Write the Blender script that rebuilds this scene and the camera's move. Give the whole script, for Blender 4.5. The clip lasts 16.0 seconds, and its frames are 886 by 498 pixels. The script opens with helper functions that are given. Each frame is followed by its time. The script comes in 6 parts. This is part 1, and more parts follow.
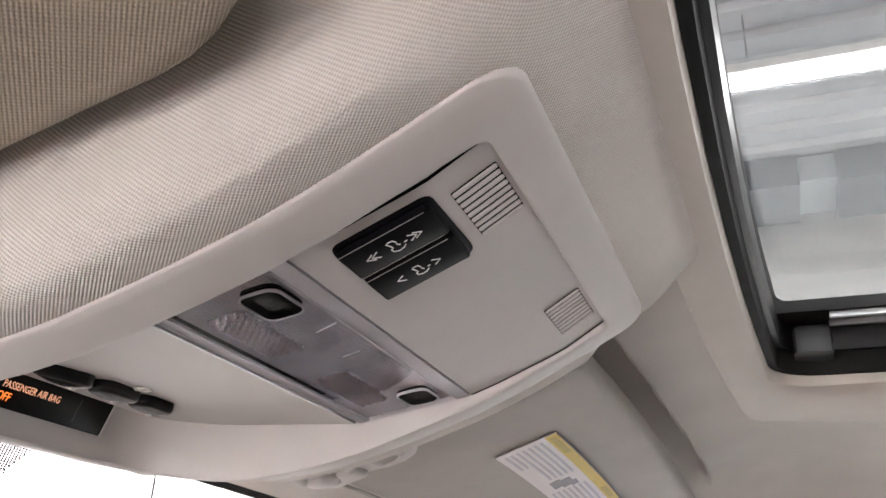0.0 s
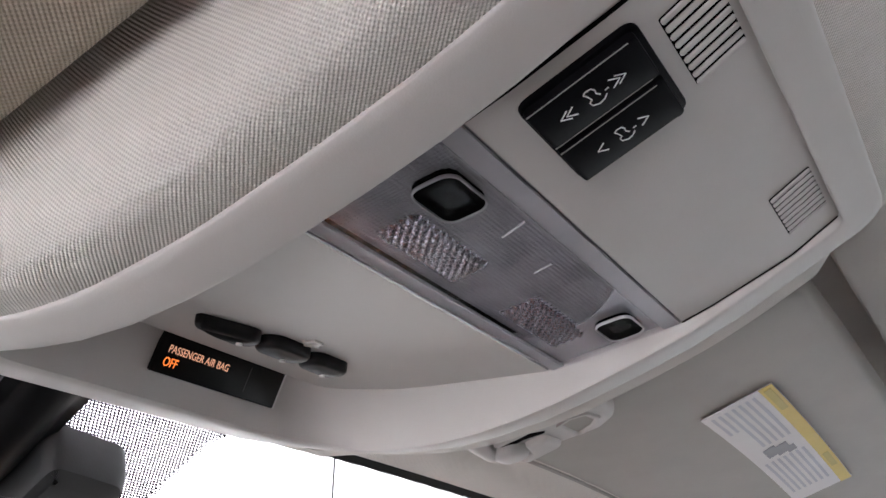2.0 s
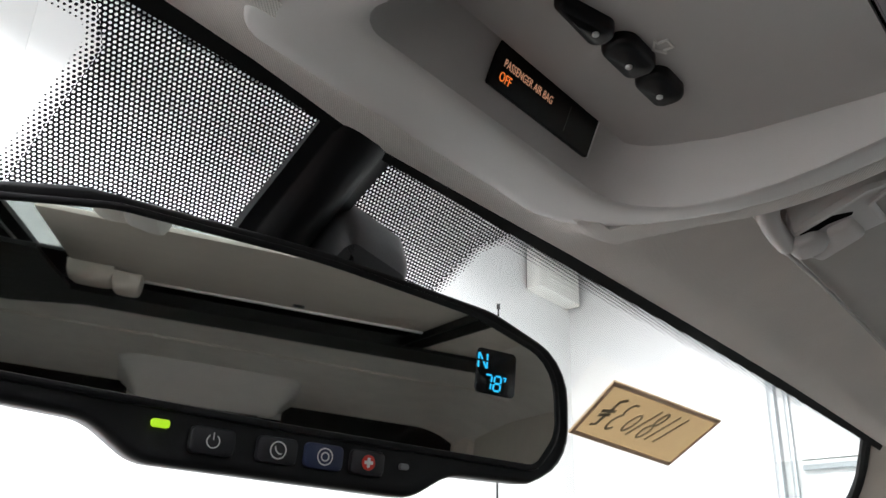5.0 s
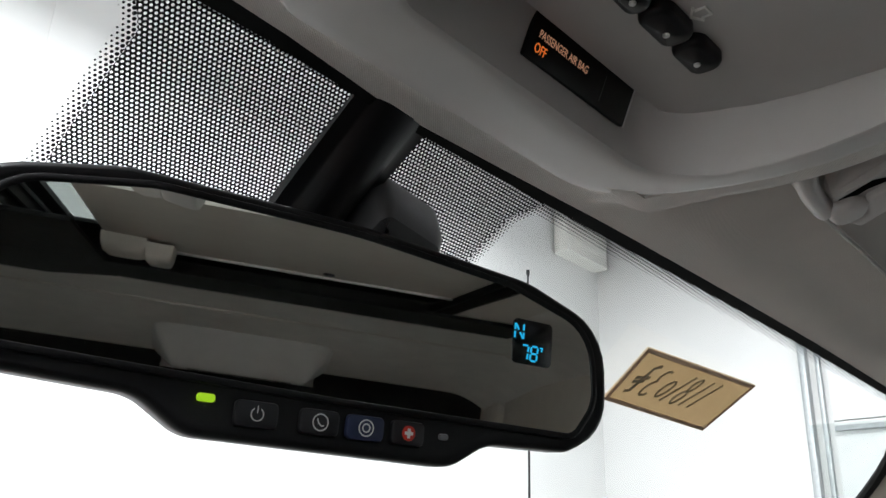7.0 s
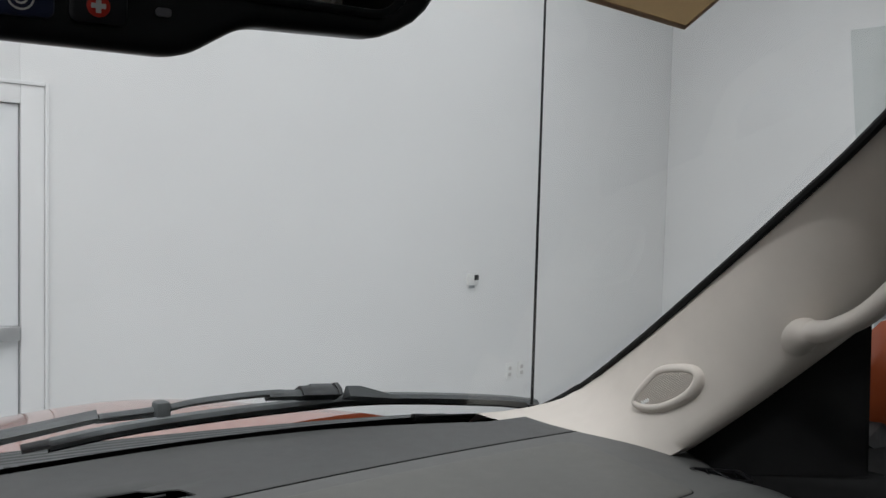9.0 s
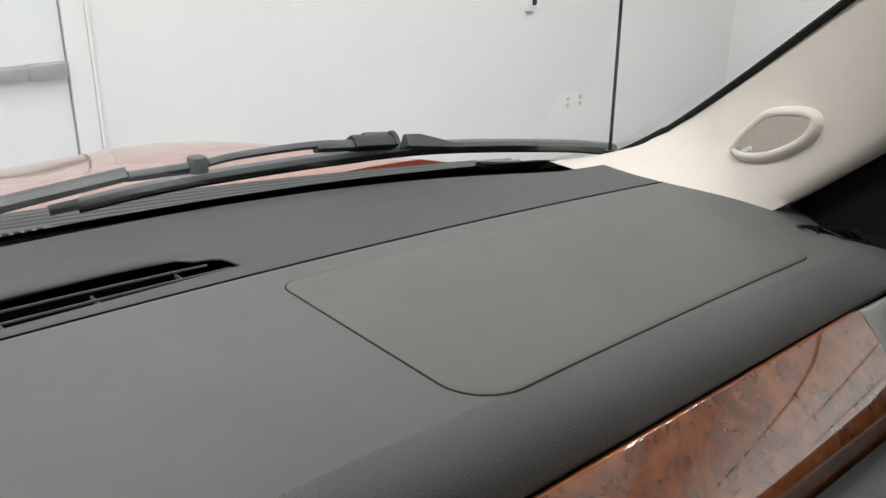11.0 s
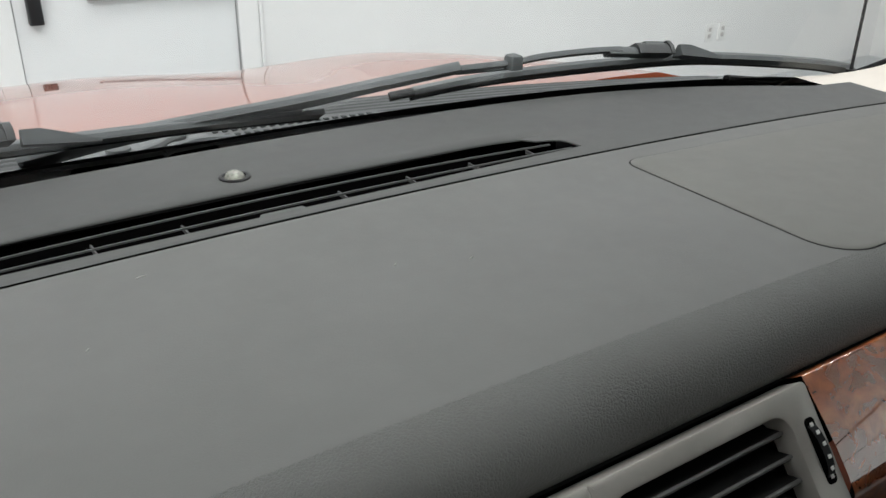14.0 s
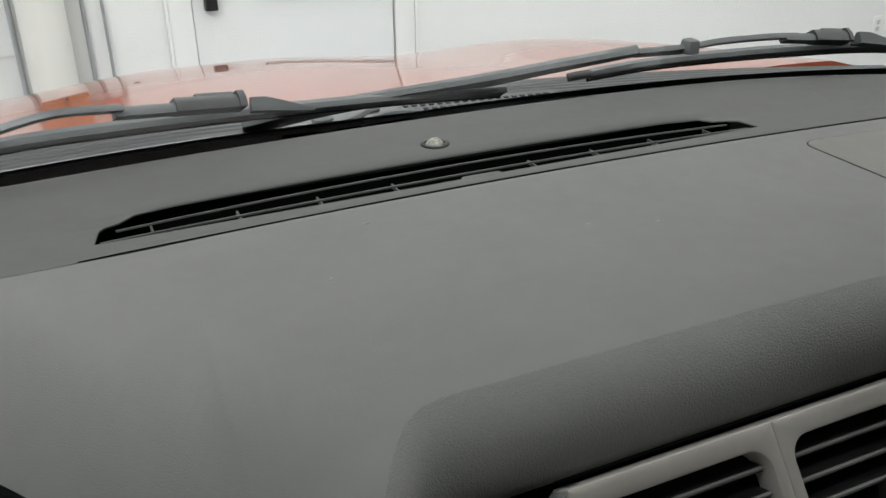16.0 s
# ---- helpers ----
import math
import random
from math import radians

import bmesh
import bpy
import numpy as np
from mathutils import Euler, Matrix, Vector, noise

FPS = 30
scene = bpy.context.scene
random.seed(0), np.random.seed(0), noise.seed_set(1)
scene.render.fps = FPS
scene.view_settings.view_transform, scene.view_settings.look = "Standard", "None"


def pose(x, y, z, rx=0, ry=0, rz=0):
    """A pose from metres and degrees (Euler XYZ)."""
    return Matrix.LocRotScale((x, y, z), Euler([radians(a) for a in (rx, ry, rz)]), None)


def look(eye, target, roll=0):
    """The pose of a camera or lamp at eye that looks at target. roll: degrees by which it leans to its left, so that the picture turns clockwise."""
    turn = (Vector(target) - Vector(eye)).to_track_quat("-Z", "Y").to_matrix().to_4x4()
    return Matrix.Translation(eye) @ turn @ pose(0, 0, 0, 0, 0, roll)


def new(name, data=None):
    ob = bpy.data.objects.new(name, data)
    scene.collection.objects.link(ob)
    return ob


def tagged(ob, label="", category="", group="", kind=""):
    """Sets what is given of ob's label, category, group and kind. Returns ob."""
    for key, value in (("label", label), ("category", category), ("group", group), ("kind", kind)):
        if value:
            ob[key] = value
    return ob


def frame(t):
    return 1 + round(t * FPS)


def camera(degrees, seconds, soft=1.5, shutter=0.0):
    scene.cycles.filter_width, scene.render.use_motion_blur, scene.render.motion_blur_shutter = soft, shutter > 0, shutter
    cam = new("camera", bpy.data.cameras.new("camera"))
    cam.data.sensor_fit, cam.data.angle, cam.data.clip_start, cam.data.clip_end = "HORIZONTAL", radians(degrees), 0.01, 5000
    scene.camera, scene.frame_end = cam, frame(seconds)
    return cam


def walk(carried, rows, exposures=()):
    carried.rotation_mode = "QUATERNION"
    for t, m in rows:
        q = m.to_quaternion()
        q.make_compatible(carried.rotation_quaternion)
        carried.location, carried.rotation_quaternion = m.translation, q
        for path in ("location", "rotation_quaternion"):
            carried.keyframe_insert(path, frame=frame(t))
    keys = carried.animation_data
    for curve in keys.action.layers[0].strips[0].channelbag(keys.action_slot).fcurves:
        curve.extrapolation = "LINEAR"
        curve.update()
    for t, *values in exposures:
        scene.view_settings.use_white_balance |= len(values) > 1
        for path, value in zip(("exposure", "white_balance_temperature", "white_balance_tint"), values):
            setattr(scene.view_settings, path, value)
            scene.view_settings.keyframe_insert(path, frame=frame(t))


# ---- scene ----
cam = camera(53.8, 16.0)
PATH = [
    (0, (-0.248, 0.031, 1.82), (1.454, 0.716, 2.616), 2.4),
    (0.3, (-0.235, 0.04, 1.818), (1.421, 0.817, 2.627), 2.6),
    (0.5, (-0.231, 0.049, 1.817), (1.404, 0.865, 2.63), 2.7),
    (1, (-0.214, 0.064, 1.811), (1.381, 0.948, 2.633), 1.2),
    (1.5, (-0.212, 0.066, 1.808), (1.351, 0.993, 2.641), 0.7),
    (2, (-0.206, 0.065, 1.805), (1.333, 1.038, 2.632), 0.6),
    (2.5, (-0.204, 0.066, 1.801), (1.283, 1.126, 2.618), 1.5),
    (3, (-0.206, 0.073, 1.797), (1.252, 1.175, 2.61), 1.9),
    (3.5, (-0.209, 0.095, 1.781), (1.232, 1.227, 2.581), 2.3),
    (4, (-0.21, 0.126, 1.755), (1.227, 1.266, 2.552), 1.9),
    (4.5, (-0.21, 0.147, 1.739), (1.213, 1.298, 2.545), 1.8),
    (5, (-0.205, 0.16, 1.73), (1.204, 1.337, 2.523), 1.8),
    (5.2, (-0.205, 0.162, 1.73), (1.202, 1.349, 2.511), 1.7),
    (7.3, (-0.209, 0.161, 1.733), (1.184, 1.414, 2.434), 1.8),
    (7.5, (-0.203, 0.156, 1.739), (1.188, 1.418, 2.427), 1.9),
    (8, (-0.168, 0.167, 1.737), (1.232, 1.473, 2.316), 1.5),
    (8.2, (-0.147, 0.169, 1.734), (1.271, 1.515, 2.156), 1.9),
    (8.5, (-0.121, 0.153, 1.733), (1.296, 1.551, 1.931), 1.5),
    (8.8, (-0.09, 0.159, 1.739), (1.32, 1.578, 1.756), 1.4),
    (9, (-0.071, 0.165, 1.737), (1.323, 1.594, 1.626), 1.5),
    (9.5, (-0.045, 0.211, 1.728), (1.292, 1.648, 1.345), 1.2),
    (9.7, (-0.02, 0.22, 1.727), (1.295, 1.656, 1.27), 1.2),
    (11.8, (0.007, 0.282, 1.732), (1.219, 1.671, 0.956), 0.3),
    (12, (-0.034, 0.278, 1.733), (1.176, 1.66, 0.943), 0.5),
    (12.5, (-0.107, 0.266, 1.73), (1.105, 1.632, 0.915), 0.8),
    (13, (-0.171, 0.274, 1.734), (1.028, 1.64, 0.9), 1),
    (13.5, (-0.207, 0.271, 1.732), (0.885, 1.713, 0.88), 0.1),
    (14, (-0.222, 0.278, 1.733), (0.783, 1.777, 0.872), 0.8),
    (14.5, (-0.218, 0.276, 1.724), (0.733, 1.806, 0.855), 0.8),
    (15, (-0.233, 0.264, 1.729), (0.685, 1.814, 0.86), 0.9),
    (15.5, (-0.251, 0.26, 1.735), (0.609, 1.841, 0.864), 0.5),
    (16, (-0.291, 0.241, 1.74), (0.445, 1.879, 0.858), -0.6),
]
EXPOSURES = [(0, 1.12, 6850, 19), (1, 1.0, 6650, 18), (2, 0.88, 6350, 16), (3, 0.74, 6250, 12), (3.6, 0.48, 6350, 11), (4.2, 0.1, 6400, 11), (5, -0.1, 6400, 10), (7.5, -0.6, 6300, 8), (8, -0.8, 6200, 9), (8.5, -1.80, 6350, 11), (9.2, -2.05, 6350, 10), (9.7, -1.82, 6700, 10), (12, -1.37, 6550, 9), (14, -1.42, 6500, 8), (16, -1.45, 6600, 8)]
walk(cam, [(t, look(eye, target, roll)) for t, eye, target, roll in PATH], EXPOSURES)


# ---------------------------------------------------------------- light
world = bpy.data.worlds.new("garage_air")
scene.world = world
world.use_nodes = True
world.node_tree.nodes["Background"].inputs[0].default_value = (0.9, 0.95, 1.0, 1)
world.node_tree.nodes["Background"].inputs[1].default_value = 0.05

LAMP_W = 165.0
LAMPS = [(x, y) for x in (-1.7, 1.3, 4.33) for y in (-5.4, -0.9, 2.5)]
# strengths set by hand: driver's side lamp boosted, two over the car cut, to steer cabin light
LAMP_K = {(-1.7, -0.9): 3.1, (1.3, -0.9): 0.45, (1.3, -5.4): 0.6}
for lx, ly in LAMPS:
    la = bpy.data.lights.new("tube_light", "AREA")
    la.shape, la.size, la.size_y, la.energy, la.color = "RECTANGLE", 0.14, 2.3, LAMP_W * LAMP_K.get((lx, ly), 0.95), (0.97, 0.985, 1.0)
    lo = new("tube_light", la)
    lo.location = (lx, ly, 4.76)

# ---------------------------------------------------------------- materials


def mat(name):
    m = bpy.data.materials.new(name)
    m.use_nodes = True
    nt = m.node_tree
    return m, nt, nt.nodes["Principled BSDF"]


def math_n(nt, op, a, b=None):
    n = nt.nodes.new("ShaderNodeMath")
    n.operation = op
    for i, v in enumerate((a, b)):
        if v is None:
            continue
        if isinstance(v, (int, float)):
            n.inputs[i].default_value = v
        else:
            nt.links.new(v, n.inputs[i])
    return n.outputs[0]


def noise_n(nt, coord, scale, detail=4.0, rough=0.55):
    n = nt.nodes.new("ShaderNodeTexNoise")
    n.inputs["Scale"].default_value, n.inputs["Detail"].default_value, n.inputs["Roughness"].default_value = scale, detail, rough
    nt.links.new(coord, n.inputs["Vector"])
    return n.outputs["Fac"]


def ramp_n(nt, fac, stops):
    n = nt.nodes.new("ShaderNodeValToRGB")
    while len(n.color_ramp.elements) < len(stops):
        n.color_ramp.elements.new(0.5)
    for e, (p, c) in zip(n.color_ramp.elements, stops):
        e.position, e.color = p, (*c, 1)
    nt.links.new(fac, n.inputs[0])
    return n.outputs[0]


def bump_n(nt, bsdf, height, strength, dist):
    b = nt.nodes.new("ShaderNodeBump")
    b.inputs["Strength"].default_value, b.inputs["Distance"].default_value = strength, dist
    nt.links.new(height, b.inputs["Height"])
    nt.links.new(b.outputs[0], bsdf.inputs["Normal"])


def coords(nt):
    return nt.nodes.new("ShaderNodeNewGeometry").outputs["Position"]


def plain(name, col, rough=0.5, metal=0.0, var=0.08, vscale=25.0, grain=0.0, gscale=900.0, coat=0.0, spec=0.5):
    """Base colour with large soft variation, fine grain relief and uneven gloss."""
    m, nt, b = mat(name)
    co = coords(nt)
    f = noise_n(nt, co, vscale, 5)
    c0, c1 = [max(0, v * (1 - var)) for v in col], [min(1, v * (1 + var)) for v in col]
    nt.links.new(ramp_n(nt, f, ((0.3, c0), (0.7, c1))), b.inputs["Base Color"])
    r = nt.nodes.new("ShaderNodeMapRange")
    r.inputs["To Min"].default_value, r.inputs["To Max"].default_value = rough * 0.88, min(1, rough * 1.12)
    nt.links.new(noise_n(nt, co, vscale * 3.1, 3), r.inputs["Value"])
    nt.links.new(r.outputs[0], b.inputs["Roughness"])
    b.inputs["Metallic"].default_value, b.inputs["Coat Weight"].default_value = metal, coat
    b.inputs["Specular IOR Level"].default_value = spec
    if grain:
        bump_n(nt, b, noise_n(nt, co, gscale, 2), grain, 0.0006)
    return m


def glow(name, col, strength):
    m, nt, b = mat(name)
    b.inputs["Base Color"].default_value = (*[c * 0.3 for c in col], 1)
    b.inputs["Emission Color"].default_value = (*col, 1)
    b.inputs["Emission Strength"].default_value = strength
    return m


def knit(name, col, pitch, depth, woven=False):
    """Knitted headliner cloth: staggered small loops."""
    m, nt, b = mat(name)
    co = coords(nt)
    sep = nt.nodes.new("ShaderNodeSeparateXYZ")
    nt.links.new(co, sep.inputs[0])
    k = 2 * math.pi / pitch
    zx = math_n(nt, "MULTIPLY", sep.outputs["Z"], 0.8)
    xz = math_n(nt, "ADD", sep.outputs["X"], zx)
    if woven:
        at = nt.nodes.new("ShaderNodeAttribute")
        at.attribute_name = "weave"
        nt.links.new(at.outputs["Vector"], sep.inputs[0])
        xz = sep.outputs["X"]
    u = math_n(nt, "MULTIPLY", xz, k)
    v = math_n(nt, "MULTIPLY", sep.outputs["Y"], k)
    h = math_n(nt, "MULTIPLY", math_n(nt, "SINE", u), math_n(nt, "SINE", v))
    hn = math_n(nt, "ADD", h, math_n(nt, "MULTIPLY", noise_n(nt, co, 1500, 2), 0.9))
    big = noise_n(nt, co, 18, 4)
    c0, c1 = [v * 0.93 for v in col], [min(1, v * 1.05) for v in col]
    base = ramp_n(nt, big, ((0.3, c0), (0.7, c1)))
    mix = nt.nodes.new("ShaderNodeMix")
    mix.data_type, mix.blend_type = "RGBA", "MULTIPLY"
    mix.inputs["Factor"].default_value = 1.0
    nt.links.new(base, mix.inputs["A"])
    nt.links.new(ramp_n(nt, math_n(nt, "ADD", math_n(nt, "MULTIPLY", h, 0.5), 0.5), ((0.0, (0.71, 0.705, 0.70)), (0.7, (1, 1, 1)))), mix.inputs["B"])
    nt.links.new(mix.outputs["Result"], b.inputs["Base Color"])
    b.inputs["Roughness"].default_value = 0.85
    b.inputs["Sheen Weight"].default_value = 0.15
    bump_n(nt, b, hn, depth, 0.0009)
    return m


def leather_grain(name, col, rough, scale, depth):
    m, nt, b = mat(name)
    co = coords(nt)
    v = nt.nodes.new("ShaderNodeTexVoronoi")
    v.feature = "DISTANCE_TO_EDGE"
    v.inputs["Scale"].default_value = scale
    d = nt.nodes.new("ShaderNodeVectorMath")
    d.operation = "MULTIPLY_ADD"
    nt.links.new(co, d.inputs[0])
    d.inputs[1].default_value = (1.0, 1.0, 1.0)
    nz = nt.nodes.new("ShaderNodeTexNoise")
    nz.inputs["Scale"].default_value = scale * 0.4
    nt.links.new(co, nz.inputs["Vector"])
    sc = nt.nodes.new("ShaderNodeVectorMath")
    sc.operation = "SCALE"
    sc.inputs["Scale"].default_value = 1.6 / scale
    nt.links.new(nz.outputs["Color"], sc.inputs[0])
    nt.links.new(sc.outputs[0], d.inputs[2])
    nt.links.new(d.outputs[0], v.inputs["Vector"])
    cell = math_n(nt, "MINIMUM", math_n(nt, "MULTIPLY", v.outputs["Distance"], 3.0), 0.6)
    c0, c1 = [x * 0.955 for x in col], [x * 1.045 for x in col]
    nt.links.new(ramp_n(nt, noise_n(nt, co, 14, 5), ((0.3, c0), (0.7, c1))), b.inputs["Base Color"])
    r = nt.nodes.new("ShaderNodeMapRange")
    r.inputs["To Min"].default_value, r.inputs["To Max"].default_value = rough * 0.9, rough * 1.1
    nt.links.new(noise_n(nt, co, 60, 3), r.inputs["Value"])
    nt.links.new(r.outputs[0], b.inputs["Roughness"])
    bump_n(nt, b, math_n(nt, "ADD", cell, math_n(nt, "MULTIPLY", noise_n(nt, co, scale * 3, 2), 0.25)), depth, 0.0008)
    return m


def burl(name):
    """Lacquered burl wood: swirling figure with dark eyes under clear coat."""
    m, nt, b = mat(name)
    co = coords(nt)
    warp = nt.nodes.new("ShaderNodeTexNoise")
    warp.inputs["Scale"].default_value, warp.inputs["Detail"].default_value = 14, 3
    nt.links.new(co, warp.inputs["Vector"])
    mixv = nt.nodes.new("ShaderNodeVectorMath")
    mixv.operation = "MULTIPLY_ADD"
    nt.links.new(warp.outputs["Color"], mixv.inputs[0])
    mixv.inputs[1].default_value = (0.09, 0.09, 0.09)
    nt.links.new(co, mixv.inputs[2])
    f = noise_n(nt, mixv.outputs[0], 34, 8, 0.6)
    nt.links.new(ramp_n(nt, f, ((0.30, (0.15, 0.037, 0.010)), (0.47, (0.31, 0.080, 0.020)), (0.58, (0.43, 0.125, 0.030)), (0.75, (0.55, 0.180, 0.046)))), b.inputs["Base Color"])
    b.inputs["Roughness"].default_value = 0.32
    b.inputs["Coat Weight"].default_value, b.inputs["Coat Roughness"].default_value = 1.0, 0.025
    b.inputs["Coat IOR"].default_value = 3.8
    # dark eyes of the burl
    eye = noise_n(nt, mixv.outputs[0], 95, 2, 0.5)
    mix = nt.nodes.new("ShaderNodeMix")
    mix.data_type, mix.blend_type = "RGBA", "MULTIPLY"
    mix.inputs["Factor"].default_value = 1.0
    nt.links.new(b.inputs["Base Color"].links[0].from_socket, mix.inputs["A"])
    nt.links.new(ramp_n(nt, eye, ((0.28, (0.66, 0.60, 0.56)), (0.46, (1, 1, 1)))), mix.inputs["B"])
    nt.links.new(mix.outputs["Result"], b.inputs["Base Color"])
    return m


def clear(name, tint, gloss, rough=0.02, bump=None):
    """Thin clear sheet: light passes straight through, a little is mirrored."""
    m, nt, b = mat(name)
    nt.nodes.remove(b)
    out = nt.nodes["Material Output"]
    tr, gl, mx = nt.nodes.new("ShaderNodeBsdfTransparent"), nt.nodes.new("ShaderNodeBsdfGlossy"), nt.nodes.new("ShaderNodeMixShader")
    tr.inputs[0].default_value = (*tint, 1)
    gl.inputs["Roughness"].default_value = rough
    fr = nt.nodes.new("ShaderNodeFresnel")
    fr.inputs["IOR"].default_value = 1.45
    nt.links.new(math_n(nt, "MULTIPLY", fr.outputs[0], gloss), mx.inputs[0])
    nt.links.new(tr.outputs[0], mx.inputs[1])
    nt.links.new(gl.outputs[0], mx.inputs[2])
    nt.links.new(mx.outputs[0], out.inputs[0])
    if bump:
        co = coords(nt)
        sep = nt.nodes.new("ShaderNodeSeparateXYZ")
        nt.links.new(co, sep.inputs[0])
        h = math_n(nt, "SINE", math_n(nt, "MULTIPLY", sep.outputs[bump[0]], 2 * math.pi / bump[1]))
        h = math_n(nt, "ADD", h, math_n(nt, "SINE", math_n(nt, "MULTIPLY", sep.outputs["Y"], 2 * math.pi / bump[1])))
        bn = nt.nodes.new("ShaderNodeBump")
        bn.inputs["Strength"].default_value, bn.inputs["Distance"].default_value = bump[2], 0.0005
        nt.links.new(h, bn.inputs["Height"])
        nt.links.new(bn.outputs[0], gl.inputs["Normal"])
        nt.links.new(bn.outputs[0], fr.inputs["Normal"])
    return m


CLOTH = knit("headliner_knit", (0.73, 0.695, 0.65), 0.00125, 0.44, True)
VISOR_CLOTH = knit("visor_knit", (0.47, 0.405, 0.315), 0.0015, 0.3)
BEIGE = plain("beige_plastic", (0.53, 0.508, 0.49), 0.5, var=0.03, grain=0.10, gscale=1800)
BEIGE_TRIM = plain("beige_trim", (0.55, 0.505, 0.45), 0.6, var=0.03, grain=0.12, gscale=1400)
BLACK = plain("black_plastic", (0.006, 0.006, 0.007), 0.38, var=0.2, grain=0.06, gscale=1500, spec=0.3)
BLACK_GLOSS = plain("black_gloss", (0.008, 0.008, 0.009), 0.16, var=0.1)
CALL = plain("call_button_black", (0.007, 0.007, 0.008), 0.34, var=0.15, spec=0.25)
BLACK_SATIN = plain("black_satin", (0.004, 0.004, 0.005), 0.42, var=0.15, grain=0.03, gscale=1500, spec=0.025)
# near-black: paints the shade in gaps and openings, also colours the black lamp buttons
DARK = plain("gap_shade_black", (0.003, 0.003, 0.003), 0.9, var=0.1, spec=0.02)
TRIM_BLACK = plain("black_door_trim", (0.006, 0.006, 0.006), 0.75, var=0.2, grain=0.1, gscale=900, spec=0.15)
RUBBER = plain("black_rubber", (0.006, 0.006, 0.006), 0.7, var=0.2, grain=0.1, gscale=700, spec=0.2)
WIPER = plain("wiper_grey", (0.082, 0.088, 0.089), 0.45, var=0.12, vscale=40, grain=0.1, gscale=900)
COWL = plain("cowl_grey", (0.13, 0.135, 0.135), 0.5, var=0.15, vscale=12, grain=0.15, gscale=700)
SILVER = plain("satin_silver", (0.42, 0.405, 0.37), 0.38, 0.55, var=0.04, vscale=60)
CHROME = plain("chrome", (0.75, 0.75, 0.74), 0.12, 1.0, var=0.04)
DASH_TOP = leather_grain("dash_soft_grey", (0.098, 0.099, 0.094), 0.66, 620.0, 0.14)
DASH_COVER = leather_grain("dash_cover_grey", (0.103, 0.103, 0.093), 0.66, 620.0, 0.14)
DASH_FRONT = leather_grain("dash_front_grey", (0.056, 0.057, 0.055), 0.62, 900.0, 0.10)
DASH_LIP = leather_grain("dash_leather_grey", (0.090, 0.092, 0.087), 0.60, 500.0, 0.78)
DASH_LOW = leather_grain("dash_low_grey", (0.10, 0.108, 0.106), 0.55, 420.0, 0.4)
WOOD = burl("burl_wood")
MIRROR, _nt, _b = mat("mirror_silver")
_b.inputs["Base Color"].default_value = (0.95, 0.975, 0.93, 1)
_b.inputs["Metallic"].default_value, _b.inputs["Roughness"].default_value = 1.0, 0.015
GLASS = clear("windshield_glass", (0.975, 0.985, 0.98), 0.06)
SIDE_GLASS = clear("side_glass", (0.80, 0.83, 0.82), 0.3)
SUN_GLASS = clear("sunroof_glass", (0.55, 0.57, 0.57), 0.2)
PRIVACY = clear("privacy_glass", (0.34, 0.36, 0.345), 0.5)
LENS = clear("lens_plastic", (0.95, 0.945, 0.96), 0.08, 0.08)
VISOR_SKIN = plain("visor_skin", (0.36, 0.34, 0.312), 0.65, var=0.04, grain=0.25, gscale=1100)
SCREEN = plain("screen_black", (0.004, 0.004, 0.004), 0.35, var=0.1, spec=0.15)
CARD = plain("cardboard", (0.52, 0.43, 0.29), 0.85, var=0.08, vscale=30, grain=0.2, gscale=600)
nt = CARD.node_tree
tl, mxs = nt.nodes.new("ShaderNodeBsdfTranslucent"), nt.nodes.new("ShaderNodeMixShader")
tl.inputs[0].default_value = (0.70, 0.585, 0.41, 1)
mxs.inputs[0].default_value = 0.45
nt.links.new(nt.nodes["Principled BSDF"].outputs[0], mxs.inputs[1])
nt.links.new(tl.outputs[0], mxs.inputs[2])
nt.links.new(mxs.outputs[0], nt.nodes["Material Output"].inputs[0])
CARD_EDGE = plain("card_tape", (0.60, 0.41, 0.27), 0.6, var=0.1)
INK = plain("marker_ink", (0.34, 0.285, 0.19), 0.7)
PAINT = plain("copper_paint", (0.33, 0.062, 0.016), 0.36, 0.25, var=0.05, vscale=6, grain=0.03, gscale=2500, coat=0.9, spec=0.4)
WALL = plain("white_wall_paint", (0.80, 0.80, 0.79), 0.6, var=0.02, vscale=1.2, grain=0.05, gscale=160)
DOOR_PAINT = plain("white_door_paint", (0.78, 0.79, 0.79), 0.4, var=0.02, vscale=2)
BLOCK = plain("painted_block", (0.74, 0.75, 0.75), 0.7, var=0.04, vscale=6, grain=0.25, gscale=120)
STEEL = plain("brushed_steel", (0.50, 0.50, 0.50), 0.35, 0.9, var=0.08, vscale=30)
GALV = plain("galvanised_steel", (0.42, 0.44, 0.45), 0.45, 0.6, var=0.12, vscale=20)
DECK = plain("ceiling_deck", (0.46, 0.47, 0.48), 0.5, 0.2, var=0.08, vscale=3)
CONCRETE = plain("concrete_floor", (0.54, 0.555, 0.56), 0.4, var=0.08, vscale=2.5, grain=0.2, gscale=60)
WHITE = plain("white_plastic", (0.78, 0.78, 0.76), 0.4, var=0.03)
PAPER = plain("label_paper", (0.72, 0.70, 0.70), 0.6, var=0.03)
PRINT = plain("label_print", (0.52, 0.52, 0.57), 0.7)
PRINT_DARK = plain("label_print_dark", (0.30, 0.30, 0.33), 0.7)
BAND_MARK = plain("band_print", (0.50, 0.40, 0.08), 0.6)
YELLOW = plain("label_yellow", (0.66, 0.50, 0.10), 0.6, var=0.05)
COLUMN = plain("cream_paint", (0.74, 0.73, 0.69), 0.45, var=0.03, vscale=3)
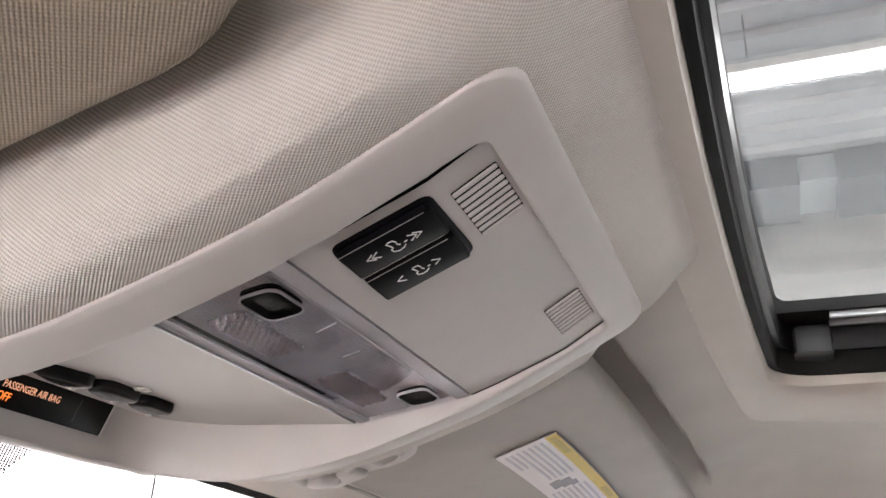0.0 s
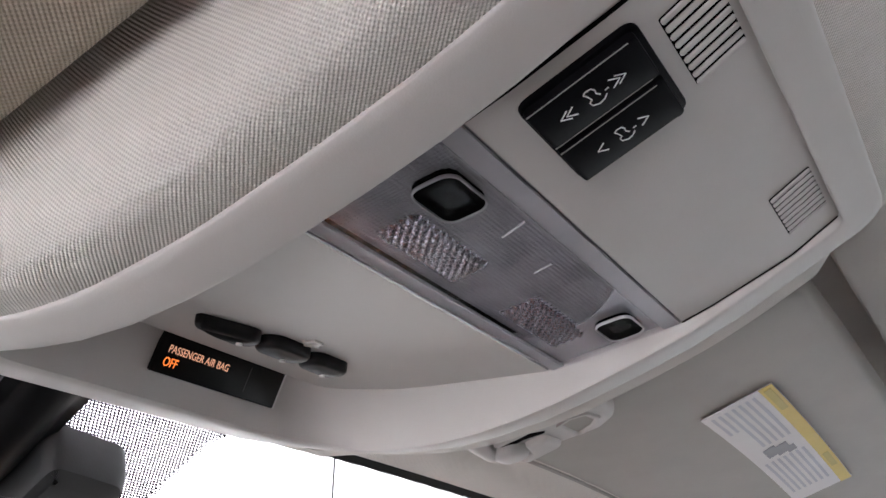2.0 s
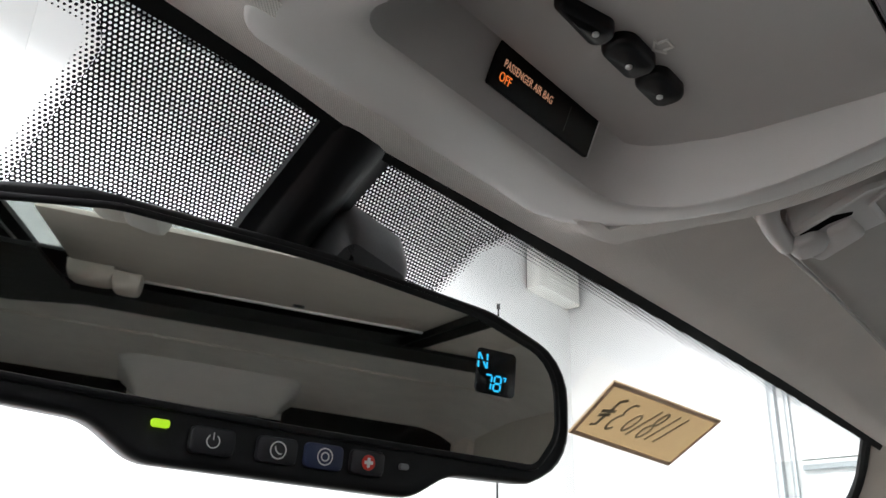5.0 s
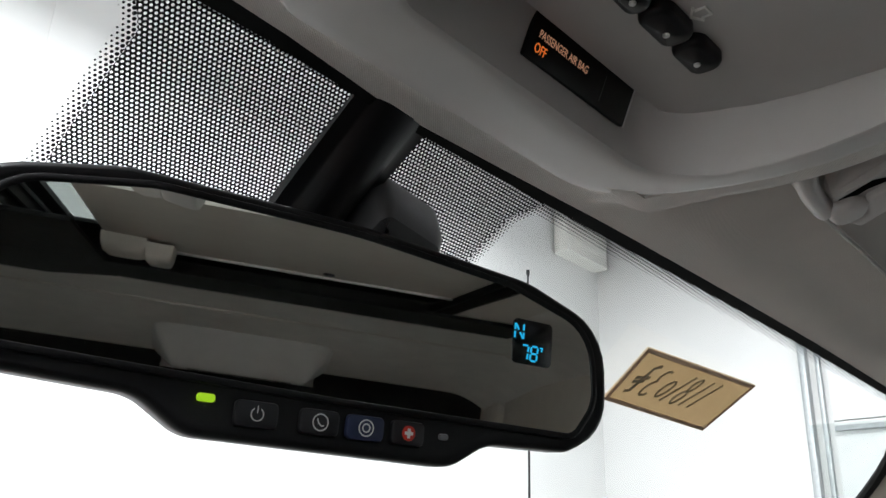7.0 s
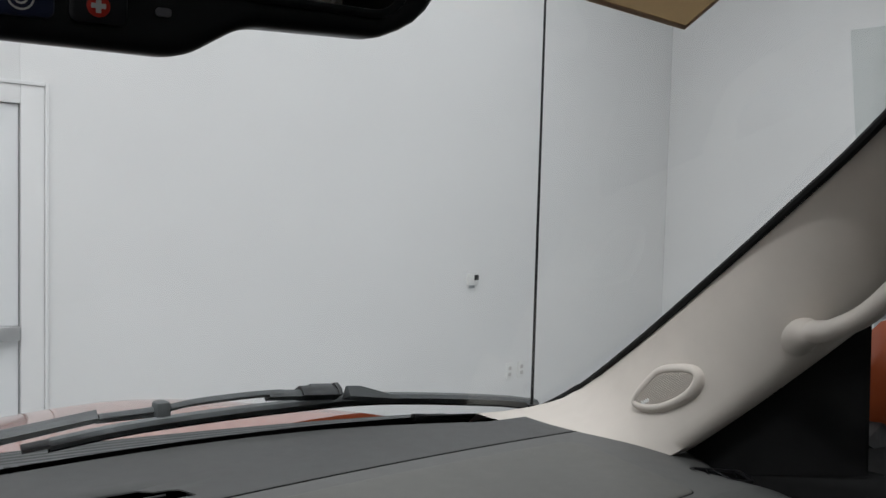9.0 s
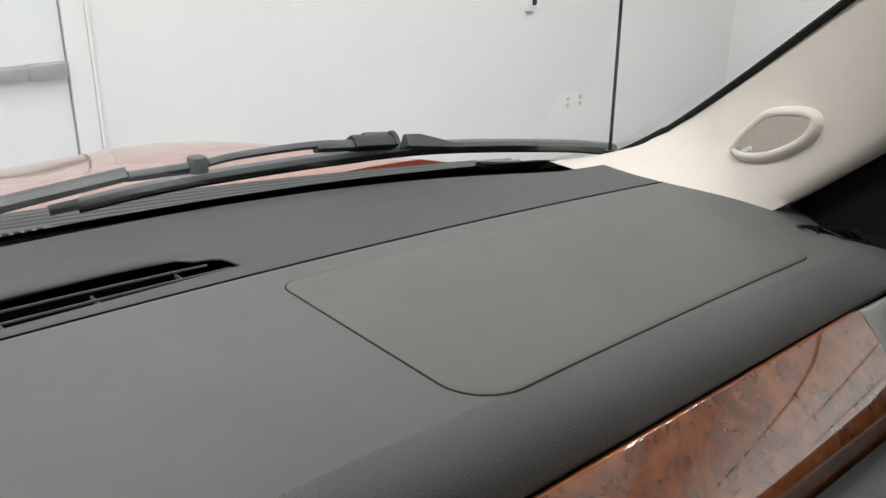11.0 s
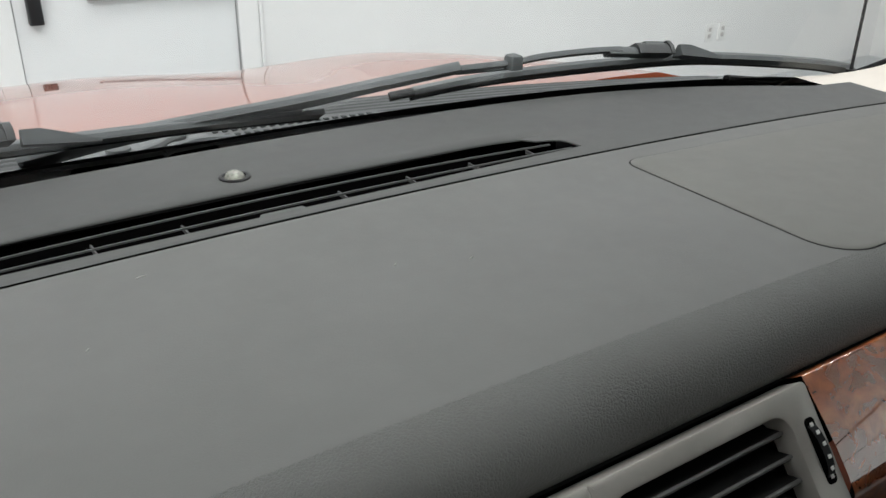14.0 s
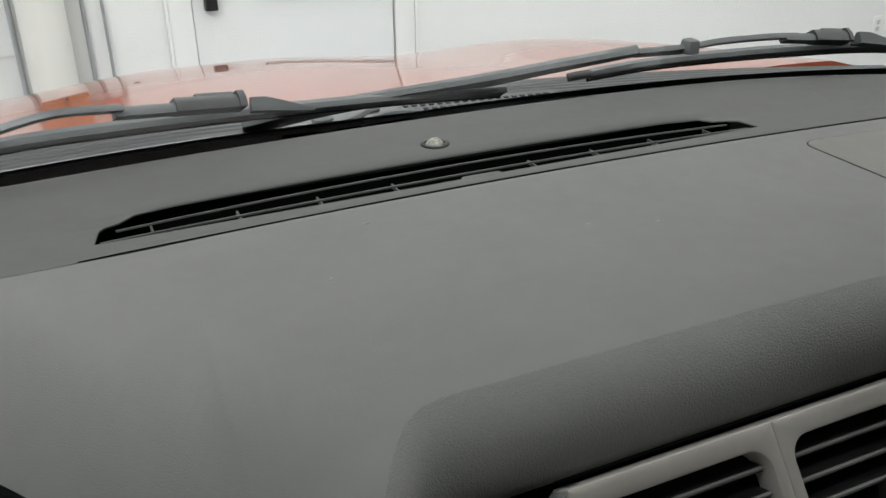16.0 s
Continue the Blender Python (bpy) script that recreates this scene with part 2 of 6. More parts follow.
BOARD = plain("brown_board", (0.30, 0.13, 0.06), 0.6, var=0.15, vscale=9)
RED = plain("red_paint", (0.50, 0.03, 0.015), 0.4)
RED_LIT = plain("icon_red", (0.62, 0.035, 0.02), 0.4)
ICON = plain("icon_white", (0.72, 0.72, 0.70), 0.5)
ORANGE = glow("amber_light", (1.0, 0.22, 0.035), 0.8)
AMBER_DIM = glow("amber_text", (1.0, 0.50, 0.30), 0.42)
CYAN = glow("cyan_light", (0.03, 0.55, 0.95), 1.0)
GREEN = glow("green_light", (0.45, 0.80, 0.02), 0.9)
TUBE = glow("tube_glow", (1.0, 0.985, 0.955), 9.0)
CARPET = plain("carpet", (0.05, 0.046, 0.042), 0.95, grain=0.4, gscale=400)

# ---------------------------------------------------------------- mesh tools


def mesh_ob(name, verts, faces, material, parent=None, label="", smooth=True, angle=35):
    me = bpy.data.meshes.new(name)
    me.from_pydata([tuple(v) for v in verts], [], faces)
    bm = bmesh.new()
    bm.from_mesh(me)
    bmesh.ops.recalc_face_normals(bm, faces=bm.faces)
    bm.to_mesh(me)
    bm.free()
    if smooth:
        me.polygons.foreach_set("use_smooth", [len(p.vertices) < 5 for p in me.polygons])
        me.set_sharp_from_angle(angle=radians(angle))
    me.materials.append(material)
    ob = new(name, me)
    ob.parent = parent
    if label:
        ob["label"] = label
    return ob


def thing(name, label, category, at=(0, 0, 0), group="", kind=""):
    e = new(name)
    e.location = at
    e.empty_display_size = 0.02
    bpy.context.view_layer.update()
    return tagged(e, label, category, group, kind)


def part(name, geo, material, parent, label="", smooth=True, angle=35):
    v, f = geo
    ob = mesh_ob(name, v, f, material, None, label, smooth, angle)
    root = parent
    off = Vector((0, 0, 0))
    while root:
        off += Vector(root.location)
        root = root.parent
    ob.data.transform(Matrix.Translation(-off))
    ob.parent = parent
    return ob


def join(*geos):
    V, F = [], []
    for v, f in geos:
        o = len(V)
        V += list(v)
        F += [tuple(i + o for i in q) for q in f]
    return V, F


def loft(loops, ring=True, cap0=False, cap1=False, wrap=False):
    n = len(loops[0])
    V = [Vector(p) for lp in loops for p in lp]
    F = []
    last = len(loops) if wrap else len(loops) - 1
    for i in range(last):
        a, b = i * n, ((i + 1) % len(loops)) * n
        for j in range(n if ring else n - 1):
            k = (j + 1) % n
            F.append((a + j, a + k, b + k, b + j))
    if cap0:
        F.append(tuple(range(n)))
    if cap1:
        F.append(tuple(range((len(loops) - 1) * n, len(loops) * n)))
    return V, F


def rounded(corners, k=6, m=3):
    """A closed outline through corners (x, y, radius), k points a corner and m along each side."""
    out, n = [], len(corners)
    arcs = []
    for i in range(n):
        p, q, s = (Vector(corners[j % n][:2]) for j in (i - 1, i, i + 1))
        r = corners[i][2]
        a, b = (p - q).normalized(), (s - q).normalized()
        half = math.acos(max(-1, min(1, a.dot(b)))) / 2
        d = r / math.tan(half)
        c = q + (a + b).normalized() * (r / math.sin(half))
        t0, t1 = q + a * d - c, q + b * d - c
        a0, a1 = math.atan2(t0.y, t0.x), math.atan2(t1.y, t1.x)
        da = (a1 - a0 + math.pi) % (2 * math.pi) - math.pi
        arcs.append([c + r * Vector((math.cos(a0 + da * j / (k - 1)), math.sin(a0 + da * j / (k - 1)))) for j in range(k)])
    for i in range(n):
        out += arcs[i]
        e, s = arcs[i][-1], arcs[(i + 1) % n][0]
        out += [e.lerp(s, (j + 1) / (m + 1)) for j in range(m)]
    return out


def inset(pts, d):
    n, out = len(pts), []
    area = sum(pts[i].x * pts[(i + 1) % n].y - pts[(i + 1) % n].x * pts[i].y for i in range(n))
    sgn = 1 if area > 0 else -1
    for i in range(n):
        a, b, c = pts[i - 1], pts[i], pts[(i + 1) % n]
        t = (c - a)
        if t.length < 1e-9:
            t = Vector((1, 0))
        t.normalize()
        out.append(b + Vector((-t.y, t.x)) * d * sgn)
    return out


def axes(o, ax, ay):
    ax, ay = Vector(ax).normalized(), Vector(ay).normalized()
    az = ax.cross(ay).normalized()
    ay = az.cross(ax)
    return Matrix((((ax.x, ay.x, az.x, o[0])), (ax.y, ay.y, az.y, o[1]), (ax.z, ay.z, az.z, o[2]), (0, 0, 0, 1)))


def plate(pts, M, h, bev=0.0008, base=0.0, dome=0.0, steps=2):
    """A plate with rounded edges; dome: how far its middle stands up."""
    lo = [[M @ Vector((p.x, p.y, base)) for p in pts]]
    for s in range(steps + 1):
        a = math.pi / 2 * s / steps
        q = inset(pts, bev * (1 - math.cos(a)))
        lo.append([M @ Vector((p.x, p.y, h - bev + bev * math.sin(a))) for p in q])
    if dome:
        c = sum(pts, Vector((0, 0))) / len(pts)
        q = inset(pts, bev)
        for s in (0.75, 0.45, 0.15):
            lo.append([M @ Vector((*(c + (p - c) * s), h + dome * (1 - s * s))) for p in q])
    return loft(lo, cap0=True, cap1=True)


def frame_ring(outer, inner, M, h, bev=0.0008, base=0.0):
    lo = [[M @ Vector((p.x, p.y, base)) for p in outer]]
    for s in range(3):
        a = math.pi / 4 * s
        lo.append([M @ Vector((p.x, p.y, h - bev + bev * math.sin(a))) for p in inset(outer, bev * (1 - math.cos(a)))])
    for s in range(3):
        a = math.pi / 4 * (2 - s)
        lo.append([M @ Vector((p.x, p.y, h - bev + bev * math.sin(a))) for p in inset(inner, -bev * (1 - math.cos(a)))])
    lo.append([M @ Vector((p.x, p.y, base)) for p in inner])
    return loft(lo, wrap=True)


def rect(w, h, r, cx=0.0, cy=0.0, k=5, m=2):
    return rounded([(cx - w / 2, cy - h / 2, r), (cx + w / 2, cy - h / 2, r), (cx + w / 2, cy + h / 2, r), (cx - w / 2, cy + h / 2, r)], k, m)


def circle(r, n=20, cx=0.0, cy=0.0):
    return [Vector((cx + r * math.cos(2 * math.pi * i / n), cy + r * math.sin(2 * math.pi * i / n))) for i in range(n)]


def tube(path, radii, n=10, flat=1.0, up=(0, 0, 1)):
    path = [Vector(p) for p in path]
    if isinstance(radii, (int, float)):
        radii = [radii] * len(path)
    lo = []
    for i, p in enumerate(path):
        t = (path[min(i + 1, len(path) - 1)] - path[max(i - 1, 0)]).normalized()
        s = t.cross(Vector(up))
        s = s.normalized() if s.length > 1e-4 else Vector((1, 0, 0))
        w = s.cross(t)
        lo.append([p + radii[i] * (s * math.cos(2 * math.pi * j / n) + w * flat * math.sin(2 * math.pi * j / n)) for j in range(n)])
    return loft(lo, cap0=True, cap1=True)


def smooth_path(pts, n=6):
    """Catmull-Rom through points."""
    P = [Vector(p) for p in pts]
    P = [2 * P[0] - P[1]] + P + [2 * P[-1] - P[-2]]
    out = []
    for i in range(1, len(P) - 2):
        for j in range(n):
            t = j / n
            a, b, c, d = P[i - 1], P[i], P[i + 1], P[i + 2]
            out.append(0.5 * ((2 * b) + (c - a) * t + (2 * a - 5 * b + 4 * c - d) * t * t + (3 * b - a - 3 * c + d) * t ** 3))
    return out + [P[-2]]


def box(cx, cy, cz, sx, sy, sz, bev=0.004):
    return plate(rect(sx, sy, max(bev, 0.0005) * 1.2, k=3, m=0), axes((cx, cy, cz - sz / 2), (1, 0, 0), (0, 1, 0)), sz, bev)


def grid(xs, ys, f, skip=None):
    V = [Vector(f(x, y)) for y in ys for x in xs]
    n, F = len(xs), []
    for j in range(len(ys) - 1):
        for i in range(n - 1):
            if skip and skip((xs[i] + xs[i + 1]) / 2, (ys[j] + ys[j + 1]) / 2):
                continue
            F.append((j * n + i, j * n + i + 1, (j + 1) * n + i + 1, (j + 1) * n + i))
    return V, F


def thick(geo, d, direction=(0, 0, 1)):
    """Gives a sheet a second skin and closes its rims."""
    V, F = geo
    n, dv = len(V), Vector(direction) * d
    edges = {}
    for q in F:
        for a, b in zip(q, q[1:] + q[:1]):
            edges[(min(a, b), max(a, b))] = edges.get((min(a, b), max(a, b)), 0) + 1
    rim = [e for e, c in edges.items() if c == 1]
    return list(V) + [v + dv for v in V], list(F) + [tuple(i + n for i in reversed(q)) for q in F] + [(a, b, b + n, a + n) for a, b in rim]


def ribbon(pts, M, w, z=0.0002, closed=False, h=0.0002):
    """A thin raised line on a surface."""
    P = [Vector(p) for p in pts]
    n, lo = len(P), []
    for i, p in enumerate(P):
        a = P[i - 1] if (i or closed) else p
        b = P[(i + 1) % n] if (i < n - 1 or closed) else p
        t = (b - a).normalized()
        s = Vector((-t.y, t.x)) * w / 2
        lo.append([M @ Vector((*(p - s), z)), M @ Vector((*(p - s), z + h)), M @ Vector((*(p + s), z + h)), M @ Vector((*(p + s), z))])
    return loft(lo, cap0=not closed, cap1=not closed, wrap=closed)


def lettering(body, size, M, depth=0.00015, shear=0.0, sx=1.0, bold=0.0):
    cu = bpy.data.curves.new("lettering", "FONT")
    cu.body, cu.size, cu.extrude, cu.shear, cu.resolution_u = body, size, depth, shear, 3
    cu.offset = bold
    ob = new("lettering", cu)
    bpy.context.view_layer.update()
    me = bpy.data.meshes.new_from_object(ob.evaluated_get(bpy.context.evaluated_depsgraph_get()))
    S = Matrix.Diagonal((sx, 1, 1, 1))
    geo = [M @ S @ v.co for v in me.vertices], [tuple(p.vertices) for p in me.polygons]
    bpy.data.objects.remove(ob)
    bpy.data.meshes.remove(me)
    bpy.data.curves.remove(cu)
    return geo


def lerp_table(t, tab):
    for (a, va), (b, vb) in zip(tab, tab[1:]):
        if t <= b:
            s = max(0.0, (t - a) / (b - a))
            return va + (vb - va) * s
    return tab[-1][1]


def smooth_table(t, tab):
    """Soft curve through the table's points."""
    for i in range(len(tab) - 1):
        (a, va), (b, vb) = tab[i], tab[i + 1]
        if t <= b:
            ma = (vb - tab[i - 1][1]) / (b - tab[i - 1][0]) if i else (vb - va) / (b - a)
            mb = (tab[i + 2][1] - va) / (tab[i + 2][0] - a) if i + 2 < len(tab) else (vb - va) / (b - a)
            h = b - a
            s = max(0.0, (t - a) / h)
            return (2 * s ** 3 - 3 * s * s + 1) * va + (s ** 3 - 2 * s * s + s) * h * ma + (3 * s * s - 2 * s ** 3) * vb + (s ** 3 - s * s) * h * mb
    return tab[-1][1]


def frange(a, b, n):
    return [a + (b - a) * i / n for i in range(n + 1)]


# ---------------------------------------------------------------- the garage
WALL_Y, WALL_X, WALL_W, WALL_S, TOP = 4.62, 7.2, -3.6, -8.0, 5.27
DOOR_L, DOOR_R, DOOR_T = 0.37, 1.412, 2.15


def slab(x0, x1, y0, y1, z0, z1, bev=0.003):
    return box((x0 + x1) / 2, (y0 + y1) / 2, (z0 + z1) / 2, x1 - x0, y1 - y0, z1 - z0, bev)


ground = thing("ground", "sealed grey concrete garage floor", "floor", kind="structure")
part("slab", slab(WALL_W - 0.3, WALL_X + 0.3, WALL_S - 0.3, WALL_Y + 0.3, -0.2, 0.0), CONCRETE, ground)
north = thing("wall_north", "plain white painted garage wall with a door opening", "wall", (0, WALL_Y, 0), kind="structure")
part("panel", slab(DOOR_R, WALL_X + 0.2, WALL_Y, WALL_Y + 0.2, 0, TOP), WALL, north)
part("panel", slab(-0.42, DOOR_L, WALL_Y, WALL_Y + 0.2, 0, TOP), WALL, north)
part("panel", slab(DOOR_L, DOOR_R, WALL_Y, WALL_Y + 0.2, DOOR_T, TOP), WALL, north)
# white painted block stretch beyond the conduits
for j in range(25):
    z = j * 0.2
    for i in range(12):
        x1 = -0.424 - i * 0.4 - (0.2 if j % 2 else 0)
        x0 = max(WALL_W, x1 - 0.392)
        if x1 - x0 > 0.02:
            part("block", slab(x0, x1, WALL_Y + 0.004, WALL_Y + 0.19, z, z + 0.192, 0.006), BLOCK, north, smooth=False)
part("mortar", slab(WALL_W - 0.1, -0.42, WALL_Y + 0.012, WALL_Y + 0.2, 0, TOP), WALL, north)
for nm, a in (("wall_east", (WALL_X, WALL_X + 0.2, WALL_S, WALL_Y, 0, TOP)), ("wall_west", (WALL_W - 0.2, WALL_W, WALL_S, WALL_Y, 0, TOP)), ("wall_south", (WALL_W - 0.2, WALL_X + 0.2, WALL_S - 0.2, WALL_S, 0, TOP))):
    w = thing(nm, "plain white painted garage wall", "wall", kind="structure")
    part("panel", slab(*a), WALL, w)
roof = thing("garage_ceiling", "grey corrugated metal deck ceiling", "ceiling", (0, 0, TOP), kind="structure")
prof = []
x = WALL_W - 0.2
while x < WALL_X + 0.2:
    prof += [(x, 0), (x + 0.10, 0), (x + 0.13, 0.05), (x + 0.24, 0.05), (x + 0.27, 0)]
    x += 0.30
part("deck", thick(loft([[(px, WALL_S - 0.2, TOP + pz) for px, pz in prof], [(px, WALL_Y + 0.2, TOP + pz) for px, pz in prof]], ring=False), 0.01), DECK, roof, smooth=False)
duct = thing("air_duct", "dark grey sheet metal duct under the ceiling", "air duct", (6.5, -1.0, 5.1))
for y0, y1 in ((-7.5, -0.55), (-0.28, 4.2)):
    part("section", slab(6.15, 6.85, y0, y1, 5.0, TOP - 0.004, 0.02), plain("duct_grey", (0.20, 0.21, 0.22), 0.5, 0.3, var=0.1, vscale=4), duct)
part("joint", slab(6.2, 6.8, -0.56, -0.27, 5.05, TOP - 0.004, 0.02), GALV, duct)

door = thing("door_1", "white steel exit door with a panic bar", "door", ((DOOR_L + DOOR_R) / 2, WALL_Y, 0), kind="structure")
part("leaf", slab(DOOR_L + 0.005, DOOR_R - 0.006, WALL_Y + 0.008, WALL_Y + 0.075, 0.01, DOOR_T - 0.005), DOOR_PAINT, door)
for a in ((DOOR_R, DOOR_R + 0.11, 0.0, DOOR_T + 0.09), (DOOR_L - 0.11, DOOR_L, 0.0, DOOR_T + 0.09)):
    part("jamb", slab(a[0], a[1], WALL_Y - 0.010, WALL_Y - 0.001, a[2], a[3], 0.003), WALL, door)
part("head", slab(DOOR_L, DOOR_R, WALL_Y - 0.010, WALL_Y - 0.001, DOOR_T, DOOR_T + 0.09, 0.003), WALL, door)
for a in ((DOOR_R + 0.111, DOOR_R + 0.128), (DOOR_L - 0.128, DOOR_L - 0.111)):
    part("casing", slab(a[0], a[1], WALL_Y - 0.018, WALL_Y - 0.001, 0.0, DOOR_T + 0.108, 0.003), WALL, door)
part("casing", slab(DOOR_L - 0.110, DOOR_R + 0.110, WALL_Y - 0.018, WALL_Y - 0.001, DOOR_T + 0.091, DOOR_T + 0.108, 0.003), WALL, door)
part("stop", slab(DOOR_R - 0.005, DOOR_R - 0.001, WALL_Y + 0.002, WALL_Y + 0.03, 0.02, DOOR_T), STEEL, door)
part("panic_bar", slab(DOOR_L + 0.32, DOOR_R - 0.03, WALL_Y - 0.04, WALL_Y + 0.03, 1.015, 1.075, 0.01), STEEL, door, "brushed steel panic bar")
part("end_case", slab(DOOR_R - 0.20, DOOR_R - 0.012, WALL_Y - 0.045, WALL_Y + 0.03, 1.008, 1.078, 0.008), STEEL, door)
part("latch_case", slab(DOOR_L + 0.06, DOOR_L + 0.12, WALL_Y - 0.05, WALL_Y + 0.03, 0.93, 1.12, 0.01), BLACK, door, "black latch case")
part("closer", slab(DOOR_R - 0.35, DOOR_R - 0.10, WALL_Y - 0.03, WALL_Y + 0.03, 2.06, 2.12, 0.008), STEEL, door)


def wall_box(name, label, category, x, z, w, h, d, face):
    t = thing(name, label, category, (x, WALL_Y, z))
    part("cover", plate(rect(w, h, min(w, h) * 0.12), axes((x, WALL_Y, z), (1, 0, 0), (0, 0, 1)), d, 0.002), WHITE, t)
    face(t, x, z, axes((x, WALL_Y - 0.0, z), (1, 0, 0), (0, 0, 1)), d)
    return t


def thermo_face(t, x, z, M, d):
    part("screen", plate(rect(0.045, 0.04, 0.004, 0.025, 0.012), M, d + 0.002, 0.001, d - 0.002), BLACK_GLOSS, t, "small black screen")
    part("foot", plate(rect(0.05, 0.025, 0.004, 0.0, -0.055), M, 0.012, 0.001), GALV, t)


wall_box("thermostat", "white wall thermostat with a black screen", "thermostat", 4.576, 1.163, 0.10, 0.09, 0.028, thermo_face)


def outlet_face(t, x, z, M, d):
    for s in (-0.024, 0.024):
        part("socket", plate(rect(0.034, 0.030, 0.008, 0, s), M, d + 0.0015, 0.0006, d - 0.001), BEIGE, t)


for ox in (5.03, 5.17):
    tagged(wall_box("wall_outlet", "white duplex wall outlet plate", "outlet", ox, 0.42, 0.085, 0.13, 0.008, outlet_face), group="wall outlets")
east_th = thing("sensor_box", "small white sensor box on the wall", "sensor", (WALL_X, 3.974, 1.169))
part("cover", plate(rect(0.12, 0.10, 0.01), axes((WALL_X, 3.974, 1.169), (0, -1, 0), (0, 0, 1)), 0.03, 0.003), WHITE, east_th)
part("screen", plate(rect(0.05, 0.045, 0.005), axes((WALL_X, 3.974, 1.179), (0, -1, 0), (0, 0, 1)), 0.033, 0.001, 0.028), BLACK_GLOSS, east_th)

heater = thing("wall_heater", "cream boxy unit heater hung high on the wall", "heater", (6.6, 4.5, 4.95))
part("case", slab(6.38, 7.14, 4.43, 4.618, 4.76, 5.24, 0.05), COLUMN, heater)
part("grille", slab(6.50, 7.02, 4.422, 4.431, 4.85, 5.15, 0.004), COLUMN, heater)
for k in range(6):
    part("slat", slab(6.51, 7.01, 4.412, 4.423, 4.87 + k * 0.046, 4.895 + k * 0.046, 0.003), COLUMN, heater)
part("pipe", tube([(6.5, 4.55, 5.22), (6.5, 4.55, TOP)], 0.03, 10), GALV, heater)

# overhead door in the east wall, with its track
track = thing("overhead_door", "white sectional overhead door in a galvanised track", "overhead door", (WALL_X, 1.0, 0))
part("rail", slab(WALL_X - 0.09, WALL_X - 0.001, 2.61, 2.67, 0, 4.3, 0.006), GALV, track)
part("rail", slab(WALL_X - 0.05, WALL_X - 0.001, 2.51, 2.55, 0, 4.3, 0.006), GALV, track)
for k in range(7):
    part("section", slab(WALL_X - 0.045, WALL_X - 0.001, -1.6, 2.46, k * 0.61, k * 0.61 + 0.60, 0.008), DOOR_PAINT, track)
    part("strut", slab(WALL_X - 0.10, WALL_X - 0.046, -1.6, 2.44, k * 0.61 + 0.52, k * 0.61 + 0.56, 0.004), GALV, track)

track2 = thing("overhead_door", "white sectional overhead door with dark joints", "overhead door", (WALL_X, -4.0, 0))
for k in range(7):
    part("section", slab(WALL_X - 0.045, WALL_X - 0.001, -6.4, -2.4, k * 0.61, k * 0.61 + 0.585, 0.008), DOOR_PAINT, track2)
for ry in (-6.47, -2.33):
    part("rail", slab(WALL_X - 0.12, WALL_X - 0.001, ry - 0.05, ry + 0.05, 0, 4.4, 0.006), GALV, track2)
part("back", slab(WALL_X - 0.01, WALL_X - 0.001, -6.4, -2.4, 0, 4.3, 0.002), RUBBER, track2)

for cxp, r in ((-0.42, 0.012), (-0.115, 0.010), (-0.030, 0.007)):
    c = thing("conduit", "grey metal conduit fixed to the wall", "conduit", (cxp, WALL_Y - 0.03, 0), group="conduits")
    part("pipe", tube([(cxp, WALL_Y - 0.025, 0.0), (cxp, WALL_Y - 0.025, TOP)], r, 10), GALV, c)
    for z in (0.5, 2.0, 3.5):
        part("clamp", slab(cxp - r * 1.8, cxp + r * 1.8, WALL_Y - 0.045, WALL_Y - 0.001, z, z + 0.03), GALV, c)
tank = thing("round_column", "round white painted column by the wall", "column", (-0.29, WALL_Y - 0.1, 0))
part("shaft", tube([(-0.29, WALL_Y - 0.115, 0.0), (-0.29, WALL_Y - 0.115, 1.08)], 0.100, 28), COLUMN, tank)
part("collar", tube([(-0.29, WALL_Y - 0.115, 1.08), (-0.29, WALL_Y - 0.115, 1.10)], 0.104, 28), WHITE, tank)
for bx0, bx1, bd in ((-0.40, -0.30, 0.06), (-0.285, -0.195, 0.09)):
    bd_ = thing("wooden_board", "brown wooden board upright on the column top", "board", ((bx0 + bx1) / 2, WALL_Y - 0.1, 1.1), group="wooden boards")
    part("plank", slab(bx0, bx1, WALL_Y - 0.08 - bd, WALL_Y - 0.05, 1.101, 1.85, 0.004), BOARD, bd_)
alarm = thing("alarm_box", "small red alarm box on the wall", "alarm box", (-0.10, WALL_Y, 1.36))
part("case", plate(rect(0.085, 0.13, 0.006), axes((-0.10, WALL_Y, 1.36), (1, 0, 0), (0, 0, 1)), 0.05, 0.004), RED, alarm)
for zz in (1.39, 1.345):
    part("handle", plate(rect(0.045, 0.022, 0.003), axes((-0.10, WALL_Y - 0.05, zz), (1, 0, 0), (0, 0, 1)), 0.01, 0.001), WHITE, alarm)
call = thing("call_plate", "small white wall plate with a dark button", "wall plate", (0.04, WALL_Y, 1.12))
part("cover", plate(rect(0.10, 0.10, 0.008), axes((0.04, WALL_Y, 1.12), (1, 0, 0), (0, 0, 1)), 0.012, 0.002), WHITE, call)
part("button", plate(circle(0.018, 16), axes((0.04, WALL_Y - 0.012, 1.12), (1, 0, 0), (0, 0, 1)), 0.010, 0.002), BLACK, call)

